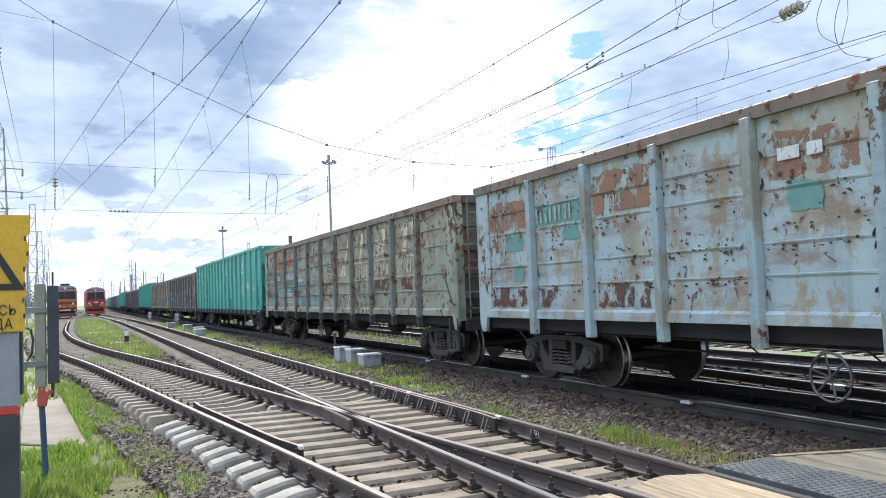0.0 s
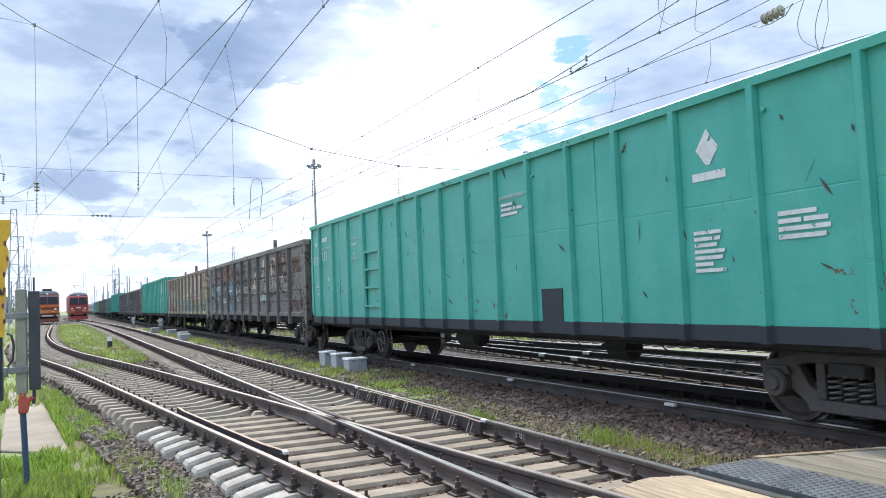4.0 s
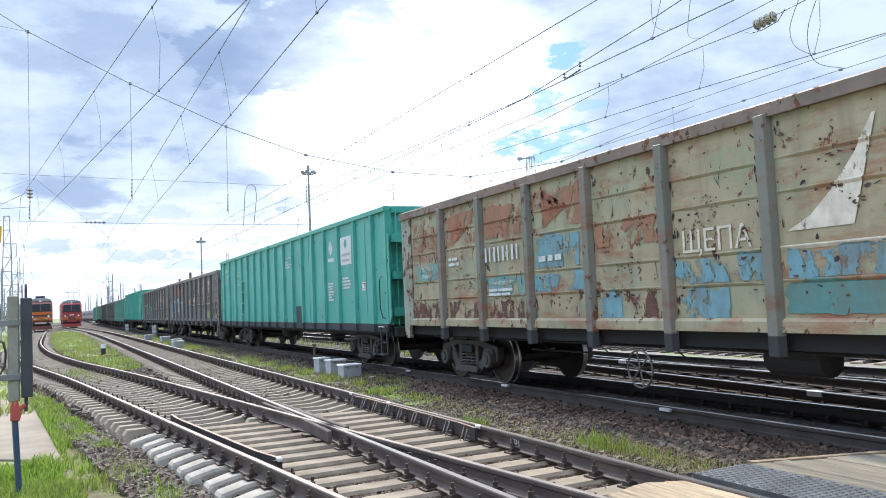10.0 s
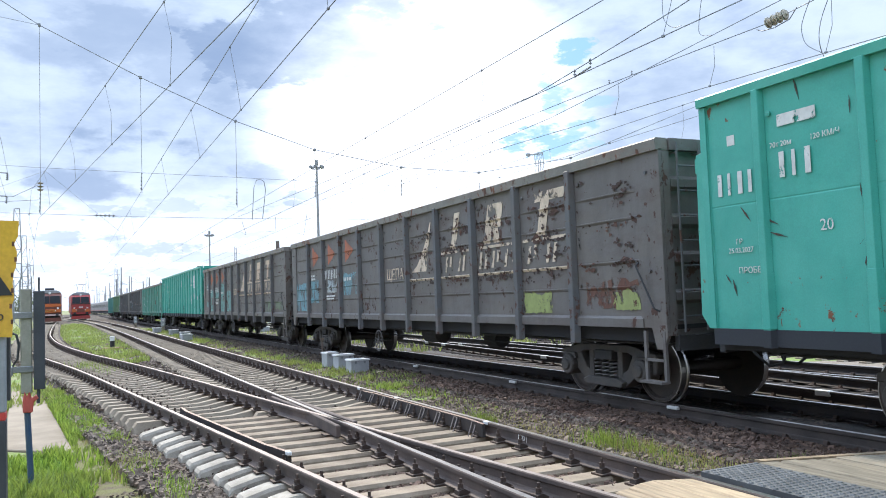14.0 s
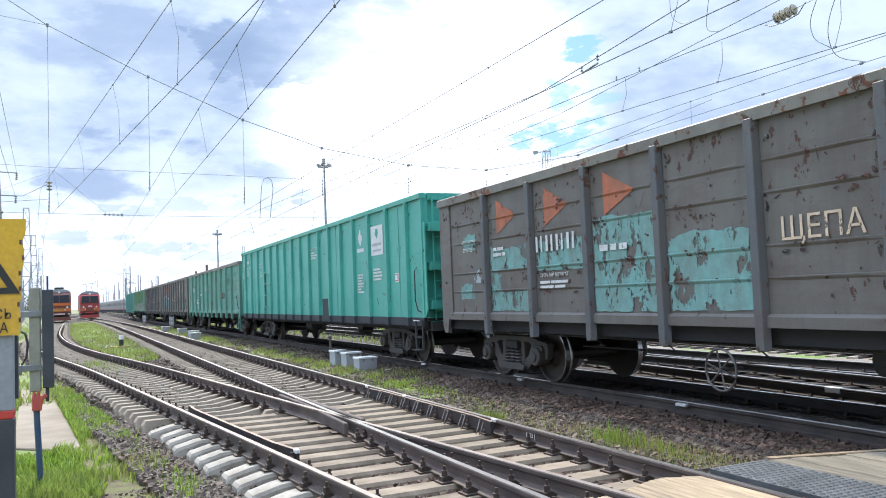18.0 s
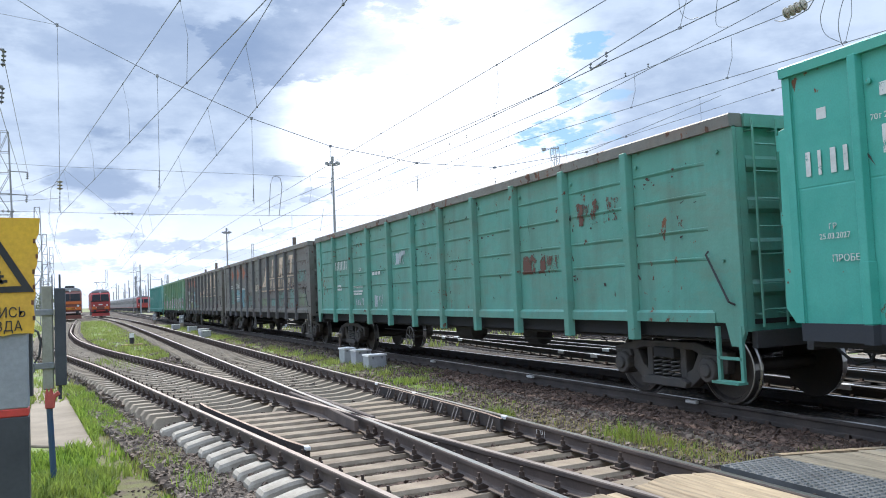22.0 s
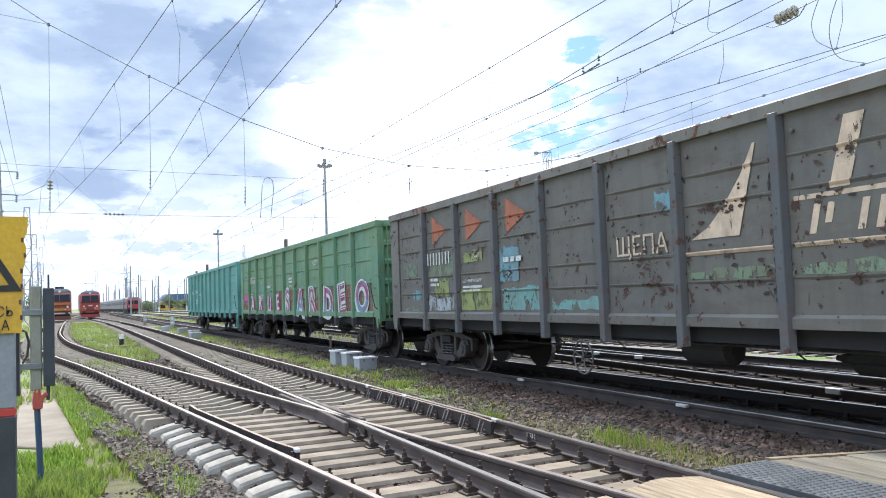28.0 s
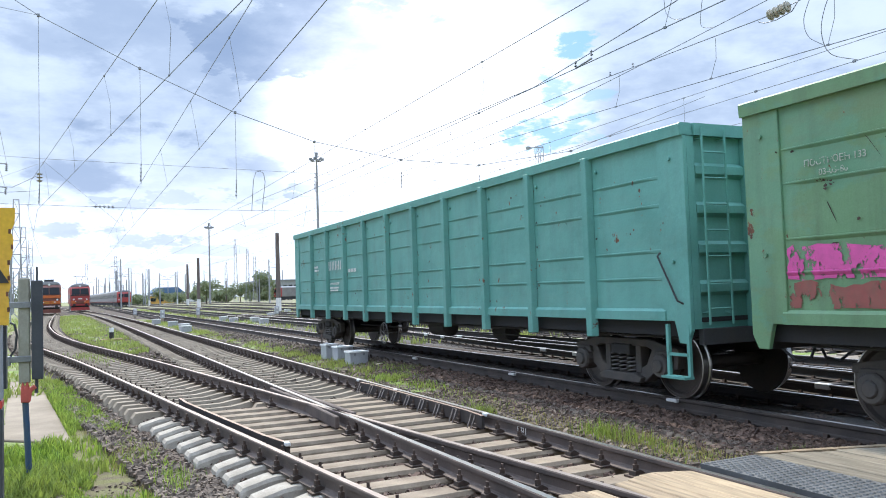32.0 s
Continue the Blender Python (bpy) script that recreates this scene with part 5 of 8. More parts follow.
MINT = wagon_paint("paint_mint_green", (0.104, 0.307, 0.261), (0.092, 0.282, 0.239), 0.0, 14.0, 0.15, bleed=0.06)
SAGELIGHT = wagon_paint("paint_sage_corner", (0.30, 0.32, 0.24), (0.22, 0.26, 0.18), 0.6, 20.0, bleed=0.5)
# rusty end walls; their shade between the wagons is put into the dark base
SHADEDEND = wagon_paint("paint_rusty_shaded_end", (0.105, 0.112, 0.100), (0.10, 0.085, 0.070), 0.85, 21.0, bleed=0.7)
RUSTCHORD = wagon_paint("paint_rusty_chord", (0.24, 0.175, 0.135), (0.19, 0.145, 0.115), 0.70, 15.0)
SLATEPOST = wagon_paint("paint_slate_post", (0.099, 0.102, 0.107), (0.110, 0.108, 0.105), 0.5, 16.0, rust=(0.11, 0.06, 0.045))
GREYRIM = wagon_paint("paint_grey_rim", (0.20, 0.187, 0.16), (0.17, 0.158, 0.138), 0.55, 17.0)
SAGEPOST = wagon_paint("paint_sage_post", (0.16, 0.175, 0.15), (0.14, 0.15, 0.135), 0.75, 18.0, bleed=0.3)
BROWNPOST = wagon_paint("paint_brown_post", (0.20, 0.175, 0.145), (0.17, 0.175, 0.14), 0.5, 19.0, bleed=0.8)
OLDCREAM = flaking("stencil_cream", (0.74, 0.565, 0.40), 0.38, 1.0, 3.0, 0.7, 0.4)
PALECREAM = flaking("stencil_pale_cream", (0.76, 0.68, 0.56), 0.34, 1.0, 3.4, 0.7, 0.25)
WORNCREAM = flaking("stencil_cream_worn", (0.74, 0.60, 0.45), 0.47, 2.0, 3.0, 0.7, 0.35)
FAINT = flaking("stencil_faint", (0.42, 0.45, 0.38), 0.50, 23.0, 9.0)
RUSTORANGE = flaking("patch_rust_orange", (0.34, 0.175, 0.105), 0.58, 24.0, 3.4, 0.8, 0.5)
STENCIL = flaking("stencil_white", (0.66, 0.66, 0.63), 0.36, 3.0, 8.0)
RUSTWASH = flaking("patch_rust_wash", (0.37, 0.180, 0.105), 0.60, 31.0, 2.2, 0.8, 0.35)
SEATEAL = flaking("patch_sea_teal", (0.10, 0.255, 0.235), 0.30, 32.0, 3.0, 0.65, 0.35)
SAGEPATCH = flaking("patch_sage", (0.30, 0.40, 0.32), 0.15, 33.0, 3.0, 0.65, 0.2)
ORANGE = flaking("patch_orange", (0.50, 0.15, 0.075), 0.40, 4.0, 2.6, 0.7, 0.6)
SKYBLUE = flaking("patch_light_blue", (0.175, 0.355, 0.405), 0.52, 5.0, 3.0, 0.7, 0.5)
TEAL = flaking("patch_teal", (0.185, 0.375, 0.345), 0.46, 6.0, 3.6, 0.7, 0.35)
BRICKRED = flaking("graffiti_brick_red", (0.28, 0.075, 0.065), 0.54, 17.0, 3.0, 0.7, 0.45)
RUSTY = flaking("patch_rust_brown", (0.13, 0.055, 0.038), 0.60, 7.0, 3.2, 0.8, 0.3)
DULLTEAL = flaking("patch_dull_teal", (0.15, 0.28, 0.245), 0.54, 22.0, 4.2, 0.7, 0.45)
YGREEN = flaking("patch_yellow_green", (0.30, 0.35, 0.12), 0.44, 18.0, 3.4, 0.7, 0.4)
LIME = flaking("patch_green", (0.20, 0.27, 0.17), 0.56, 8.0, 3.6, 0.7, 0.5)
PALE = flaking("patch_pale_grey", (0.42, 0.48, 0.49), 0.54, 9.0, 3.6, 0.7, 0.5)


def emblem(w, mat):
    """The owner's faded mark as plain shapes: a sail, slanting blocks, two rules."""
    d = 0.022
    b = list(reversed(BAY))
    outline(w, "sail_emblem", [(b[6] - 0.22, 2.22), (b[6] - 1.02, 2.22), (b[6] - 1.33, 3.26), (b[6] - 1.29, 3.26), (b[6] - 1.08, 2.92), (b[6] - 0.80, 2.60), (b[6] - 0.52, 2.36)], mat, d)
    strip(w, "rule", b[6] - 0.12, 1.40, 2.02, 0.05, mat, 0, d)
    for i in (7, 8, 9):
        strip(w, "rule", b[i] - 0.16, 1.38, 2.02, 0.05, mat, 0, d)
        strip(w, "rule", b[i] - 0.16, 1.38, 2.52, 0.05, mat, 0, d)
    strip(w, "block_mark", b[7] - 0.62, 0.24, 2.60, 0.72, mat, 0.22, d)
    strip(w, "block_mark", b[8] - 0.40, 0.26, 2.60, 0.72, mat, 0.20, d)
    strip(w, "block_mark", b[8] - 0.66, 0.40, 2.88, 0.44, mat, 0.12, d)
    strip(w, "block_mark", b[8] - 0.80, 0.22, 2.60, 0.27, mat, -0.06, d)
    strip(w, "block_mark", b[9] - 0.62, 0.26, 2.60, 0.72, mat, 0.20, d)
    strip(w, "block_mark", b[9] - 0.50, 0.95, 3.16, 0.16, mat, 0.05, d)
    for i, offs in ((7, (0.34, 0.92)), (8, (0.18, 0.66, 1.14)), (9, (0.28, 0.86))):
        for k, o in enumerate(offs):
            strip(w, "letter_block", b[i] - o, 0.085, 2.15, 0.31, mat, 0.08, d)
            strip(w, "letter_block", b[i] - o - 0.20, 0.085, 2.15 + 0.10 * ((i + k) % 2), 0.31 - 0.10 * ((i + k) % 2), mat, 0.08 - 0.026 * ((i + k) % 2), d)


def triangles(w, bays, mat):
    b = list(reversed(BAY))
    for i in bays:
        outline(w, "arrow_patch", [(b[i] - 0.42, 2.72), (b[i] - 0.42, 3.36), (b[i] - 1.15, 3.02)], mat, 0.03)


PATCHES = [0]


def patch(w, bay, dy, width, z, h, mat):
    """A repainted area with uneven edges; each lies a little proud of the one before."""
    PATCHES[0] += 1
    rng = random.Random(PATCHES[0])
    y0, y1 = list(reversed(BAY))[bay] - dy, list(reversed(BAY))[bay] - dy - width
    j = lambda a: rng.uniform(-a, a)
    n = 14
    wave = [0.0] * (n + 1)
    for f, a in ((1, 0.022), (2, 0.016), (5, 0.012)):
        p = rng.uniform(0, 6.28)
        wave = [q + a * math.sin(p + f * 6.28 * k / n) for k, q in enumerate(wave)]
    low = [(y0 + (y1 - y0) * k / n, z + j(0.012)) for k in range(n + 1)]
    right = [(y1 + 0.02 * math.sin(5 * k + y1) + j(0.015), z + h * k / 5) for k in range(1, 5)]
    top = [(y1 + (y0 - y1) * k / n, z + h + wave[k] + j(0.012)) for k in range(n + 1)]
    left = [(y0 + 0.02 * math.sin(4 * k + y0) + j(0.015), z + h - h * k / 5) for k in range(1, 5)]
    outline(w, "paint_patch", low + right + top + left, mat, 0.016 + 0.0011 * (PATCHES[0] % 9))


def small_print(w, mat, number=2, z=2.30):
    b = list(reversed(BAY))
    digits(w, b[number] - 0.16, z, 0.26, 8, mat, 0.03)
    bars(w, b[1] - 0.3, 2.42 if number != 1 else 1.95, ((0.12, 0.22), (0.3, 0.1)), mat, 0.06, 0.03)
    bars(w, b[3] - 0.3, 2.20, ((0.2, 0.14, 0.18),), mat, 0.09, 0.03)
    words(w, "63т", b[2] - 0.75, 2.36, 0.15, mat)
    words(w, "СРОЧНЫЙ ВОЗВРАТ", b[2] - 0.22, 1.88, 0.085, mat)
    bars(w, b[2] - 0.24, 1.77, ((0.3, 0.5), (0.42, 0.3)), mat, 0.045, 0.02)
    words(w, "ТАРА 30.0т", b[0] - 0.9, 1.17, 0.11, mat, 0.05)


wag = gondola(centre(1), "heavily flaked pale blue open wagon streaked with rust", BLUEGREY, BLUEPOST, BLUEGREY, RUSTCHORD, worn=300)
b_ = list(reversed(BAY))
for i, dy, wd, z, h, m in ((0, 1.1, 0.62, 2.32, 0.30, NUMBERTEAL), (0, 1.35, 0.36, 1.78, 0.27, NUMBERTEAL), (1, 0.13, 1.40, 2.70, 0.32, NUMBERTEAL), (1, 0.95, 0.45, 2.40, 0.22, NUMBERTEAL), (0, 0.55, 1.4, 2.72, 0.5, RUSTORANGE), (2, 0.14, 1.38, 2.72, 0.6, RUSTORANGE), (0, 0.55, 1.4, 1.34, 0.34, RUSTY), (1, 0.14, 0.6, 1.34, 0.3, RUSTY), (2, 0.2, 1.2, 1.34, 0.34, RUSTY), (4, 0.5, 0.45, 2.38, 0.32, NUMBERTEAL), (4, 0.2, 1.2, 2.75, 0.5, RUSTORANGE), (5, 0.3, 1.0, 2.1, 0.5, RUSTORANGE), (6, 0.4, 0.5, 2.45, 0.3, NUMBERTEAL), (6, 0.2, 1.2, 1.35, 0.32, RUSTY), (8, 0.3, 0.9, 2.75, 0.5, RUSTORANGE)):
    patch(wag, i, dy, wd, z, h, m)
digits(wag, b_[1] - 0.18, 2.74, 0.24, 8, FAINT, 0.03)
words(wag, "63т", b_[2] - 0.55, 2.86, 0.16, STENCIL)
bars(wag, b_[4] - 0.4, 2.95, ((0.3, 0.2),), STENCIL, 0.14, 0.03)
blotches(wag, range(11), (1.3, 3.4), 150, 1, 0.6, RUSTSPOT)
wag = gondola(centre(2), "weathered beige open wagon with faded lettering and rust", BEIGE, SAGEPOST, SAGELIGHT, RUSTCHORD, end=SHADEDEND, foot=UNDER, worn=420)
emblem(wag, WORNCREAM)
small_print(wag, STENCIL)
words(wag, "ЩЕПА", b_[5] - 0.3, 2.1, 0.36, WORNCREAM, 0.03)
for i, dy, wd, z, h, m in ((0, 0.55, 1.40, 2.10, 0.46, DEEPGREEN), (1, 0.13, 1.40, 2.10, 0.50, DEEPGREEN), (2, 0.13, 1.40, 2.10, 0.50, DEEPGREEN), (2, 0.13, 1.40, 1.74, 0.28, DEEPGREEN), (0, 0.75, 0.6, 1.34, 0.34, SKYBLUE), (1, 0.55, 0.95, 1.34, 0.34, TEAL), (2, 0.13, 0.6, 1.84, 0.18, SKYBLUE), (3, 0.2, 1.2, 1.9, 0.35, SKYBLUE), (3, 0.2, 1.2, 1.35, 0.3, SKYBLUE), (4, 0.2, 1.2, 1.35, 0.4, SKYBLUE), (0, 0.3, 1.3, 1.7, 0.3, RUSTY), (1, 0.2, 1.1, 1.72, 0.3, TEAL), (9, 0.3, 1.1, 1.75, 0.28, RUSTY), (8, 0.2, 1.2, 1.75, 0.28, RUSTY), (1, 0.2, 1.2, 2.72, 0.3, RUSTY)):
    patch(wag, i, dy, wd, z, h, m)
triangles(wag, (1, 2), ORANGE)
words(wag, "СТ САНКТ-ПЕТЕРБУРГ", b_[2] - 0.16, 1.56, 0.085, STENCIL)
words(wag, "ТОВ МОСКОВСКИЙ ОК.", b_[2] - 0.16, 1.44, 0.085, STENCIL)
words(wag, "06 07 05", b_[0] - 1.0, 2.28, 0.12, STENCIL)


blotches(wag, range(1, 11), (2.0, 3.4), 140, 2, 0.7, RUSTSPOT)
blotches(wag, (5, 6, 7, 8), (1.4, 2.1), 40, 22, 0.7, RUSTSPOT)


def chip_marks(w, board):
    b = list(reversed(TBAY))
    outline(w, "leaf_emblem", [(b[14] - 0.36, 3.28), (b[14] - 0.55, 3.52), (b[14] - 0.74, 3.28), (b[14] - 0.58, 3.08), (b[14] - 0.52, 3.08)], STENCIL)
    strip(w, "owner_name_bar", b[14] - 0.28, 0.55, 2.90, 0.10, STENCIL)
    if board:
        strip(w, "owner_board", b[15] - 0.14, 0.90, 2.74, 0.76, WHITE, 0, 0.0, "white enamel owner's board")
        outline(w, "owner_mark", [(b[15] - 0.46, 3.30), (b[15] - 0.59, 3.16), (b[15] - 0.72, 3.30), (b[15] - 0.66, 3.42), (b[15] - 0.52, 3.42)], GREEN1, 0.004)
        strip(w, "owner_name_bar", b[15] - 0.24, 0.70, 2.98, 0.07, GREYPAINT, 0, 0.004)
        strip(w, "owner_name_bar", b[15] - 0.28, 0.62, 2.83, 0.06, GREYPAINT, 0, 0.004)
    bars(w, b[14] - 0.25, 2.25, ((0.45,), (0.3, 0.1), (0.38,), (0.5,), (0.46,), (0.3,), (0.5,)), STENCIL, 0.045)
    bars(w, b[15] - 0.25, 2.35, ((0.5,), (0.3, 0.3), (0.66,), (0.6,)), STENCIL, 0.05)
    outline(w, "warning_plate", [(b[16] - 0.44, 2.0), (b[16] - 0.70, 2.0), (b[16] - 0.70, 2.22), (b[16] - 0.44, 2.22)], WHITE)
    outline(w, "warning_mark", [(b[16] - 0.47, 2.03), (b[16] - 0.67, 2.03), (b[16] - 0.67, 2.19), (b[16] - 0.47, 2.19)], REDPAINT, 0.004)
    outline(w, "warning_inset", [(b[16] - 0.49, 2.05), (b[16] - 0.65, 2.05), (b[16] - 0.65, 2.17), (b[16] - 0.49, 2.17)], WHITE, 0.008)
    lettering("lettering", "СРОЧНЫЙ ВОЗВРАТ", 0.088, STENCIL, w, pose(SIDE - 0.01, b[10] - 0.14, 3.28, 90, 0, -90))
    bars(w, b[10] - 0.2, 3.16, ((0.4,), (0.5, 0.2), (0.55,)), STENCIL, 0.05)
    digits(w, b[0] - 0.25, 2.72, 0.26, 5, STENCIL)
    digits(w, b[1] - 0.25, 2.82, 0.28, 3, STENCIL)
    bars(w, b[1] - 0.25, 3.38, ((0.5,),), STENCIL, 0.13)
    words(w, "70т 20м", b[1] - 0.13, 3.16, 0.085, STENCIL)
    words(w, "120 КМ/Ч", b[1] - 0.66, 3.16, 0.085, STENCIL)
    words(w, "20", b[1] - 0.72, 2.20, 0.17, STENCIL)
    words(w, "ПОСТРОЕН", b[3] - 0.2, 3.20, 0.10, STENCIL)
    words(w, "25.03.2019", b[3] - 0.25, 3.08, 0.10, STENCIL)
    words(w, "КР", b[3] - 0.40, 2.82, 0.10, STENCIL)
    words(w, "25.03.2035", b[3] - 0.25, 2.70, 0.10, STENCIL)
    words(w, "ГР", b[0] - 0.48, 2.14, 0.085, STENCIL)
    words(w, "25.03.2027", b[0] - 0.36, 2.04, 0.085, STENCIL)
    outline(w, "maker_mark", [(b[0] - 0.42, 3.30), (b[0] - 0.54, 3.30), (b[0] - 0.54, 3.42), (b[0] - 0.42, 3.42)], STENCIL)
    words(w, "ПРОБЕГ", b[0] - 0.5, 1.80, 0.10, STENCIL)
    rng = random.Random(int(w.location.y))
    bm = bmesh.new()
    for k in range(46):
        y, z = rng.uniform(-TL / 2 + 0.3, TL / 2 - 0.3), rng.uniform(1.3, 3.7)
        a, l, t = rng.uniform(0.3, 2.4), rng.uniform(0.06, 0.3), rng.uniform(0.006, 0.014)
        dy, dz = math.cos(a) * l, math.sin(a) * l
        prism(bm, [(y, z), (y + dy * 0.5 + t, z + dz * 0.5 - t), (y + dy, z + dz), (y + dy * 0.5 - t, z + dz * 0.5 + t)], SIDE - 0.012, SIDE - 0.008)
    tagged(part("scratching", bm, SCRATCH, w), kind="stuff")


SCRATCH = surface("bare_scratch", (0.035, 0.06, 0.05), (0.10, 0.05, 0.035), 0.8, 0, 3, 40, bumps=0)
REDPAINT = surface("red_sign_paint", (0.55, 0.05, 0.04), (0.45, 0.05, 0.04), 0.5, 0, 3, 40, bumps=0.05)
wag = chip_wagon(centre(3), "tall sea-green wood-chip wagon with white stencils", GREEN1, GREEN1B, SILLBLACK)
chip_marks(wag, False)
wag = gondola(centre(4), "dark brown open wagon with flaking paint and faded lettering", DARK1, SLATEPOST, None, GREYRIM, slim=True)
emblem(wag, WORNCREAM)
small_print(wag, STENCIL, 1)
triangles(wag, (1, 2, 3), ORANGE)
words(wag, "ЩЕПА", b_[5] - 0.3, 2.1, 0.36, OLDCREAM, 0.03)
for i, dy, wd, z, h, m in ((0, 0.6, 0.9, 2.1, 0.5, TEAL), (0, 0.5, 1.2, 1.8, 0.25, SKYBLUE), (1, 0.2, 1.2, 2.1, 0.55, SKYBLUE), (3, 0.2, 1.1, 1.9, 0.8, SKYBLUE), (3, 0.2, 1.1, 1.35, 0.3, SKYBLUE), (4, 0.2, 1.2, 1.75, 0.8, PALE), (7, 0.2, 1.2, 1.7, 0.3, PALE), (8, 0.2, 1.3, 2.6, 0.6, RUSTY), (10, 0.2, 1.4, 2.66, 0.5, RUSTY), (10, 0.4, 1.0, 1.35, 0.3, RUSTY), (9, 0.1, 1.4, 2.6, 0.8, RUSTY)):
    patch(wag, i, dy, wd, z, h, m)
blotches(wag, (0, 1, 2, 3, 4, 5, 6, 7, 8, 9), (1.8, 3.4), 210, 4, 1.35)
wag = gondola(centre(5), "tan open wagon with blue and rust patches and cream lettering", TAN, BROWNPOST, SAGELIGHT, RUSTCHORD, end=SHADEDEND, foot=UNDER, worn=420)
emblem(wag, PALECREAM)
small_print(wag, STENCIL)
words(wag, "ЩЕПА", b_[5] - 0.25, 2.1, 0.38, PALECREAM, 0.03)
triangles(wag, (1, 2, 3), ORANGE)
for i, dy, wd, z, h, m in ((3, 0.2, 1.2, 2.1, 0.5, SKYBLUE), (1, 0.2, 1.2, 1.3, 0.32, RUSTY), (0, 0.5, 1.3, 1.3, 0.32, RUSTY), (2, 0.2, 1.2, 1.3, 0.32, RUSTY), (4, 0.2, 0.5, 1.3, 0.36, SKYBLUE), (4, 0.8, 0.6, 1.3, 0.36, RUSTY), (5, 0.2, 0.8, 1.3, 0.36, SKYBLUE), (6, 0.2, 1.2, 1.72, 0.3, SKYBLUE), (7, 0.2, 1.2, 1.72, 0.3, SKYBLUE), (8, 0.13, 1.4, 1.34, 0.36, SEATEAL), (9, 0.15, 1.4, 1.32, 0.36, SEATEAL), (6, 0.15, 1.4, 1.34, 0.34, SEATEAL), (7, 0.15, 1.4, 1.34, 0.34, SEATEAL), (5, 0.13, 1.4, 1.72, 0.3, SKYBLUE), (10, 0.2, 1.2, 1.70, 0.25, SKYBLUE), (10, 0.15, 1.3, 1.32, 0.36, RUSTY), (2, 0.1, 1.4, 1.72, 0.3, TEAL), (3, 0.1, 1.4, 1.72, 0.28, SKYBLUE), (10, 0.45, 1.1, 2.46, 0.86, RUSTWASH), (10, 0.16, 0.9, 2.02, 0.40, RUSTWASH), (1, 0.13, 1.38, 2.72, 0.60, RUSTWASH), (3, 0.13, 1.38, 2.72, 0.62, RUSTWASH), (2, 0.13, 1.38, 2.72, 0.55, RUSTWASH), (0, 0.6, 1.3, 2.72, 0.5, RUSTWASH), (4, 0.13, 1.38, 2.3, 0.35, RUSTWASH), (8, 0.13, 1.4, 2.02, 0.46, RUSTWASH), (7, 0.13, 1.4, 2.02, 0.44, RUSTWASH), (10, 1.12, 0.34, 1.42, 0.22, SAGEPATCH)):
    patch(wag, i, dy, wd, z, h, m)
patch(wag, 0, 0.75, 1.1, 2.08, 0.34, TEAL)
words(wag, "ПОСТРОЕН", b_[0] - 0.95, 2.28, 0.11, STENCIL)
words(wag, "07 04 05", b_[0] - 1.0, 2.13, 0.11, STENCIL)
blotches(wag, range(11), (1.5, 3.3), 110, 5, 0.55, RUSTSPOT)
wag = chip_wagon(centre(6), "tall sea-green wood-chip wagon with a white owner's board", GREEN1, GREEN1B, SILLBLACK)
chip_marks(wag, True)
wag = gondola(centre(7), "dark slate open wagon with peeling orange-white lettering", DARK2, SLATEPOST, None, GREYRIM, slim=True)
emblem(wag, WORNCREAM)
small_print(wag, STENCIL)
words(wag, "ЩЕПА", b_[5] - 0.3, 2.1, 0.36, WORNCREAM, 0.03)
for i, dy, wd, z, h, m in ((0, 0.5, 1.2, 1.35, 0.9, SKYBLUE), (1, 0.15, 0.9, 1.6, 0.7, SKYBLUE), (3, 0.2, 1.1, 1.8, 0.6, SKYBLUE), (10, 0.3, 1.2, 1.4, 0.4, RUSTY), (2, 0.3, 0.9, 1.9, 0.35, PALE)):
    patch(wag, i, dy, wd, z, h, m)
triangles(wag, (1, 2, 3), ORANGE)
blotches(wag, (6, 7, 8, 9, 10), (1.9, 3.3), 90, 7)
blotches(wag, range(11), (1.6, 3.3), 40, 27, 0.7)
patch(wag, 9, 0.15, 0.85, 1.33, 0.33, YGREEN)
patch(wag, 10, 0.95, 0.6, 1.38, 0.26, YGREEN)
wag = gondola(centre(8), "dark grey open wagon with large pale teal patches", DARK3, SLATEPOST, None, GREYRIM, slim=True)
emblem(wag, OLDCREAM)
small_print(wag, STENCIL)
words(wag, "ЩЕПА", b_[5] - 0.3, 2.1, 0.36, OLDCREAM, 0.03)
for i, dy, wd, z, h, m in ((0, 1.1, 0.5, 2.5, 0.3, TEAL), (1, 0.15, 1.36, 2.06, 0.40, TEAL), (1, 0.15, 1.36, 1.32, 0.36, TEAL), (1, 0.15, 0.4, 1.70, 0.3, TEAL), (2, 0.15, 1.36, 1.98, 0.48, TEAL), (3, 0.13, 1.40, 1.32, 1.36, TEAL), (4, 0.13, 1.40, 1.33, 0.98, TEAL), (0, 1.5, 0.3, 1.85, 0.25, PALE), (0, 0.9, 0.6, 1.55, 0.28, TEAL), (9, 0.3, 0.9, 1.32, 0.4, LIME), (10, 0.3, 1.2, 1.4, 0.3, LIME)):
    patch(wag, i, dy, wd, z, h, m)
triangles(wag, (1, 2, 3), ORANGE)
blotches(wag, range(11), (1.6, 3.3), 70, 8, 0.8)
words(wag, "ПОСТРОЕН", b_[0] - 1.02, 2.62, 0.11, STENCIL)
words(wag, "09 03 05", b_[0] - 1.05, 2.47, 0.12, STENCIL)
wag = chip_wagon(centre(9), "tall sea-green wood-chip wagon with a white owner's board", GREEN1, GREEN1B, SILLBLACK)
chip_marks(wag, True)
wag = gondola(centre(10), "dull green open wagon with small rust spots", GREEN2, GREEN2, None, GREYRIM, (3.14, 2.76, 2.32, 1.95), worn=150)
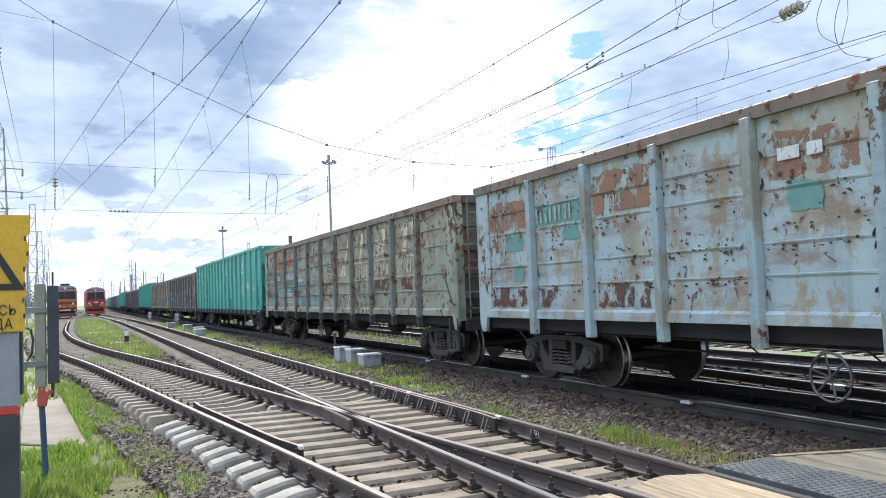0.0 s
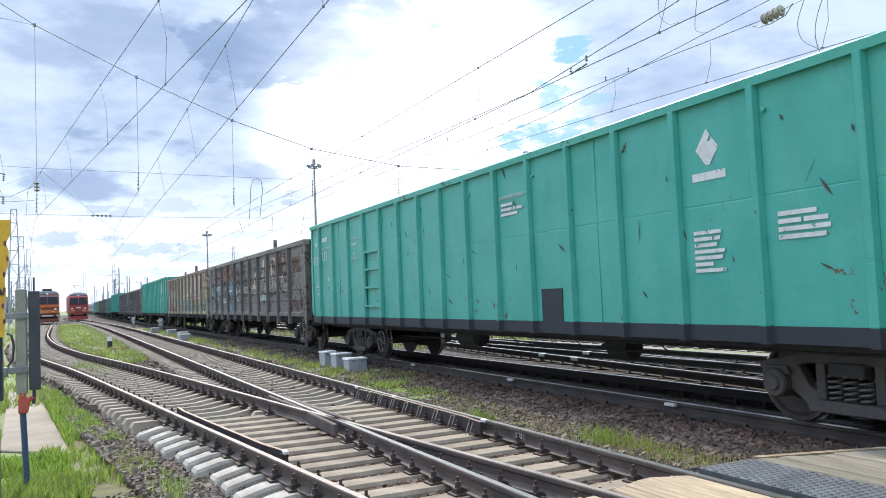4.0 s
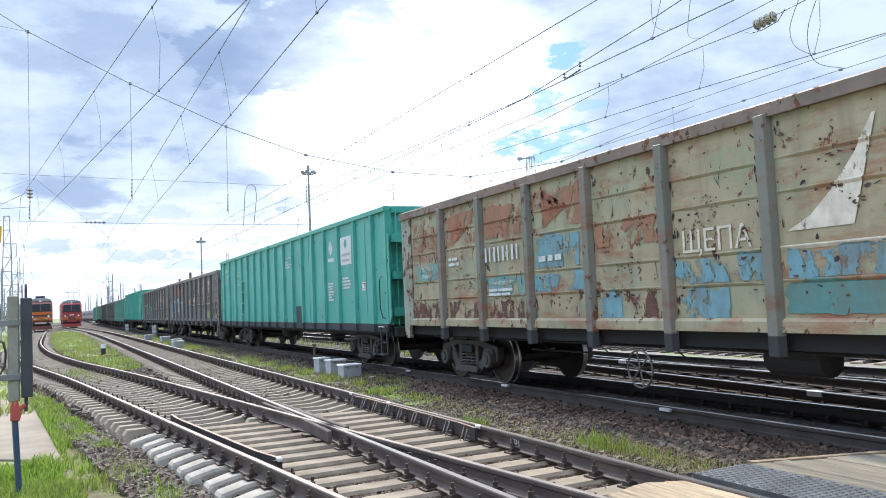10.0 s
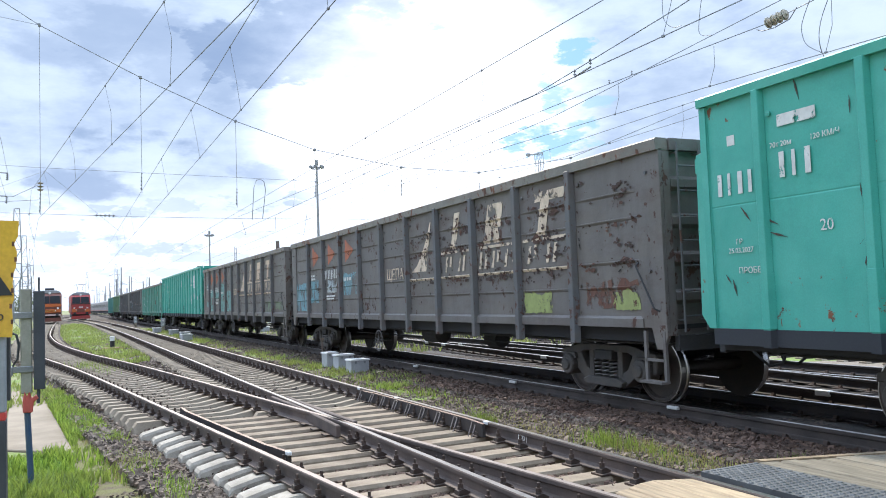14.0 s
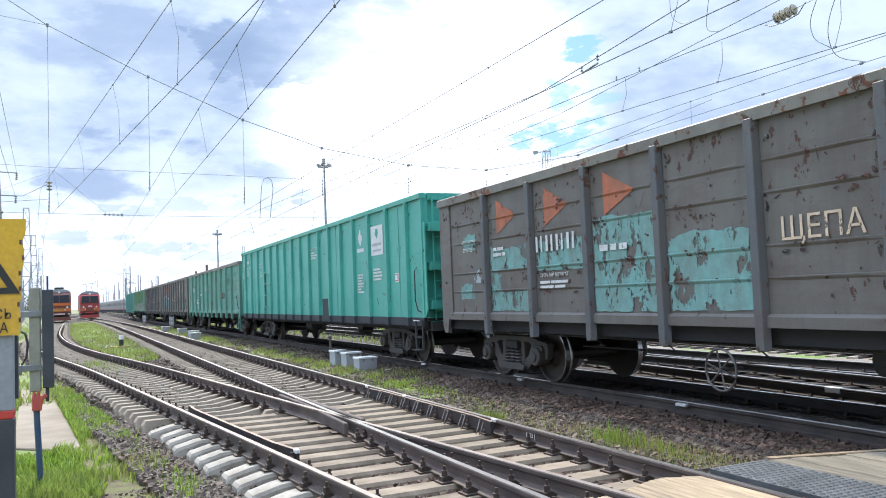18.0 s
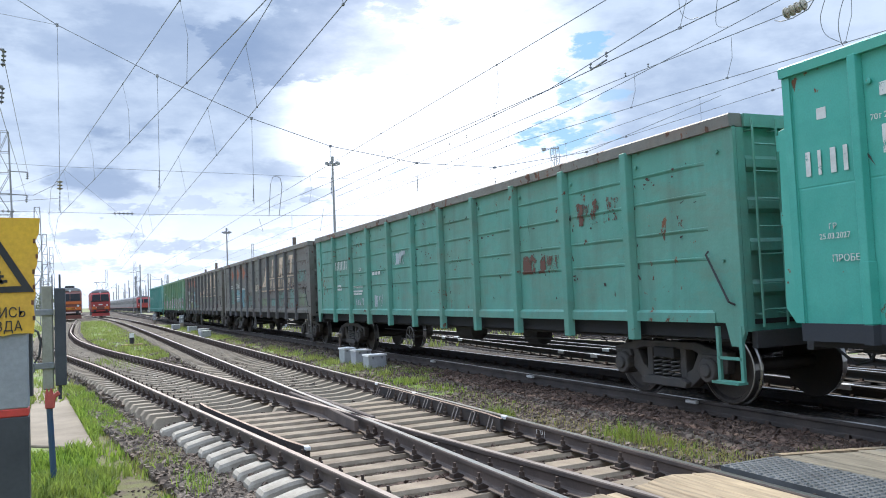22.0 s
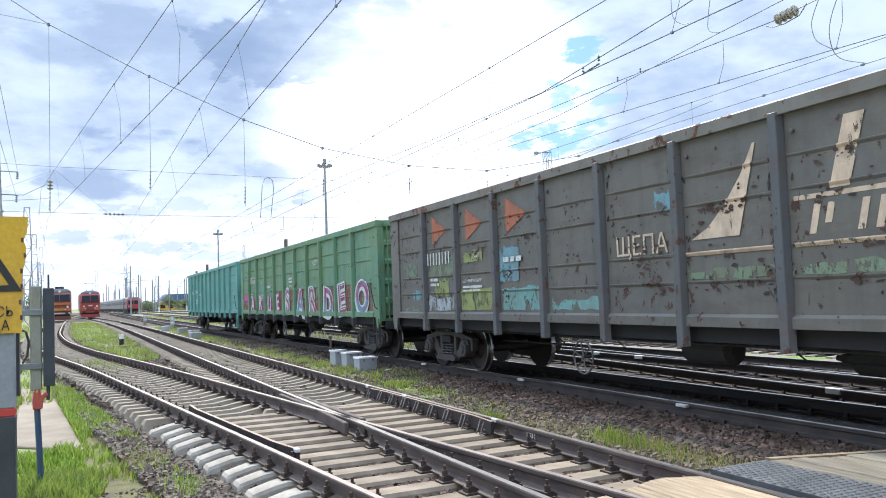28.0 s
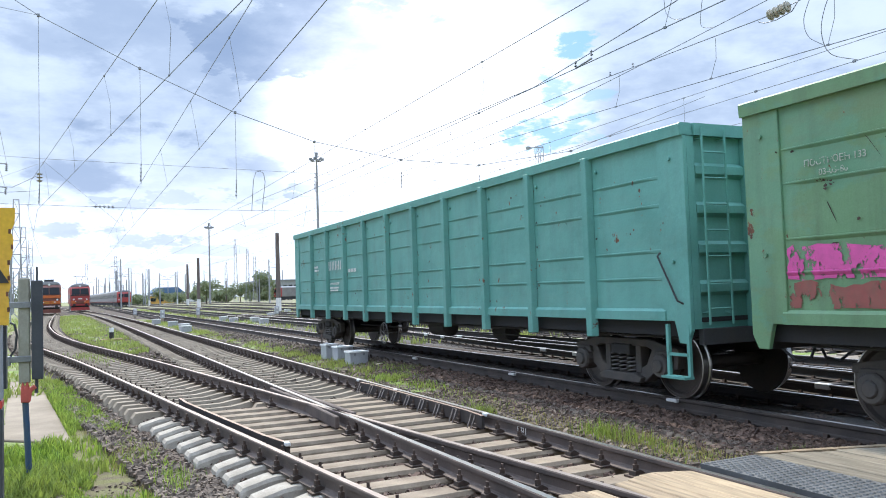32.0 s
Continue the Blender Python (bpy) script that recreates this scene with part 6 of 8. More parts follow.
small_print(wag, STENCIL, 1, 2.46)
for i, dy, wd, z, h, m in ((4, 0.3, 0.8, 2.4, 0.3, PALE), (3, 0.4, 0.6, 1.35, 0.3, PALE), (2, 0.4, 0.7, 1.4, 0.16, PALE), (8, 0.2, 1.2, 1.9, 0.3, RUSTY), (9, 0.3, 1.1, 2.6, 0.35, RUSTY)):
    patch(wag, i, dy, wd, z, h, m)
blotches(wag, range(1, 11), (1.5, 3.3), 16, 10, 0.55)
wag = gondola(centre(11), "dark brown open wagon with cream lettering and green stains", DARK4, SLATEPOST, None, GREYRIM, slim=True)
emblem(wag, OLDCREAM)
small_print(wag, STENCIL)
words(wag, "ЩЕПА", b_[5] - 0.3, 2.1, 0.36, WORNCREAM, 0.03)
for i, dy, wd, z, h, m in ((2, 0.2, 1.0, 1.6, 0.6, SKYBLUE), (3, 0.1, 0.8, 1.35, 0.9, SKYBLUE), (1, 0.15, 1.3, 1.5, 0.75, DULLTEAL), (4, 0.3, 1.0, 1.36, 0.5, DULLTEAL), (8, 0.3, 1.1, 1.4, 0.55, DULLTEAL), (9, 0.6, 0.8, 1.5, 0.55, DULLTEAL), (9, 0.15, 1.4, 1.34, 0.14, DULLTEAL), (10, 0.2, 1.5, 2.28, 0.42, DULLTEAL), (10, 0.3, 1.3, 1.4, 0.45, LIME), (6, 0.2, 1.2, 1.4, 0.35, LIME), (7, 0.4, 0.8, 1.4, 0.3, DULLTEAL)):
    patch(wag, i, dy, wd, z, h, m)
triangles(wag, (1, 2, 3), ORANGE)
blotches(wag, (7, 8, 9, 10), (1.8, 2.7), 50, 11, 0.8)
blotches(wag, range(11), (1.6, 3.3), 50, 31, 0.6)
wag = gondola(centre(12), "dark olive-grey open wagon with cream sail emblem", DARK5, SLATEPOST, None, GREYRIM, slim=True)
emblem(wag, OLDCREAM)
small_print(wag, STENCIL, 1)
words(wag, "ЩЕПА", b_[5] - 0.3, 2.1, 0.38, OLDCREAM, 0.03)
for i, dy, wd, z, h, m in ((0, 0.75, 0.8, 2.1, 0.28, LIME), (0, 1.3, 0.45, 1.55, 0.22, SKYBLUE), (1, 0.13, 1.40, 2.02, 0.45, LIME), (1, 0.5, 0.7, 1.62, 0.36, YGREEN), (1, 0.13, 1.40, 1.32, 0.28, PALE), (2, 0.3, 0.8, 2.28, 0.2, YGREEN), (2, 0.13, 1.40, 1.34, 0.42, YGREEN), (3, 0.13, 0.7, 1.85, 0.62, SKYBLUE), (3, 0.2, 1.3, 1.34, 0.4, TEAL), (4, 0.2, 1.3, 1.35, 0.16, TEAL), (6, 0.1, 1.4, 1.72, 0.12, LIME), (7, 0.1, 1.4, 1.72, 0.12, LIME), (5, 1.2, 0.35, 2.65, 0.25, SKYBLUE), (0, 0.4, 1.5, 1.3, 0.06, LIME), (8, 0.1, 1.4, 1.7, 0.2, LIME)):
    patch(wag, i, dy, wd, z, h, m)
triangles(wag, (1, 2, 3), ORANGE)
blotches(wag, range(11), (1.5, 2.9), 80, 12, 0.75)
wag = gondola(centre(13), "olive green open wagon with large graffiti letters", OLIVE, OLIVE, foot=UNDER, worn=220)
small_print(wag, STENCIL, 1, 2.46)
for i in range(1, 11):
    wd = abs(b_[i] - b_[i + 1]) - 0.3
    patch(wag, i, 0.15, wd, 1.30, 0.50 if i < 4 else 0.72, BRICKRED)
INK2 = surface("graffiti_teal", (0.10, 0.34, 0.40), (0.30, 0.06, 0.14), 0.6, 0, 1.4, 30, mix=(0.45, 0.55), bumps=0.05)
INK, PINK, WHITEINK = surface("graffiti_dark_red", (0.30, 0.055, 0.10), (0.10, 0.26, 0.33), 0.6, 0, 1.4, 30, mix=(0.52, 0.60), bumps=0.05), flaking("graffiti_pink", (0.62, 0.09, 0.32), 0.52, 20.0, 4.0), flaking("graffiti_white", (0.64, 0.67, 0.68), 0.30, 21.0, 4.0)
for ch, bay, size, z in (("A", 1, 0.86, 1.30), ("R", 2, 0.86, 1.30), ("U", 3, 0.86, 1.30), ("E", 4, 0.86, 1.30), ("S", 5, 1.18, 1.22), ("A", 6, 1.18, 1.22), ("R", 7, 1.18, 1.22), ("D", 8, 1.18, 1.22), ("E", 9, 1.18, 1.22), ("O", 10, 1.18, 1.22)):
    tilt = (7, -5, 4, -8, 6)[bay % 5]
    for k, (mm, grow, dx, dz) in enumerate(((PINK, 0.075 * size, 0.02, -0.01), (WHITEINK, 0.015 * size, 0.0, 0.0)) if bay < 5 else ((WHITEINK, 0.085 * size, 0.04, -0.03), (INK if bay % 2 else INK2, 0.022 * size, 0.0, 0.0), (WHITEINK if bay % 2 else PINK, -0.035 * size, -0.05, 0.04))):
        cu = bpy.data.curves.new("graffiti_letter", "FONT")
        cu.body, cu.size, cu.offset, cu.extrude, cu.resolution_u = ch, size, grow, 0.002, 4
        tmp = bpy.data.objects.new("graffiti_letter", cu)
        me = bpy.data.meshes.new_from_object(tmp)
        bpy.data.objects.remove(tmp)
        me.materials.clear()
        me.materials.append(mm)
        o = part("graffiti_letter", me, None, wag)
        o.matrix_basis = pose(SIDE - 0.032 - 0.006 * k, b_[bay] - (0.34 if bay < 5 else 0.24) + dx, z + dz, 90, 0, -90) @ pose(0, 0, 0, 0, 0, tilt)
        o.scale = (1.15, 1.0, 1.0)
words(wag, "ЩЕПА", b_[7] - 0.7, 2.78, 0.22, STENCIL, 0.03)
words(wag, "ПОСТРОЕН 133", b_[0] - 0.80, 2.80, 0.10, FAINT)
words(wag, "03-05-86", b_[0] - 0.98, 2.69, 0.095, FAINT)
words(wag, "ПРОБЕГ", b_[5] - 0.75, 2.14, 0.10, STENCIL, 0.03)
bars(wag, b_[5] - 0.75, 2.42, ((0.22, 0.2), (0.5,)), STENCIL, 0.07, 0.03)
patch(wag, 0, 0.52, 1.38, 1.62, 0.34, PINK)
patch(wag, 0, 0.52, 1.38, 1.32, 0.26, BRICKRED)
blotches(wag, range(11), (1.7, 3.3), 34, 13, 0.5)
wag = gondola(centre(14), "clean mint green open wagon at the train's tail", MINT, MINT, worn=45)
small_print(wag, STENCIL)


# ---- the level crossing deck ----
PLANK = surface("deck_plank_wood", (0.50, 0.375, 0.23), (0.35, 0.26, 0.165), 0.85, 0, 2.0, 26, bumps=0.6, island=0.3, stretch=(1, 0.08, 1), grain=0.6)
GREYPLANK = surface("deck_plank_grey_wood", (0.36, 0.31, 0.225), (0.24, 0.205, 0.15), 0.9, 0, 2.0, 26, bumps=0.7, island=0.3, stretch=(1, 0.08, 1), grain=0.6)
RUBBER = surface("rubber_mat", (0.085, 0.086, 0.084), (0.135, 0.136, 0.132), 0.6, 0, 3, 60, bumps=0.2)
deck = thing("crossing_deck", "worn timber level crossing deck between and beside the rails", "crossing deck")


def planks(x0, x1, n, y_at, mat, top=-0.012):
    rng = random.Random(int(x0 * 100))
    for i in range(n):
        a, b = x0 + (x1 - x0) * i / n, x0 + (x1 - x0) * (i + 1) / n
        ya, yb = y_at(a), y_at(b)
        bm = bmesh.new()
        z = top + rng.uniform(-0.006, 0.004)
        prism(bm, [(a + 0.005, -9), (b - 0.005, -9), (b - 0.005, yb + rng.uniform(-0.02, 0.02)), (a + 0.005, ya + rng.uniform(-0.02, 0.02))], z - 0.15, z, "z")
        part("plank", bm, mat, deck, "", 0.008)


planks(4.02, 4.86, 5, lambda x: 5.60 - 0.35 * abs(x - 4.5), PLANK, 0.012)
planks(3.47, 3.84, 3, lambda x: 5.42, PLANK, 0.0)
planks(1.9, 3.26, 8, lambda x: 5.15, PLANK, 0.0)
planks(5.82, 7.62, 10, lambda x: 5.62 - 0.32 * (x - 5.82), GREYPLANK, 0.01)
bm = bmesh.new()
prism(bm, [(5.84, 5.62), (7.62, 5.05), (7.62, 5.12), (5.84, 5.70)], -0.12, 0.018, "z")
part("deck_edge", bm, PLANK, deck)
mat_ = thing("rubber_mat", "grey studded rubber mat along the rail", "mat")
bm = bmesh.new()
prism(bm, [(5.10, -9), (5.80, -9), (5.80, 5.66), (5.14, 5.66)], -0.10, 0.004, "z")
part("base", bm, RUBBER, mat_)
vs, fs = [], []
for j in range(70):
    for i in range(9):
        cx, cy = 5.16 + 0.074 * i + (0.037 if j % 2 else 0), 5.60 - 0.064 * j
        if cx > 5.78:
            continue
        o = len(vs)
        for k in range(6):
            vs.append((cx + 0.033 * math.cos(k * math.pi / 3), cy + 0.029 * math.sin(k * math.pi / 3), 0.003))
        for k in range(6):
            vs.append((cx + 0.022 * math.cos(k * math.pi / 3), cy + 0.019 * math.sin(k * math.pi / 3), 0.016))
        fs += [(o + k, o + (k + 1) % 6, o + 6 + (k + 1) % 6, o + 6 + k) for k in range(6)] + [tuple(range(o + 6, o + 12))]
tagged(part("studs", quick("studs", vs, fs, RUBBER), None, mat_), kind="stuff")

# ---- warning sign and the posts behind it ----
YELLOW = surface("sign_yellow_enamel", (0.72, 0.44, 0.03), (0.66, 0.38, 0.05), 0.4, 0, 2.0, 40, bumps=0.05)
BLACKP = surface("sign_black_paint", (0.022, 0.022, 0.024), (0.04, 0.04, 0.042), 0.5, 0, 3, 40, bumps=0.05)
POSTGREY = surface("post_grey_paint", (0.30, 0.315, 0.34), (0.25, 0.26, 0.28), 0.6, 0, 1.5, 40, bumps=0.2)
POSTDARK = surface("post_dark_paint", (0.055, 0.06, 0.07), (0.038, 0.042, 0.05), 0.6, 0, 2, 40, bumps=0.15)
CREAM = surface("cream_grey_paint", (0.33, 0.32, 0.26), (0.26, 0.25, 0.20), 0.65, 0, 4, 50, bumps=0.15)
BLUEROD = surface("blue_rod_paint", (0.03, 0.07, 0.14), (0.05, 0.08, 0.12), 0.5, 0, 4, 50, bumps=0.1)
sign = thing("warning_sign", "yellow train warning sign with chipped edges on a banded grey post", "sign")
bm = bmesh.new()
rng = random.Random(3)
edge = [(-0.80, 1.515), (-0.36, 1.505)]
z = 1.51
pts = [(-0.285, 2.22), (-0.82, 2.23)]
right = [(-0.325 + 0.0, 1.51)]
for i in range(1, 15):
    zz = 1.51 + 0.71 * i / 15
    chip = rng.uniform(0.0, 0.022) if i in (3, 4, 6, 7, 8, 9, 10, 12) else 0.0
    right.append((-0.325 + 0.04 * i / 15 - chip, zz))
bottom = [(-0.82 + 0.055 * k, 1.515 - (rng.uniform(0, 0.012) if k % 3 == 0 else 0)) for k in range(9)]
prism(bm, bottom + right + pts, 5.494, 5.5, "y")
part("sign_plate", bm, YELLOW, sign, "yellow enamel plate, rusted at the rim")
bm = bmesh.new()
for i, (xa, za) in enumerate(right[2:13:2]):
    box(bm, xa - 0.012, xa + 0.002, 5.4915, 5.4935, za - 0.014, za + 0.014)
part("rust_chipping", bm, surface("sign_rust", RUST, RUST2, 0.9, 0, 20, 60, bumps=0.3), sign)
TX, TZ = -0.555, 1.765
bm = bmesh.new()
o = [(TX - 0.235, TZ), (TX + 0.235, TZ), (TX, TZ + 0.405)]
q = [(TX - 0.165, TZ + 0.038), (TX + 0.165, TZ + 0.038), (TX, TZ + 0.325)]
for i in range(3):
    prism(bm, [o[i], o[(i + 1) % 3], q[(i + 1) % 3], q[i]], 5.488, 5.493, "y")
part("triangle_border", bm, BLACKP, sign)
bm = bmesh.new()
prism(bm, [(TX - 0.045, TZ + 0.15), (TX + 0.045, TZ + 0.15), (TX + 0.05, TZ + 0.24), (TX + 0.03, TZ + 0.265), (TX - 0.03, TZ + 0.265), (TX - 0.05, TZ + 0.24)], 5.489, 5.493, "y")
part("train_pictogram", bm, BLACKP, sign)
bm = bmesh.new()
for x in (-0.028, 0.028):
    box(bm, TX + x - 0.016, TX + x + 0.016, 5.486, 5.4885, TZ + 0.205, TZ + 0.235)
    box(bm, TX + x - 0.010, TX + x + 0.010, 5.486, 5.4885, TZ + 0.162, TZ + 0.178)
part("pictogram_windows", bm, YELLOW, sign)
bm = bmesh.new()
for zz, ww in ((0.125, 0.055), (0.10, 0.07), (0.07, 0.09)):
    box(bm, TX - ww, TX + ww, 5.489, 5.493, TZ + zz - 0.008, TZ + zz + 0.008)
for s in (-1, 1):
    prism(bm, [(TX + s * 0.02, TZ + 0.14), (TX + s * 0.036, TZ + 0.14), (TX + s * 0.07, TZ + 0.055), (TX + s * 0.05, TZ + 0.055)], 5.489, 5.4935, "y")
part("track_pictogram", bm, BLACKP, sign)
for text, x, z in (("БЕРЕГИСЬ", -0.735, 1.615), ("ПОЕЗДА", -0.685, 1.532)):
    lettering("lettering", text, 0.086, BLACKP, sign, pose(x, 5.490, z, 90), 1.05).scale = (0.80, 1, 1)
for name, z0, z1, m in (("post", 1.062, 2.1, POSTGREY), ("red_band", 1.012, 1.062, REDPAINT), ("dark_foot", -0.5, 1.012, POSTDARK)):
    bm = bmesh.new()
    box(bm, -0.535, -0.362, 5.51, 5.66, z0, z1)
    part(name, bm, m, sign, "", 0.006)
bm = bmesh.new()
box(bm, -0.72, -0.55, 5.515, 5.60, -0.5, 2.1)
part("side_post", bm, CREAM, sign, "", 0.006)
bm = bmesh.new()
box(bm, -0.365, -0.345, 5.62, 5.72, 1.12, 2.0)
part("channel", bm, POSTDARK, sign)

gate = thing("gate_post", "cream and dark post with a bracketed cable and blue rod", "post")
bm = bmesh.new()
box(bm, -0.52, -0.40, 10.45, 10.57, 0.72, 1.93)
part("cream_box", bm, CREAM, gate, "", 0.012)
bm = bmesh.new()
box(bm, -0.385, -0.265, 10.42, 10.52, 0.76, 1.90)
part("dark_plate", bm, POSTDARK, gate, "", 0.008)
bm = bmesh.new()
tube(bm, [(-0.325, 10.47, 1.9), (-0.325, 10.47, 2.06)], 0.012, 6)
tube(bm, [(-0.335, 10.47, 0.78), (-0.34, 10.47, 0.60)], 0.02, 6)
part("rod_end", bm, POSTDARK, gate)
for zz in (1.62, 1.0):
    bm = bmesh.new()
    box(bm, -0.66, -0.39, 10.43, 10.45, zz - 0.035, zz + 0.035)
    part("bracket", bm, GALV, gate, "", 0.004)
bm = bmesh.new()
box(bm, -0.70, -0.60, 10.42, 10.52, 0.93, 1.04)
part("junction_box", bm, GALV, gate, "", 0.008)
bm = bmesh.new()
tube(bm, [(-0.60, 10.45, 1.42), (-0.56, 10.44, 1.40), (-0.535, 10.44, 1.28), (-0.55, 10.44, 1.12), (-0.60, 10.45, 1.04)], 0.014, 7)
part("cable", bm, BLACKP, gate)
RED2 = surface("red_clamp_paint", (0.55, 0.10, 0.08), (0.42, 0.08, 0.06), 0.6, 0, 6, 50, bumps=0.2)
bm = bmesh.new()
prism(bm, [(-0.50, 0.50), (-0.40, 0.50), (-0.385, 0.62), (-0.33, 0.66), (-0.36, 0.70), (-0.41, 0.66), (-0.43, 0.75), (-0.46, 0.68), (-0.48, 0.75), (-0.50, 0.66)], 10.44, 10.54, "y")
part("red_clamp", bm, RED2, gate, "red painted clamp", 0.012)
bm = bmesh.new()
tube(bm, [(-0.455, 10.49, 0.52), (-0.42, 10.49, -0.30)], 0.034, 10)
part("blue_rod", bm, BLUEROD, gate, "dark blue steel rod")

bm = bmesh.new()
prism(bm, [(-1.40, 24.2), (-0.70, 23.6), (0.05, 13.1), (-0.95, 14.1)], -0.60, -0.425, "z")
tagged(part("concrete_slab", bm, SLAB, None, "", 0.015), "pale concrete slab laid in the grass", "slab")

# ---- trackside cabinets and markers ----
def cabinet(x, y, sx, sy, h, turn, lid=True):
    c = thing("relay_box", "light grey metal trackside relay box with a lid", "relay box", pose(x, y, -0.27, 0, 0, turn), "relay boxes by the track")
    bm = bmesh.new()
    box(bm, -sx / 2, sx / 2, -sy / 2, sy / 2, 0.02, h)
    part("body", bm, GREYPAINT, c, "", 0.012)
    bm = bmesh.new()
    prism(bm, [(-sx / 2 - 0.02, h), (sx / 2 + 0.02, h), (sx / 2 + 0.01, h + 0.04), (-sx / 2 - 0.01, h + 0.04)], -sy / 2 - 0.02, sy / 2 + 0.02, "y")
    part("lid", bm, WHITE, c)
    bm = bmesh.new()
    for s in (-1, 1):
        box(bm, s * sx * 0.25 - 0.02, s * sx * 0.25 + 0.02, -sy / 2 - 0.025, -sy / 2, h - 0.07, h - 0.01)
    part("hasp", bm, GALV, c)
    bm = bmesh.new()
    box(bm, -sx / 2 + 0.04, sx / 2 - 0.04, -sy / 2 + 0.04, sy / 2 - 0.04, -0.15, 0.03)
    part("foot", bm, CONCRETE, c)
    return c


cabinet(6.78, 22.4, 0.34, 0.40, 0.42, 6)
cabinet(6.90, 21.5, 0.46, 0.40, 0.40, 4)
cabinet(6.86, 20.2, 0.50, 0.42, 0.34, 2)
for x, y in ((6.0, 64.0), (6.35, 56.5), (6.3, 50.3), (11.0, 64.3), (10.8, 59.0), (11.8, 53.6), (12.0, 57.5), (5.9, 46.5), (16.0, 70), (21, 84)):
    cabinet(x, y, 0.55, 0.42, 0.34, 8)
bm = bmesh.new()
box(bm, 7.0, 7.22, 18.95, 19.2, -0.3, -0.16)
tagged(part("cover_stone", bm, CONCRETE, None, "", 0.03), "small pale stone beside the relay boxes", "stone")


def stake(x, y, h, label):
    s = thing("trackside_stake", label, "stake", pose(x, y, -0.27))
    bm = bmesh.new()
    tube(bm, [(0, 0, -0.05), (0, 0, h)], 0.03, 7)
    part("rod", bm, RAILRUST, s)
    bm = bmesh.new()
    box(bm, -0.05, 0.05, -0.04, 0.04, h - 0.02, h + 0.05)
    part("cap", bm, STONE, s)


stake(6.66, 22.7, 0.80, "rusty steel stake beside the relay boxes")
PLATERED = surface("faded_red_plate", (0.30, 0.145, 0.105), (0.22, 0.12, 0.09), 0.8, 0, 4, 40, bumps=0.2)
m_ = thing("limit_marker", "low black and white marker post on a red plate", "marker", pose(1.84, 41.0, -0.27))
bm = bmesh.new()
box(bm, -0.48, 0.48, -0.28, 0.28, 0.02, 0.10)
part("base_plate", bm, PLATERED, m_)
for z0, z1, m in ((0.12, 0.42, BLACKP), (0.42, 0.62, WHITE)):
    bm = bmesh.new()
    tube(bm, [(0, 0, z0), (0, 0, z1)], 0.11, 10)
    part("post_ring", bm, m, m_)


def dwarf_signal(x, y):
    d = thing("dwarf_signal", "low white and grey shunting signal", "signal", pose(x, y, -0.27), "shunting signals")
    bm = bmesh.new()
    box(bm, -0.12, 0.12, -0.12, 0.12, 0, 0.35)
    part("foot", bm, CONCRETE, d)
    bm = bmesh.new()
    box(bm, -0.17, 0.17, -0.12, 0.12, 0.35, 1.0)
    part("head", bm, GREYPAINT, d, "", 0.03)
    for z in (0.52, 0.82):
        bm = bmesh.new()
        lathe(bm, [(-0.16, 0.06), (-0.12, 0.08)], 12, "y", (0, 0, z))
        part("lens", bm, WHITE, d)


for x, y in ((6.85, 68), (10.6, 75), (15.6, 66), (6.2, 88)):
    dwarf_signal(x, y)

# ---- locomotives and passenger train standing in the yard ----
LOCORED = surface("loco_red_paint", (0.42, 0.06, 0.05), (0.33, 0.055, 0.05), 0.45, 0, 1.0, 30, bumps=0.1)
LOCOORANGE = surface("loco_orange_red_paint", (0.50, 0.085, 0.035), (0.38, 0.06, 0.035), 0.45, 0, 1.0, 30, bumps=0.1)
LOCOGREY = surface("loco_grey_paint", (0.30, 0.31, 0.32), (0.22, 0.23, 0.24), 0.5, 0, 1.0, 30, bumps=0.1)
LOCOYELLOW = surface("loco_yellow_paint", (0.75, 0.42, 0.08), (0.65, 0.36, 0.08), 0.5, 0, 1.0, 30, bumps=0.1)
SILVER = surface("coach_silver_paint", (0.25, 0.235, 0.225), (0.20, 0.185, 0.175), 0.5, 0.0, 1.0, 30, bumps=0.05)
PANE = surface("dark_glazing", (0.012, 0.014, 0.018), (0.02, 0.022, 0.026), 0.35, 0, 1.0, 30, bumps=0)
PANE.node_tree.nodes["Principled BSDF"].inputs["Specular IOR Level"].default_value = 0.25
LENSW = surface("lamp_lens", (0.85, 0.85, 0.82), (0.8, 0.8, 0.78), 0.2, 0, 3, 30, bumps=0)


def lens(parent, x, y, z, r=0.13):
    bm = bmesh.new()
    lathe(bm, [(-0.05, r * 0.8), (0.02, r)], 12, "y", (x, y, z))
    part("headlight", bm, LENSW, parent)


PINKWHITE = surface("faded_white_stripe", (0.62, 0.5, 0.46), (0.5, 0.36, 0.33), 0.6, 0, 2, 30, bumps=0.05)
LOCODARK = surface("loco_dark_red_paint", (0.20, 0.065, 0.042), (0.14, 0.05, 0.036), 0.5, 0, 1.0, 30, bumps=0.1)
LOCOBRIGHT = surface("loco_orange_band", (0.62, 0.15, 0.035), (0.5, 0.12, 0.03), 0.5, 0, 1.0, 30, bumps=0.05)


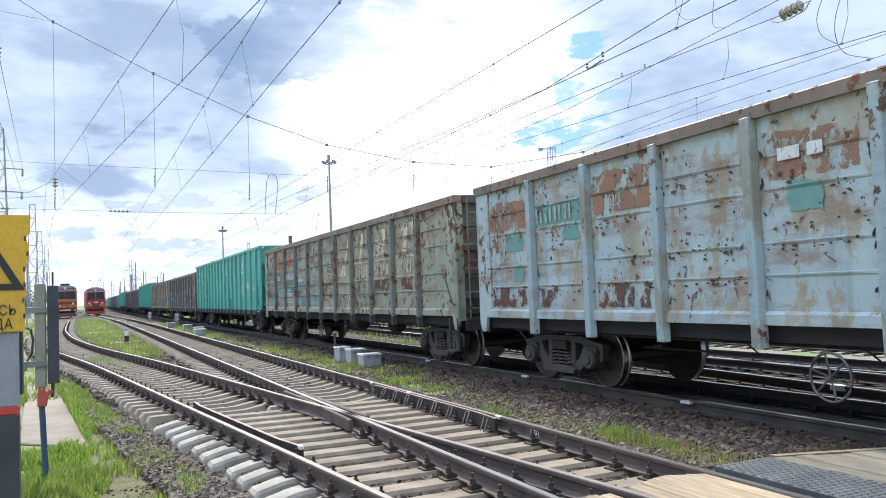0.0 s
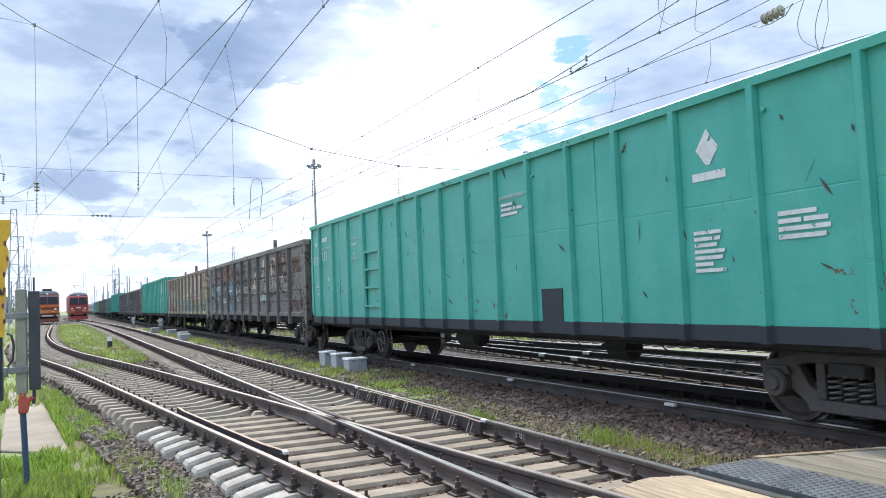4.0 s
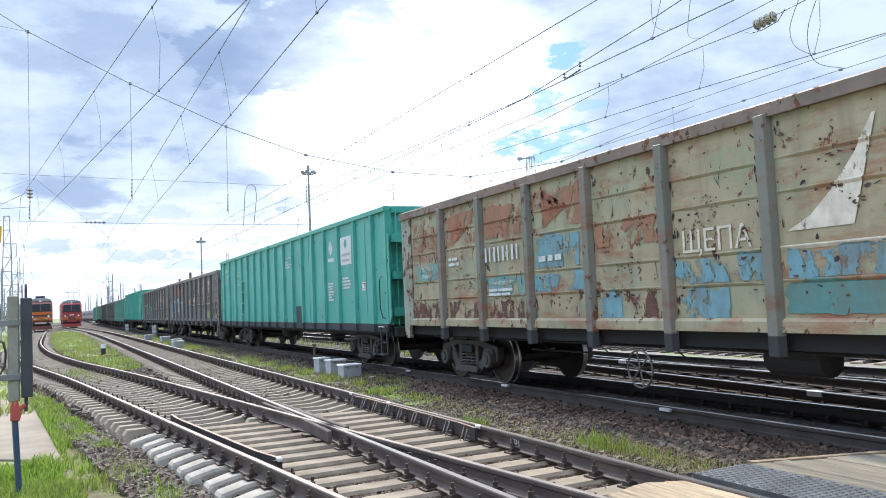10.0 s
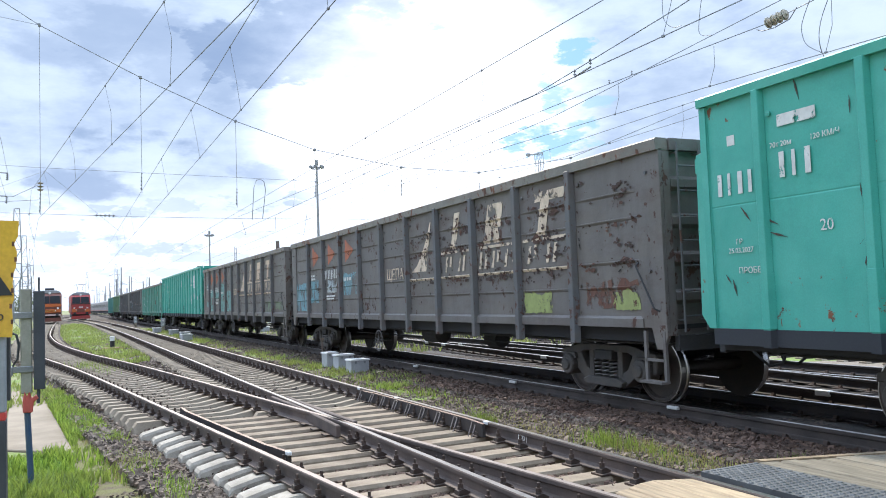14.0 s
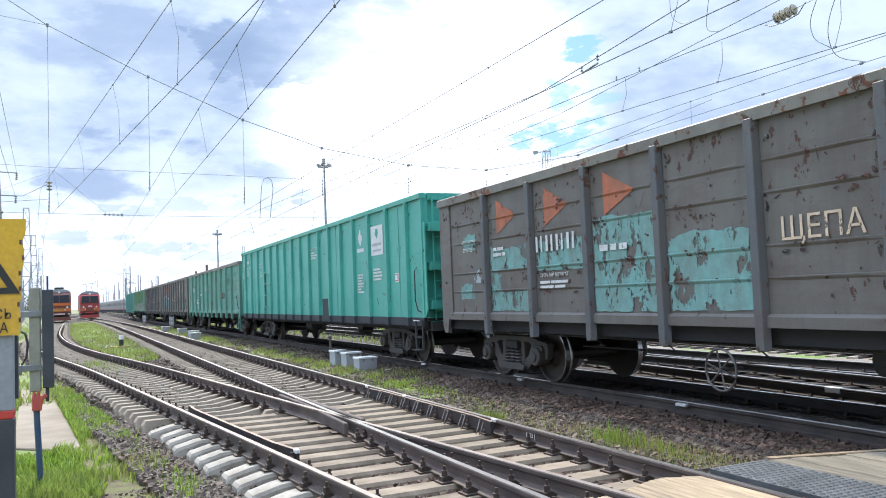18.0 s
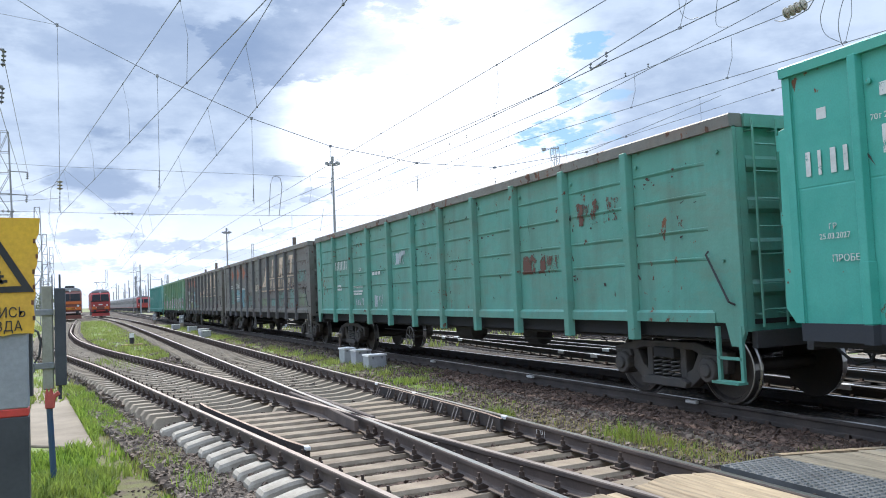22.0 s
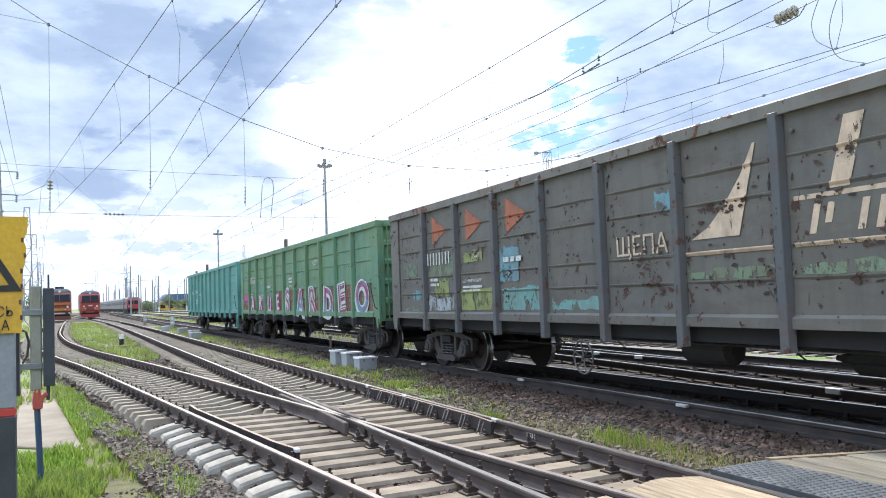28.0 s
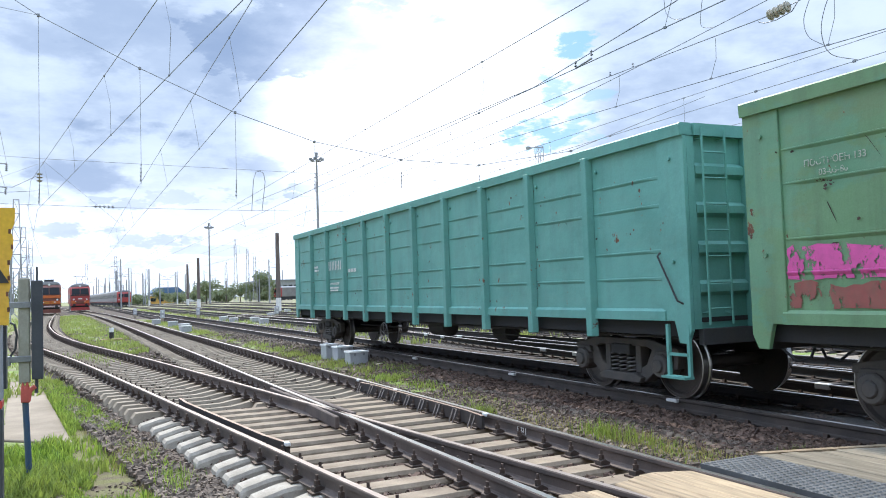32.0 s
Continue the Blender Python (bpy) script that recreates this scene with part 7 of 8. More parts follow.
def loco(x, y, paint, lower, name, label, glass, bands, top, pantograph, length=16.4):
    """Box-bodied locomotive; glass: foot and head of the windscreen, bands: foot, head, half width and paint of the stripes across the nose."""
    l = thing(name, label, "locomotive", pose(x, y, 0, 0, 0, math.degrees(math.atan(0.02))))
    eaves = top - 0.55
    bm = bmesh.new()
    prism(bm, [(-0.12, 1.15), (-0.15, glass[0]), (0.16, glass[1]), (0.55, eaves), (length, eaves), (length, 1.15)], -1.54, 1.54)
    part("body", bm, paint, l, "", 0.12)
    bm = bmesh.new()
    prism(bm, [(-1.50, eaves - 0.02), (1.50, eaves - 0.02), (1.25, eaves + 0.28), (0.8, top - 0.12), (-0.8, top - 0.12), (-1.25, eaves + 0.28)], 0.5, length - 0.4, "y")
    part("roof", bm, LOCOGREY, l, "grey curved roof", 0.05)
    for s in (-1, 1):
        bm = bmesh.new()
        v = [bm.verts.new(c) for c in ((s * 0.05, -0.20, glass[0] + 0.06), (s * 1.34, -0.19, glass[0] + 0.06), (s * 1.26, 0.10, glass[1]), (s * 0.05, 0.09, glass[1]))]
        w_ = [bm.verts.new(c.co + Vector((0, 0.12, 0))) for c in v]
        bm.faces.new(v)
        bm.faces.new(w_[::-1])
        for k in range(4):
            bm.faces.new((v[k], v[(k + 1) % 4], w_[(k + 1) % 4], w_[k]))
        part("windscreen", bm, PANE, l)
        lens(l, s * 1.02, -0.20, 1.98, 0.15)
        lens(l, s * 0.72, -0.20, 1.66, 0.09)
        bm = bmesh.new()
        lathe(bm, [(-0.32, 0.20), (-0.28, 0.22), (-0.25, 0.10), (0.0, 0.12)], 12, "y", (s * 0.93, -0.15, 1.06))
        part("buffer", bm, UNDER, l)
        for k in range(3):
            bm = bmesh.new()
            box(bm, s * 1.55 - 0.01, s * 1.55 + 0.01, 3.0 + 4 * k, 5.2 + 4 * k, 2.2, 2.9)
            part("side_grille", bm, LOCOGREY, l)
        bm = bmesh.new()
        tube(bm, [(s * 1.46, -0.24, 1.2), (s * 1.46, -0.24, 2.3)], 0.025, 5)
        tube(bm, [(s * 1.46, -0.24, 1.2), (s * 1.46, -0.10, 1.2)], 0.025, 5)
        tube(bm, [(s * 1.46, -0.24, 2.3), (s * 1.46, -0.10, 2.3)], 0.025, 5)
        part("handrail", bm, GALV, l)
    if pantograph:
        for s in (-1, 1):
            bm = bmesh.new()
            box(bm, min(s * 0.62, s * 1.36), max(s * 0.62, s * 1.36), -0.21, -0.10, 1.28, 1.78)
            part("nose_panel", bm, LOCOBRIGHT, l, "orange panel on the nose", 0.02)
    for z0, z1, half, mat in bands:
        bm = bmesh.new()
        box(bm, -half, half, -0.19, -0.10, z0, z1)
        part("nose_stripe", bm, mat, l, "", 0.02)
    bm = bmesh.new()
    box(bm, -1.55, 1.55, -0.17, 0.25, 0.92, 1.20)
    part("buffer_beam", bm, lower, l)
    bm = bmesh.new()
    prism(bm, [(-1.50, 0.14), (1.50, 0.14), (1.40, 0.66), (-1.40, 0.66)], -0.40, -0.05, "y")
    part("snow_plough", bm, lower, l)
    bm = bmesh.new()
    box(bm, -1.35, 1.35, 0.1, length - 0.2, 0.35, 1.15)
    part("running_gear", bm, UNDER, l)
    for yy in (1.6, 4.2, length - 4.2, length - 1.6):
        bm = bmesh.new()
        lathe(bm, [(-0.86, 0.50), (-0.74, 0.52), (-0.72, 0.12), (0.72, 0.12), (0.74, 0.52), (0.86, 0.50)], 18, "x", (0, yy, 0.52))
        part("wheelset", bm, WHEEL, l)
    lens(l, 0, 0.40, eaves + 0.02, 0.17)
    if pantograph:
        bm = bmesh.new()
        for s in (-1, 1):
            tube(bm, [(s * 0.5, 2.2, top), (s * 0.35, 3.4, top + 0.7), (s * 0.6, 2.2, top + 1.25)], 0.035, 5)
        tube(bm, [(-0.95, 2.2, top + 1.17), (-0.7, 2.2, top + 1.27), (0.7, 2.2, top + 1.27), (0.95, 2.2, top + 1.17)], 0.04, 5)
        part("pantograph", bm, UNDER, l)
    for k in range(4):
        bm = bmesh.new()
        box(bm, -0.62, 0.62, 1.4 + 3.4 * k, 3.4 + 3.4 * k, top - 0.14, top + (0.0 if pantograph else 0.22))
        part("roof_box", bm, UNDER if not pantograph else LOCOGREY, l, "", 0.04)
    return l


loco(siding_x(127), 127.0, LOCODARK, LOCODARK, "diesel_locomotive", "dull red locomotive with orange stripes standing on the siding", (2.68, 3.75),
     ((2.24, 2.62, 1.50, LOCOBRIGHT), (1.40, 1.86, 1.46, LOCOBRIGHT), (1.46, 1.78, 0.92, LOCOYELLOW), (0.94, 1.16, 1.40, PINKWHITE)), 4.70, False)
loco(main_x(150), 150.0, LOCORED, LOCORED, "electric_locomotive", "red electric locomotive with grey roof and raised pantograph", (2.75, 3.85),
     ((1.25, 1.80, 0.58, LOCODARK), (2.0, 2.2, 0.32, WHITE), (2.62, 2.78, 1.45, UNDER)), 4.72, True)


def coach(x, y, cab, red, turn=0.0, name="railcar"):
    c = thing(name, "silver-grey electric railcar with red " + ("cab end" if cab else "trim"), "railcar", pose(x, y, 0, 0, 0, turn), "cars of the electric train")
    n0 = 0.35 if cab else 0.0
    bm = bmesh.new()
    prism(bm, [(0, 1.05), (0, 2.1), (n0, 3.3), (n0 + 0.3, 3.75), (19.4, 3.75), (19.4, 1.05)], -1.6, 1.6)
    part("body", bm, SILVER, c, "", 0.12)
    bm = bmesh.new()
    prism(bm, [(-1.5, 3.7), (1.5, 3.7), (1.0, 4.05), (-1.0, 4.05)], 0.5, 19.2, "y")
    part("roof", bm, LOCOGREY, c)
    bm = bmesh.new()
    box(bm, -1.4, 1.4, 0.3, 19.2, 0.3, 1.05)
    part("running_gear", bm, UNDER, c)
    for yy in (2.0, 4.4, 15.2, 17.6):
        bm = bmesh.new()
        lathe(bm, [(-0.86, 0.46), (-0.74, 0.48), (-0.72, 0.12), (0.72, 0.12), (0.74, 0.48), (0.86, 0.46)], 18, "x", (0, yy, 0.48))
        part("wheelset", bm, WHEEL, c)
    for k in range(9):
        bm = bmesh.new()
        box(bm, -1.63, -1.59, 1.4 + 2 * k, 2.7 + 2 * k, 2.2, 3.0)
        part("window", bm, PANE, c)
    bm = bmesh.new()
    box(bm, -1.64, -1.60, 0.2, 19.3, 1.10, 1.26)
    part("red_stripe", bm, red, c)
    if cab:
        bm = bmesh.new()
        prism(bm, [(-0.06, 1.05), (-0.06, 2.15), (0.28, 3.32), (0.55, 3.72), (0.9, 3.72), (0.9, 1.05)], -1.63, 1.63)
        part("cab", bm, red, c, "", 0.12)
        for s in (-1, 1):
            bm = bmesh.new()
            prism(bm, [(-0.02 - 0.05, 2.3), (0.21 - 0.05, 3.2), (0.21 + 0.02, 3.2), (0.05, 2.3)], min(s * 0.08, s * 1.25), max(s * 0.08, s * 1.25))
            part("windscreen", bm, PANE, c)
            lens(c, s * 1.15, -0.08, 1.75)
            bm = bmesh.new()
            box(bm, s * 0.8 - 0.4, s * 0.8 + 0.4, -0.12, -0.05, 1.2, 1.5)
            part("bumper", bm, LOCOORANGE, c)
    return c


for k in range(9):
    coach(12.7 - 0.026 * 20 * k, 216.0 + 20.2 * k, k == 0, LOCORED, 1.5)
for k in range(3):
    coach(54.0 + 20.2 * k * 0.94, 228.0 - 20.2 * k * 0.3, k == 0, LOCORED, -72)

# ---- masts, wires and lamps ----
def lattice_mast(x, y, h, wb, wt, label="grey steel lattice catenary mast"):
    m = thing("lattice_mast", label, "mast", pose(x, y, -0.4), "catenary masts")
    n = max(5, int(h / 1.3))
    for sx in (-1, 1):
        for sy in (-1, 1):
            bm = bmesh.new()
            tube(bm, [(sx * wb / 2, sy * wb / 2, 0), (sx * wt / 2, sy * wt / 2, h)], 0.042, 4)
            part("leg", bm, MASTGREY, m)
    bm = bmesh.new()
    for k in range(n):
        z0, z1 = h * k / n, h * (k + 1) / n
        a, b = (wb + (wt - wb) * k / n) / 2, (wb + (wt - wb) * (k + 1) / n) / 2
        s = 1 if k % 2 else -1
        for q in (-1, 1):
            tube(bm, [(-s * a, q * a, z0), (s * b, q * b, z1)], 0.022, 4, False)
            tube(bm, [(q * a, s * a, z0), (q * b, -s * b, z1)], 0.022, 4, False)
        tube(bm, [(-b, -b, z1), (b, -b, z1), (b, b, z1), (-b, b, z1), (-b, -b, z1)], 0.022, 4, False)
    tagged(part("bracing", bm, MASTGREY, m), kind="stuff")
    return m


def plain_pole(x, y, h, r, mat, white=True, label="brown concrete yard pole with a whitewashed foot"):
    p = thing("yard_pole", label, "pole", pose(x, y, -0.3), "yard poles")
    bm = bmesh.new()
    tube(bm, [(0, 0, 1.6 if white else 0), (0, 0, h)], r, 9, True, r * 0.75)
    part("shaft", bm, mat, p)
    if white:
        bm = bmesh.new()
        tube(bm, [(0, 0, 0), (0, 0, 1.62)], r * 1.12, 9)
        part("whitewashed_foot", bm, WHITE, p)
    return p


def far_mast(x, y, h, arm, label="pale steel catenary mast far down the yard"):
    p = thing("catenary_mast", label, "mast", pose(x, y, -0.4), "far catenary masts")
    bm = bmesh.new()
    tube(bm, [(0, 0, 0), (0, 0, h)], 0.19, 6, True, 0.12)
    part("shaft", bm, MASTGREY, p)
    bm = bmesh.new()
    tube(bm, [(0, 0, h - 1.6), (arm, 0, h - 1.9)], 0.05, 5)
    tube(bm, [(0, 0, h - 0.3), (arm * 0.8, 0, h - 1.8)], 0.035, 5)
    part("cantilever", bm, MASTGREY, p)


rng = random.Random(41)
for k in range(44):
    yy = 150 + 7.0 * k
    far_mast(rng.choice((-9.5, 6.2, 15.6, 20.8, 33.5, 40.0, 52.0, 60.0)) + (yy - 150) * rng.choice((-0.03, 0.02, 0.10, 0.2)), yy, rng.uniform(9.0, 12.5), rng.choice((-2.6, 2.6, 3.2)))


def insulator(p, q, n, r):
    """A string of n ribbed discs from p to q, turned in one piece."""
    p, q = Vector(p), Vector(q)
    d = q - p
    a = d.orthogonal().normalized()
    b = d.normalized().cross(a)
    shape = [(0.0, 0.22)]
    for k in range(n):
        shape += [((k + f) / n, g) for f, g in ((0.16, 0.24), (0.20, 0.40), (0.32, 0.42), (0.34, 1.0), (0.44, 0.94), (0.46, 0.55), (0.56, 0.55), (0.58, 0.80), (0.64, 0.72), (0.66, 0.24))]
    shape.append((1.0, 0.22))
    bm = bmesh.new()
    seg = 12
    rings = [[bm.verts.new(p + d * f + (a * math.cos(6.28319 * k / seg) + b * math.sin(6.28319 * k / seg)) * r * g) for k in range(seg)] for f, g in shape]
    for lo, hi in zip(rings, rings[1:]):
        for k in range(seg):
            bm.faces.new((lo[k], lo[(k + 1) % seg], hi[(k + 1) % seg], hi[k]))
    bm.faces.new(rings[0][::-1])
    bm.faces.new(rings[-1])
    return bm


WIRES = thing("overhead_wires", "dark overhead contact wires, carriers and droppers", "wires")


def wire(pts, r=0.007, name="wire", sag=0.0, mat=None):
    out = []
    for (a, b) in zip(pts, pts[1:]):
        a, b = Vector(a), Vector(b)
        n = 10 if sag else 1
        for k in range(n):
            s = k / n
            out.append(a + (b - a) * s - Vector((0, 0, sag * 4 * s * (1 - s))))
    out.append(Vector(pts[-1]))
    bm = bmesh.new()
    tube(bm, out, r, 5)
    return part(name, bm, mat or WIRE, WIRES)


def clamp(p, r=0.018):
    bm = bmesh.new()
    box(bm, p[0] - r, p[0] + r, p[1] - r * 1.6, p[1] + r * 1.6, p[2] - r, p[2] + r)
    part("clamp", bm, WIRE, WIRES)


SPAN = 44.0


def catenary(cx, zc, zm, ys, drops, r=0.0092, mx=0.0, lean=0.25):
    """Contact wire and carrier over one track, with loose droppers."""
    wire([(cx(y), y, zc) for y in ys], r, "contact_wire")
    wire([(cx(y) + mx, y, zm) for y in ys], r, "carrier_wire")
    for y in drops:
        x = cx(y)
        wire([(x + mx, y, zm), (x + mx * 0.7 + 0.05, y + 0.05, zm - (zm - zc) * 0.5), (cx(y + lean), y + lean, zc)], r * 0.55, "dropper")
        clamp((x + mx, y, zm))
        clamp((cx(y + lean), y + lean, zc))


catenary(lambda y: 3.69, 6.2, 7.6, (-10, 5, 20, SPAN, 75, 105), (4, 11.5, 18.5, 25, 33.7, 52, 60, 68, 80, 90), mx=-0.27)
catenary(lambda y: 2.54 - 0.12 * (y - 11.8) if y < 45 else siding_x(y) - 0.15, 6.2, 7.6, (-10, SPAN, 60, 80, 105), (9, 16.1, 22.8, 29.9, 38, 55, 70, 90), mx=-0.30, lean=0.9)
catenary(lambda y: 8.65, 5.69, 6.82, (-10, 5, 20, SPAN, 75, 105), (9.6, 16, 24, 33, 55, 70, 90))
U1 = lambda y: 13.3
wire([(13.3, -6, 5.3), (13.3, 9.8, 6.06), (13.3, 15.7, 6.31), (13.3, 23.8, 6.6), (13.3, SPAN, 6.7), (13.3, 105, 6.3)], 0.0092, "contact_wire")
for y, zc, zm in ((10.4, 6.1, 7.1), (13.5, 6.23, 7.1), (17.0, 6.36, 7.2), (24, 6.6, 7.3), (32, 6.65, 7.35)):
    wire([(13.3, y, zm), (13.34, y + 0.05, (zm + zc) / 2), (13.3, y + 0.2, zc)], 0.006, "dropper")
    clamp((13.3, y + 0.2, zc))
for cx in (18.2, 23.3, 30.2, 37.0):
    catenary(lambda y, c=cx: c, 6.2, 7.6, (0, SPAN, 75, 105, 150, 200), (20, 28, 36, 52, 60, 68, 84, 95, 120))
wire([(8.65, 2, 6.8), (8.65, 9.7, 6.01), (8.65, 13.8, 5.70), (8.65, 19, 5.80), (8.4, SPAN, 6.4)], 0.009)
wire([(13.3, 2, 8.0), (13.3, 12, 7.46), (13.3, 17, 7.14), (13.3, 20.4, 6.95), (13.3, 30, 6.83), (13.2, SPAN, 6.75)], 0.009)
# flexible headspan: carrier rope, two cross wires, hangers with insulators
NODES = [(-14.0, 24.0), (-1.22, 15.95), (3.50, 13.68), (8.36, 11.66), (12.77, 10.27), (18.06, 9.44), (23.3, 9.3), (30.2, 10.5), (42.0, 15.0)]
wire([(x, SPAN, z) for x, z in NODES], 0.022, "headspan_rope")
wire([(-14, SPAN, 17.6 - 0.0), (-1.22, SPAN, 15.95)], 0.012, "headspan_rope")
wire([(-14.0, SPAN, 9.3), (-1.22, SPAN, 8.75), (8.4, SPAN, 8.55), (23, SPAN, 8.2), (42, SPAN, 8.8)], 0.010, "cross_wire")
wire([(-14.0, SPAN, 6.75), (-1.22, SPAN, 6.45), (3.4, SPAN, 6.35), (8.4, SPAN, 6.3), (23, SPAN, 6.3), (42, SPAN, 6.7)], 0.010, "cross_wire")
for (x, z), zl in zip(NODES[1:-1], (6.4, 7.6, 6.9, 7.4, 7.6, 7.6, 7.6)):
    wire([(x, SPAN, z), (x, SPAN, zl)], 0.012, "hanger")
    clamp((x, SPAN, z), 0.06)
    part("insulator", insulator((x, SPAN, zl + 1.1), (x - 0.05, SPAN, zl + 0.1), 5, 0.045), WIRE, WIRES)
part("insulator", insulator((2.2, SPAN, 6.39), (1.2, SPAN, 6.41), 5, 0.09), WIRE, WIRES)
part("insulator", insulator((-3.2, SPAN, 6.5), (-4.3, SPAN, 6.52), 5, 0.09), WIRE, WIRES)
# loops hanging by the siding's hanger
wire([(-6, SPAN, 8.2), (-4, SPAN, 7.35), (-2.4, SPAN, 7.3), (-1.3, SPAN, 7.9)], 0.014)
wire([(-6, SPAN, 7.2), (-4, SPAN, 6.95), (-1.3, SPAN, 7.15)], 0.012)
bm = insulator((-1.22, SPAN, 8.05), (-1.22, SPAN, 7.55), 3, 0.15)
part("insulator", bm, GLASSY, WIRES, "greenish glass insulator")
wire([(-4.9, 60, 9.6), (-1.0, SPAN, 8.6), (3.1, SPAN + 12, 6.6)], 0.008)
wire([(-2.1, 25, 8.9), (-3.6, 60, 10.9)], 0.010)
wire([(-2.2, 25, 7.4), (-3.7, 60, 9.3)], 0.010)
# strain insulator over the fourth track, with its jumper
bm = insulator((13.3, 11.98, 7.12), (13.3, 11.42, 7.16), 4, 0.125)
part("insulator", bm, GLASSY, WIRES, "pale glass strain insulator")
wire([(13.3, 12.25, 7.08), (13.25, 12.05, 6.98), (13.2, 11.7, 6.93), (13.25, 11.35, 7.0), (13.3, 11.2, 7.2)], 0.012, "jumper")
wire([(13.3, 11.42, 7.16), (13.3, 5.0, 7.6)], 0.010)
wire([(13.3, 11.98, 7.12), (13.3, 18.0, 7.25), (13.0, SPAN, 7.35)], 0.010)
def bent(pts, n=5):
    """Extra points on a smooth curve through the given ones."""
    p = [Vector(q) for q in pts]
    p = [p[0] * 2 - p[1]] + p + [p[-1] * 2 - p[-2]]
    out = []
    for a, b, c, d in zip(p, p[1:], p[2:], p[3:]):
        for k in range(n):
            s = k / n
            out.append(0.5 * (2 * b + (c - a) * s + (2 * a - 5 * b + 4 * c - d) * s * s + (3 * b - a - 3 * c + d) * s ** 3))
    return out + [p[-2]]


# slack jumpers between the wires, and the next line's contact wire
wire(bent([(13.3, 10.75, 7.45), (13.3, 11.05, 6.95), (13.3, 11.12, 6.68), (13.3, 11.02, 6.38), (13.3, 10.69, 6.12)]), 0.008, "jumper")
wire(bent([(13.3, 10.30, 7.40), (13.3, 10.66, 6.75), (13.35, 10.76, 6.30), (13.9, 11.0, 6.08), (15.2, 11.39, 6.20)]), 0.008, "jumper")
wire(bent([(13.3, 15.12, 8.9), (13.3, 15.10, 8.26), (13.3, 14.8, 7.96), (13.3, 14.5, 7.9)]), 0.008, "jumper")
wire(bent([(13.3, 13.75, 8.5), (13.3, 13.92, 7.80), (13.3, 13.90, 7.50), (13.3, 13.55, 7.36)]), 0.008, "jumper")
wire([(15.2, -5, 6.2), (15.2, SPAN, 6.2)], 0.0075, "contact_wire")
for y in (11.5, 14.2, 20.0, 27.0):
    clamp((15.2, y, 6.2), 0.022)
for x, y, z in ((8.65, 12.33, 5.77), (8.65, 11.82, 5.84), (13.3, 17.38, 7.30), (13.3, 16.42, 7.28), (12.9, 26.5, 7.4), (12.9, 28.0, 7.4)):
    bm = insulator((x, y, z - 0.06), (x, y, z + 0.06), 2, 0.030)
    part("insulator", bm, WIRE, WIRES)
wire([(8.65, 12.33, 5.69), (8.65, 11.82, 5.74)], 0.018, "section_runner")
wire([(9.15, SPAN, 6.25), (9.28, SPAN, 8.0), (9.42, SPAN, 8.42), (9.65, SPAN, 8.5), (9.85, SPAN, 8.35), (9.92, SPAN, 7.9), (9.72, SPAN, 6.3)], 0.02, "jumper_loop")
for k in range(9):
    x = 9.0 + 1.9 * k
    wire([(x, SPAN + 2, 6.3 + 0.3 * (k % 3)), (x + 1.4, SPAN + 8, 6.1 + 0.25 * (k % 2)), (x + 2.6, SPAN + 16, 7.0)], 0.012)

lattice_mast(-4.97, 60.0, 14.0, 1.3, 0.5)
arm = thing("crossarm", "steel bracket arms with hanging insulators", "mast arm", pose(0, 0, 0))
for (x0, x1, y, z) in ((-4.8, -3.6, 60, 10.9), (-4.8, -3.65, 60, 9.35), (-2.9, -2.05, 25, 8.95), (-2.9, -2.1, 25, 7.9)):
    bm = bmesh.new()
    tube(bm, [(x0, y, z + 0.05), (x1, y, z)], 0.04, 6)
    part("arm", bm, MASTGREY, arm)
    part("insulator", insulator((x1, y, z), (x1 - 0.04, y, z - 0.5), 4, 0.07 if y < 30 else 0.1), WIRE, arm)
plain_pole(-2.95, 25, 9.4, 0.13, MASTGREY, False, "slender grey feeder pole")
for x, y, h in ((-4.7, 92, 12.6), (-5.2, 118, 12.0), (-5.6, 150, 12.5), (-7.5, 190, 12.0), (4.95, 255, 12.8), (11.3, 225, 13.5), (46.3, 248, 19.5), (46.7, 232, 15.5), (47.5, 226, 13.0), (45.9, 262, 13.0), (16.0, 300, 14.0), (26, 310, 13), (60, 250, 13), (66, 240, 12), (39, 300, 14)):
    lattice_mast(x, y, h, 1.2, 0.5)
rng = random.Random(11)
for x, y, h, r, m, wf in ((21.4, 89.5, 8.9, 0.28, DARKPOLE, True), (20.8, 146, 8.9, 0.30, DARKPOLE, True), (27.0, 208, 10.3, 0.32, DARKPOLE, True), (49, 205, 7.5, 0.25, DARKPOLE, False), (42, 240, 6.5, 0.22, DARKPOLE, False)):
    plain_pole(x, y, h, r, m, wf)
for k in range(34):
    x, y = rng.uniform(8, 85), rng.uniform(230, 420)
    plain_pole(x, y, rng.uniform(8, 12), 0.22, MASTGREY, rng.random() < 0.3, "grey distant yard pole")


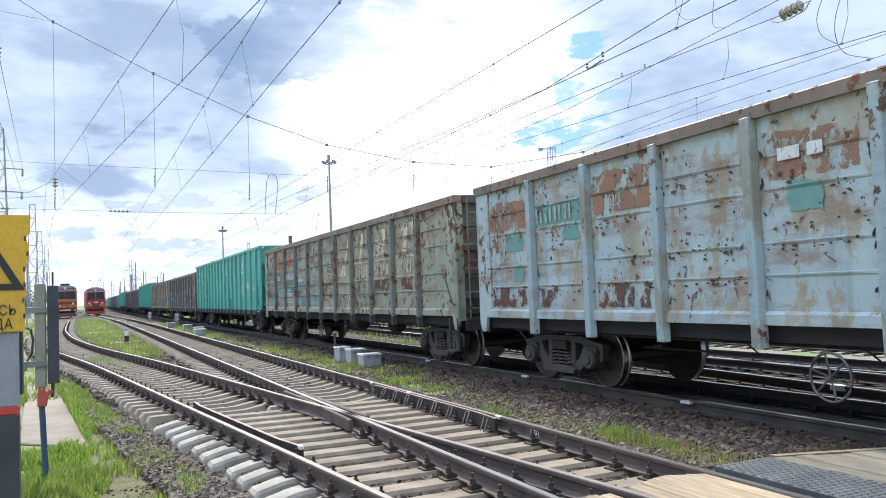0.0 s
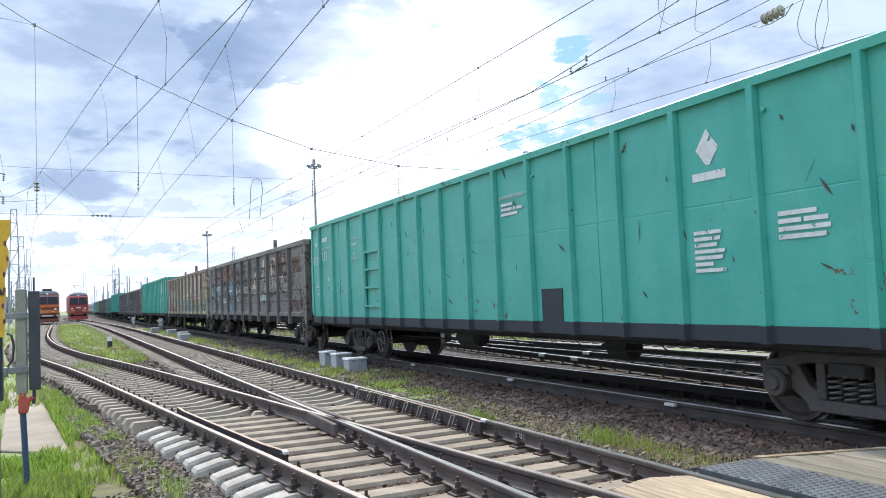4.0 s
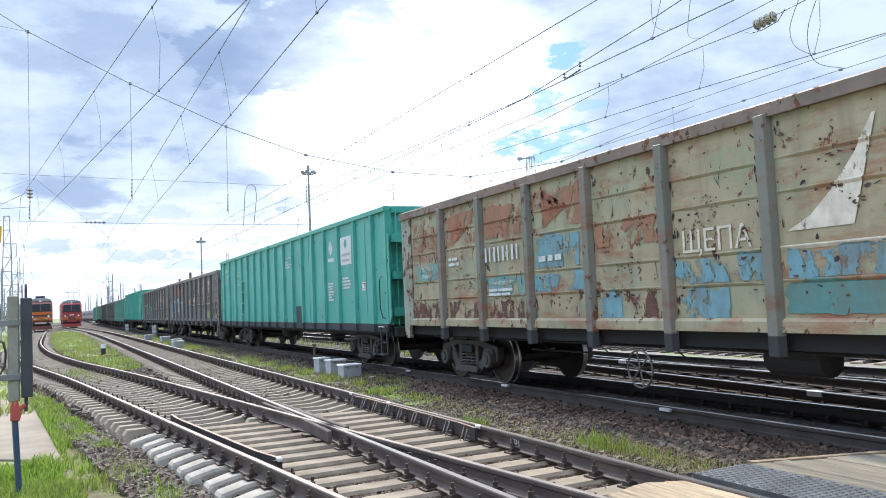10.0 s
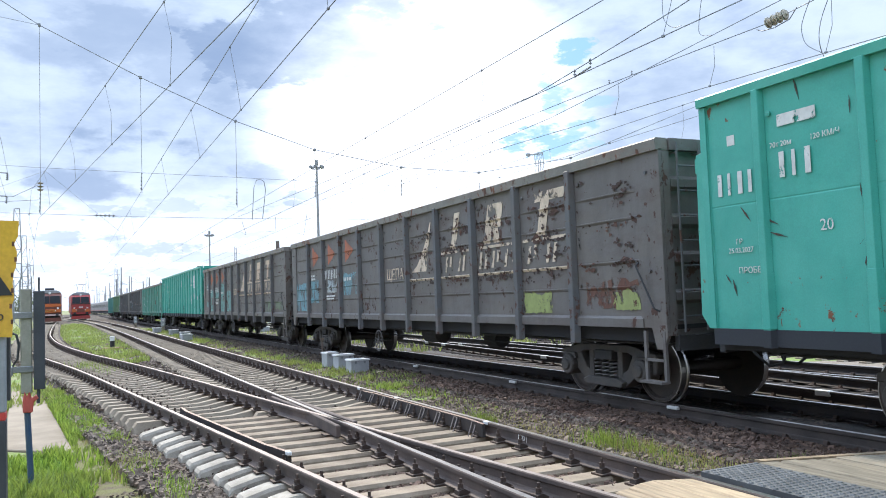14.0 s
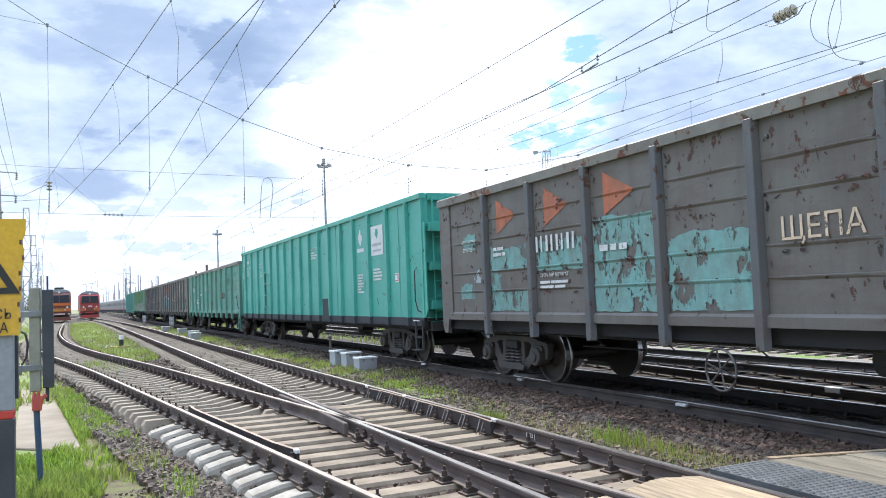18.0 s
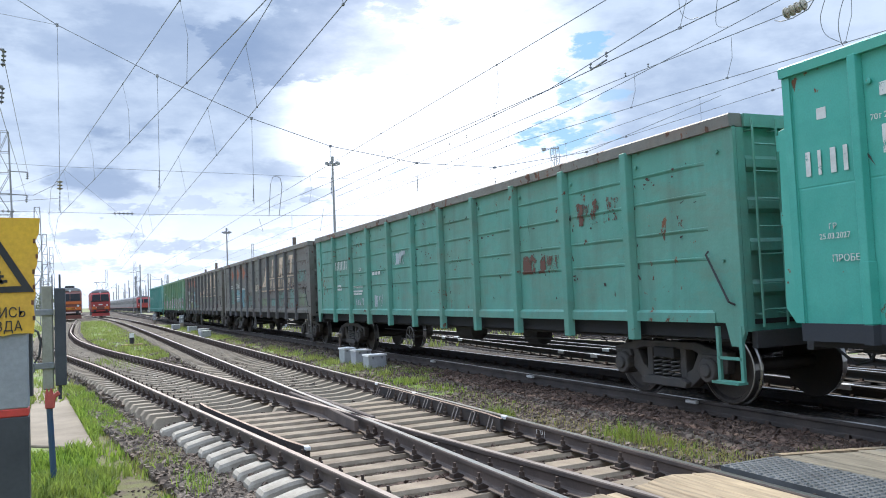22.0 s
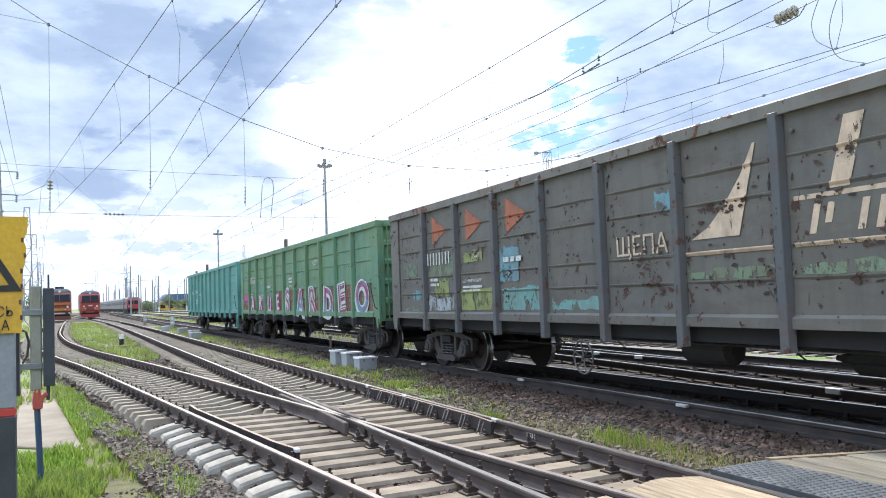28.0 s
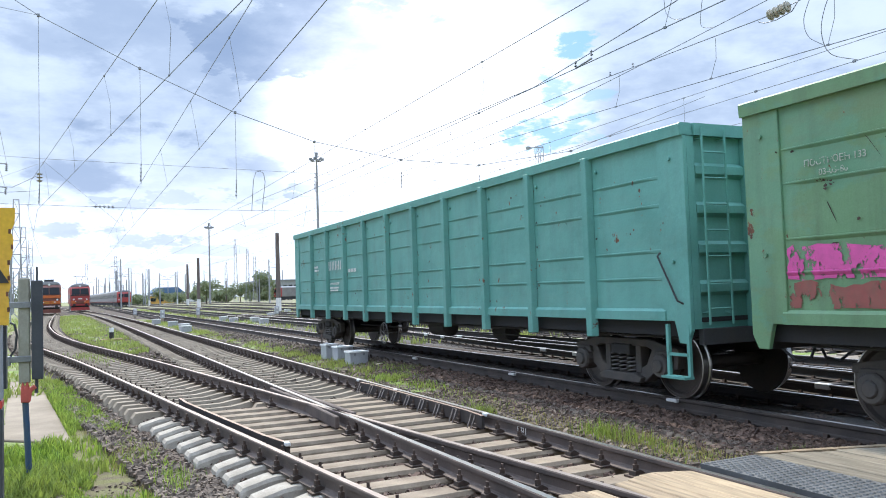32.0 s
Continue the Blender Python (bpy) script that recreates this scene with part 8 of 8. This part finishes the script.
def light_mast(x, y, h):
    m = thing("floodlight_mast", "tall slender floodlight mast with a ring of lamps", "light mast", pose(x, y, -0.3), "floodlight masts")
    bm = bmesh.new()
    tube(bm, [(0, 0, 0), (0, 0, h)], 0.30, 10, True, 0.14)
    part("shaft", bm, MASTGREY, m)
    bm = bmesh.new()
    tube(bm, [(0.9 * math.cos(a), 0.9 * math.sin(a), h - 0.6) for a in (k * math.pi / 6 for k in range(13))], 0.05, 5)
    for a in (0.3, 2.4, 4.5):
        tube(bm, [(0, 0, h - 0.6), (0.9 * math.cos(a), 0.9 * math.sin(a), h - 0.6)], 0.05, 5)
    part("lamp_ring", bm, MASTGREY, m)
    for k in range(6):
        a = k * math.pi / 3
        bm = bmesh.new()
        box(bm, 1.0 * math.cos(a) - 0.22, 1.0 * math.cos(a) + 0.22, 1.0 * math.sin(a) - 0.22, 1.0 * math.sin(a) + 0.22, h - 0.55, h - 0.15)
        part("floodlight", bm, LOCOGREY, m)
    bm = bmesh.new()
    tube(bm, [(0, 0, h), (0, 0, h + 0.8)], 0.25, 8)
    part("cap", bm, LOCOGREY, m)


light_mast(37.0, 126.5, 24.2)
light_mast(33.5, 215, 20.5)
light_mast(78.0, 112.0, 22.0)
t_ = lattice_mast(58.0, 92.0, 21.0, 1.3, 0.8, "distant lattice floodlight tower")
bm = bmesh.new()
tube(bm, [(-1.7, 0, 20.7), (0.6, 0, 20.9)], 0.06, 5)
box(bm, -1.95, -1.45, -0.2, 0.2, 20.5, 20.85)
part("lamp_arm", bm, MASTGREY, t_)

# ---- distance ----
FARWALL = surface("far_plaster_wall", (0.42, 0.42, 0.42), (0.34, 0.34, 0.35), 0.8, 0, 0.3, 4, bumps=0.05)
BLUEROOF = surface("blue_sheet_roof", (0.07, 0.14, 0.26), (0.09, 0.17, 0.29), 0.5, 0, 0.3, 4, bumps=0.05)
BRICKFAR = surface("far_brown_wall", (0.24, 0.19, 0.16), (0.19, 0.16, 0.14), 0.85, 0, 0.3, 4, bumps=0.05)


def building(x, y, w, d, h, roof_h, wall_m, roof_m, label, nwin):
    b = thing("yard_building", label, "building", pose(x, y, -0.46))
    bm = bmesh.new()
    box(bm, -w / 2, w / 2, 0, d, 0, h)
    part("wall", bm, wall_m, b)
    bm = bmesh.new()
    prism(bm, [(-w / 2 - 0.4, h), (w / 2 + 0.4, h), (w / 2 - w * 0.2, h + roof_h), (-w / 2 + w * 0.2, h + roof_h)], -0.4, d + 0.4, "y")
    part("roof", bm, roof_m, b)
    for k in range(nwin):
        xx = -w / 2 + w * (k + 0.5) / nwin
        bm = bmesh.new()
        box(bm, xx - w / nwin * 0.3, xx + w / nwin * 0.3, -0.06, 0.02, h * 0.35, h * 0.78)
        part("window", bm, PANE, b)
    return b


building(43.0, 400, 15, 20, 4.6, 2.8, FARWALL, BLUEROOF, "low workshop with a blue sheet roof", 6)
building(33.0, 330, 9, 8, 3.2, 0.5, LOCOYELLOW, LOCOGREY, "yellow track machine shed", 3)
building(56.0, 440, 24, 6, 3.0, 0.3, WHITE, GALV, "long white yard wall building", 8)
building(105.0, 430, 36, 14, 9.5, 0.8, FARWALL, GALV, "grey apartment block beyond the trees", 12)
building(150.0, 420, 40, 14, 8.0, 0.8, BRICKFAR, GALV, "brown depot building beyond the yard", 12)
building(-22.0, 210, 18, 14, 6.0, 1.0, FARWALL, BLUEROOF, "pale depot building with a blue roof", 7)


# ---- plants and loose stone ----
def leaf_material(name, a, b_, w=0.0):
    m, nt, b = material(name)
    geo = nt.nodes.new("ShaderNodeNewGeometry")
    c = mixc(nt, geo.outputs["Random Per Island"], a, b_)
    c = mixc(nt, ramp(nt, noise_node(nt, 0.7, 4, None, w), 0.35, 0.65), c, mixc(nt, 0.45, c, (0.22, 0.20, 0.07)))
    nt.links.new(c, b.inputs["Base Color"])
    b.inputs["Roughness"].default_value = 0.6
    tr = nt.nodes.new("ShaderNodeBsdfTranslucent")
    nt.links.new(c, tr.inputs[0])
    ms = nt.nodes.new("ShaderNodeMixShader")
    ms.inputs[0].default_value = 0.45
    nt.links.new(b.outputs[0], ms.inputs[1])
    nt.links.new(tr.outputs[0], ms.inputs[2])
    nt.links.new(ms.outputs[0], nt.nodes["Material Output"].inputs[0])
    return m


GRASS = leaf_material("grass_blades", (0.055, 0.135, 0.010), (0.36, 0.50, 0.075))
FARGRASS = leaf_material("far_grass_blades", (0.13, 0.20, 0.035), (0.40, 0.47, 0.13))
DRYGRASS = leaf_material("dry_grass_blades", (0.26, 0.24, 0.08), (0.36, 0.33, 0.14))
LEAVES = leaf_material("tree_leaves", (0.11, 0.16, 0.085), (0.22, 0.27, 0.14))
BARK = surface("bark", (0.10, 0.08, 0.06), (0.06, 0.05, 0.04), 0.9, 0, 3, 20, bumps=0.5)


def blades(name, spots, label, mats, seed):
    """Bent tapered blades; spots: x, y, z, height, width."""
    rng = np.random.default_rng(seed)
    s = np.array(spots)
    n = len(s)
    a = rng.uniform(0, 2 * np.pi, n)
    lean = rng.uniform(0.08, 0.6, n) * s[:, 3]
    b = rng.uniform(0, 2 * np.pi, n)
    wx, wy = np.cos(a) * s[:, 4] / 2, np.sin(a) * s[:, 4] / 2
    lx, ly = np.cos(b) * lean, np.sin(b) * lean
    P = s[:, :3]
    h = s[:, 3]
    v = np.empty((n, 5, 3))
    v[:, 0] = P + np.stack([-wx, -wy, 0 * h], 1)
    v[:, 1] = P + np.stack([wx, wy, 0 * h], 1)
    v[:, 2] = P + np.stack([wx * 0.7 + lx * 0.35, wy * 0.7 + ly * 0.35, h * 0.6], 1)
    v[:, 3] = P + np.stack([-wx * 0.7 + lx * 0.35, -wy * 0.7 + ly * 0.35, h * 0.6], 1)
    v[:, 4] = P + np.stack([lx, ly, h], 1)
    o = (np.arange(n) * 5)[:, None]
    quads = (o + np.array([[0, 1, 2, 3]])).tolist()
    tris = (o + np.array([[3, 2, 4]])).tolist()
    me = quick(name, v.reshape(-1, 3), quads + tris, mats)
    return tagged(part(name, me, None), label, "grass", kind="stuff")


def scatter(n, x_at, y_at, z_at, h, w, seed, keep=None):
    rng = random.Random(seed)
    out = []
    while len(out) < n:
        y = y_at(rng)
        x = x_at(rng, y)
        k = noise.noise((x * 1.1, y * 0.9, seed * 1.7)) + 0.6 * noise.noise((x * 3.1, y * 2.7, seed))
        if keep is not None and k < keep:
            n -= 0.35
            continue
        out.append((x, y, z_at(x, y), h * rng.uniform(0.45, 1.2) * max(0.35, 1 + 1.0 * k), w * rng.uniform(0.7, 1.3)))
    return out


def left_x(rng, y):
    return siding_x(y) - (1.55 if y > 9.5 else 2.0) - rng.random() ** 1.2 * (2.0 + y * 0.05)


def in_slab(x, y):
    return 13.1 < y < 24 and -0.95 - (y - 14) * 0.045 < x < 0.05 - (y - 13.1) * 0.072


thin = random.Random(77)
near = [s for s in scatter(60000, left_x, lambda r: 5.6 + 18 * r.random() ** 1.5, lambda x, y: -0.47, 0.15, 0.024, 1, -0.32) if not in_slab(s[0], s[1]) and not (s[0] > siding_x(s[1]) - 2.45 and s[1] < 13.5 and thin.random() < 0.8)]
blades("meadow_grass", near, "bright green grass beside the siding", GRASS, 1)
blades("meadow_edge_grass", scatter(3500, lambda r, y: siding_x(y) - 1.40 - 0.7 * r.random(), lambda r: 5.8 + 18 * r.random(), lambda x, y: -0.45, 0.08, 0.011, 2, 0.0), "yellowing grass at the ballast edge", DRYGRASS, 2)
far = scatter(16000, lambda r, y: siding_x(y) - 1.7 - r.random() * (4 + y * 0.12), lambda r: 20 + 100 * r.random() ** 1.3, lambda x, y: -0.46, 0.22, 0.04, 3, -0.2)
blades("far_meadow_grass", far, "rough grass along the siding", FARGRASS, 3)
tri = scatter(11000, lambda r, y: siding_x(y) + 1.5 + (main_x(y) - siding_x(y) - 3.0) * r.random(), lambda r: 30 + 85 * r.random() ** 1.2, lambda x, y: -0.25, 0.13, 0.03, 4, -0.05)
blades("triangle_grass", tri, "green grass between the diverging tracks", FARGRASS, 4)


def tuft(x, y, n, rx, ry, h, w, seed, mats=None, z=-0.27):
    rng = random.Random(seed)
    sp = [(x + rng.gauss(0, rx), y + rng.gauss(0, ry), z, h * rng.uniform(0.4, 1.15), w * rng.uniform(0.7, 1.3)) for _ in range(n)]
    return blades("grass_tuft", sp, "tuft of fresh green grass in the ballast", mats or GRASS, seed)


for i, (x, y, n, rx, ry, h) in enumerate(((6.10, 8.35, 330, 0.13, 0.26, 0.21), (6.2, 7.7, 160, 0.12, 0.25, 0.13), (6.1, 7.0, 200, 0.22, 0.3, 0.07), (5.75, 11.1, 260, 0.10, 0.22, 0.14), (6.9, 6.1, 150, 0.12, 0.12, 0.16), (6.4, 14.6, 200, 0.2, 0.5, 0.12), (6.2, 16.6, 240, 0.25, 0.6, 0.12), (7.15, 17.8, 420, 0.2, 0.5, 0.16), (7.1, 19.0, 200, 0.15, 0.3, 0.14), (1.0, 9.0, 160, 0.1, 0.3, 0.12), (0.9, 7.0, 200, 0.12, 0.25, 0.14), (1.4, 27.5, 300, 0.4, 0.9, 0.14), (0.6, 30, 400, 0.4, 1.2, 0.16))):
    tuft(x, y, n, rx, ry, h, 0.008 if y < 13 else 0.016, 20 + i)
for i, (x, y, n, rx, ry, h) in enumerate(((6.25, 7.3, 900, 0.30, 0.70, 0.05), (6.75, 6.2, 500, 0.35, 0.40, 0.05), (5.9, 9.6, 500, 0.35, 0.8, 0.045), (6.5, 12.5, 500, 0.4, 1.2, 0.05))):
    tuft(x, y, n, rx, ry, h, 0.012, 60 + i, FARGRASS if i % 2 else DRYGRASS, -0.25)
strip_g = scatter(7000, lambda r, y: 6.5 + r.gauss(0, 0.30), lambda r: 16 + 58 * r.random() ** 1.2, lambda x, y: -0.28, 0.12, 0.022, 6, 0.0)
blades("strip_grass", strip_g, "grass growing between two tracks", FARGRASS, 6)
yardg = scatter(14000, lambda r, y: r.choice((11.2, 15.6, 20.6, 26.6, 33.4)) + r.gauss(0, 0.5), lambda r: 25 + 130 * r.random() ** 1.2, lambda x, y: -0.27, 0.2, 0.05, 7, 0.0)
blades("yard_grass", yardg, "weeds between the yard tracks", FARGRASS, 7)


def stones(name, spots, seed, label, mat=None):
    rng = np.random.default_rng(seed)
    base = np.array([(x, y, z) for z in (-1, 1) for y in (-1, 1) for x in (-1, 1)], float) * (0.62, 0.62, 0.5)
    quad = np.array([(0, 2, 3, 1), (4, 5, 7, 6), (0, 1, 5, 4), (1, 3, 7, 5), (3, 2, 6, 7), (2, 0, 4, 6)])
    s = np.array(spots)
    n = len(s)
    v = base[None] * rng.uniform(0.6, 1.25, (n, 8, 1)) + rng.uniform(-0.22, 0.22, (n, 8, 3))
    v *= rng.uniform(0.6, 1.0, (n, 1, 3))
    a = rng.uniform(0, 6.28, n)
    c, si = np.cos(a)[:, None], np.sin(a)[:, None]
    tilt = rng.uniform(-0.7, 0.7, n)
    ct, st = np.cos(tilt)[:, None], np.sin(tilt)[:, None]
    v[..., 0], v[..., 2] = v[..., 0] * ct - v[..., 2] * st, v[..., 0] * st + v[..., 2] * ct
    x, y, z = v[..., 0] * c - v[..., 1] * si, v[..., 0] * si + v[..., 1] * c, v[..., 2]
    v = np.stack([x, y, z], -1) * s[:, 3][:, None, None] + s[:, None, :3]
    f = (quad[None] + (np.arange(n) * 8)[:, None, None]).reshape(-1, 4)
    return tagged(part(name, quick(name, v.reshape(-1, 3), f.tolist(), mat or STONE), None), label, "ballast", kind="stuff")


def stone_spots(n, x_at, y_at, z, size, seed):
    """Scattered stones; z is a height, or a lift over the ballast bed when it is positive."""
    rng = random.Random(seed)
    out = []
    for _ in range(n):
        y = y_at(rng)
        x = x_at(rng, y)
        base = bed_z(x, y, 1, 44) + z if z > 0 else z
        out.append((x, y, base + rng.uniform(-0.012, 0.018), size * rng.uniform(0.55, 1.45)))
    return out


stones("ballast_stones", stone_spots(17000, lambda r, y: 5.15 + 1.75 * r.random(), lambda r: 5.2 + 13 * r.random() ** 1.35, 0.004, 0.050, 1), 1, "grey-brown crushed stone between the tracks")
stones("rusty_stones", stone_spots(15000, lambda r, y: 6.35 + 1.36 * r.random() ** 0.85, lambda r: 5.2 + 14 * r.random() ** 1.35, 0.004, 0.046, 6), 6, "rust-brown crushed stone along the train's line", REDSTONE)
stones("shoulder_stones", stone_spots(15000, lambda r, y: siding_x(y) - 1.20 - 0.80 * r.random() ** 1.5, lambda r: 5.5 + 16 * r.random() ** 1.3, -0.392, 0.048, 2), 2, "crushed stone at the sleeper ends")
stones("crib_stones", stone_spots(24000, lambda r, y: siding_x(y) - 1.2 + (main_x(y) - siding_x(y) + 2.5) * r.random(), lambda r: 5.2 + 26 * r.random() ** 1.3, -0.315, 0.046, 3), 3, "dark crushed stone between sleepers", DARKSTONE)
stones("high_crib_stones", stone_spots(4200, lambda r, y: siding_x(y) - 0.6 + (main_x(y) - siding_x(y) + 1.3) * r.random(), lambda r: 5.3 + 3.6 * r.random() ** 1.2, -0.262, 0.046, 8), 8, "brown crushed stone heaped between sleepers", REDSTONE)
stones("further_crib_stones", stone_spots(13000, lambda r, y: siding_x(y) - 1.5 + (main_x(y) - siding_x(y) + 3.0) * r.random(), lambda r: 17 + 40 * r.random() ** 1.2, -0.292, 0.062, 9), 9, "brown crushed stone along both tracks")
stones("loose_stones", stone_spots(1500, lambda r, y: siding_x(y) - 1.9 - 1.7 * r.random() ** 1.5, lambda r: 5.5 + 4.5 * r.random(), -0.46, 0.026, 5), 5, "loose stones on mossy soil")
stones("far_stones", stone_spots(9000, lambda r, y: 5.1 + 2.6 * r.random(), lambda r: 18 + 25 * r.random() ** 1.2, 0.004, 0.055, 4), 4, "crushed stone along the line")


def tree(x, y, h, r, seed, label="leafy green tree beyond the yard"):
    rng = random.Random(seed)
    t = thing("tree", label, "tree", pose(x, y, -0.46))
    bm = bmesh.new()
    tube(bm, [(0, 0, 0), (0.1, 0, h * 0.3), (0.0, 0.1, h * 0.8)], h * 0.03, 7, True, h * 0.008)
    for k in range(6):
        a = rng.uniform(0, 6.28)
        z = h * rng.uniform(0.3, 0.6)
        tube(bm, [(0.05, 0, z), (math.cos(a) * r * 0.6, math.sin(a) * r * 0.6, z + h * 0.22)], h * 0.012, 5, True, h * 0.004)
    part("trunk", bm, BARK, t)
    vs, fs = [], []
    lobes = [(rng.gauss(0, r * 0.45), rng.gauss(0, r * 0.45), h * rng.uniform(0.42, 0.92), r * rng.uniform(0.3, 0.55)) for _ in range(12)]
    for _ in range(900):
        lx, ly, lz, lr = rng.choice(lobes)
        d = Vector((rng.gauss(0, 1), rng.gauss(0, 1), rng.gauss(0, 0.8))).normalized() * lr * rng.uniform(0.5, 1.05)
        c = Vector((lx, ly, lz)) + d
        s = r * rng.uniform(0.06, 0.13)
        u = Vector((rng.gauss(0, 1), rng.gauss(0, 1), rng.gauss(0, 1))).normalized()
        w = u.orthogonal().normalized()
        o = len(vs)
        vs += [c + u * s, c + w * s * 0.8, c - u * s, c - w * s * 0.8]
        fs.append((o, o + 1, o + 2, o + 3))
    part("crown", quick("crown", vs, fs, LEAVES), None, t)


tree(49.5, 231, 8.6, 4.0, 1)
tree(45.2, 236, 6.0, 3.0, 2)
tree(36.0, 238, 6.8, 3.0, 3)
rng = random.Random(8)
for k in range(30):
    x = 24 + 4.0 * k + rng.uniform(-2, 2)
    tree(x, 262 + rng.uniform(-8, 40) + k * 0.3, rng.uniform(3.0, 4.8), rng.uniform(2.4, 3.8), 30 + k)
for k in range(14):
    tree(-10 - 3.5 * k + rng.uniform(-1, 1), 190 + rng.uniform(0, 60), rng.uniform(4, 7), rng.uniform(2.5, 4), 90 + k)


# ---- what moves ----
SPEED_ROWS = [(0.0, -14.91), (3.0, 9.19), (6.0, 32.98), (9.0, 56.94), (13.0, 88.76), (19.0, 136.55), (23.0, 168.16), (28.0, 208.20), (32.0, 239.92)]


def travelled(t):
    for (a, da), (b, db) in zip(SPEED_ROWS, SPEED_ROWS[1:]):
        if t <= b:
            break
    return da + (db - da) * (t - a) / (b - a)


def motions():
    steps = [2 * i / FPS for i in range(int(32 * FPS / 2) + 1)]
    for wagon, u in TRAIN:
        walk(wagon, [(t, pose(XT, u - d, 0)) for t, d in SPEED_ROWS])
        for bogie in [c for c in wagon.children if c.name.startswith("bogie")]:
            for ws in [c for c in bogie.children if c.name.startswith("wheelset")]:
                home = ws.location.copy()
                walk(ws, [(t, pose(home.x, home.y, home.z, math.degrees(travelled(t) / WHEEL_R))) for t in steps])


motions()
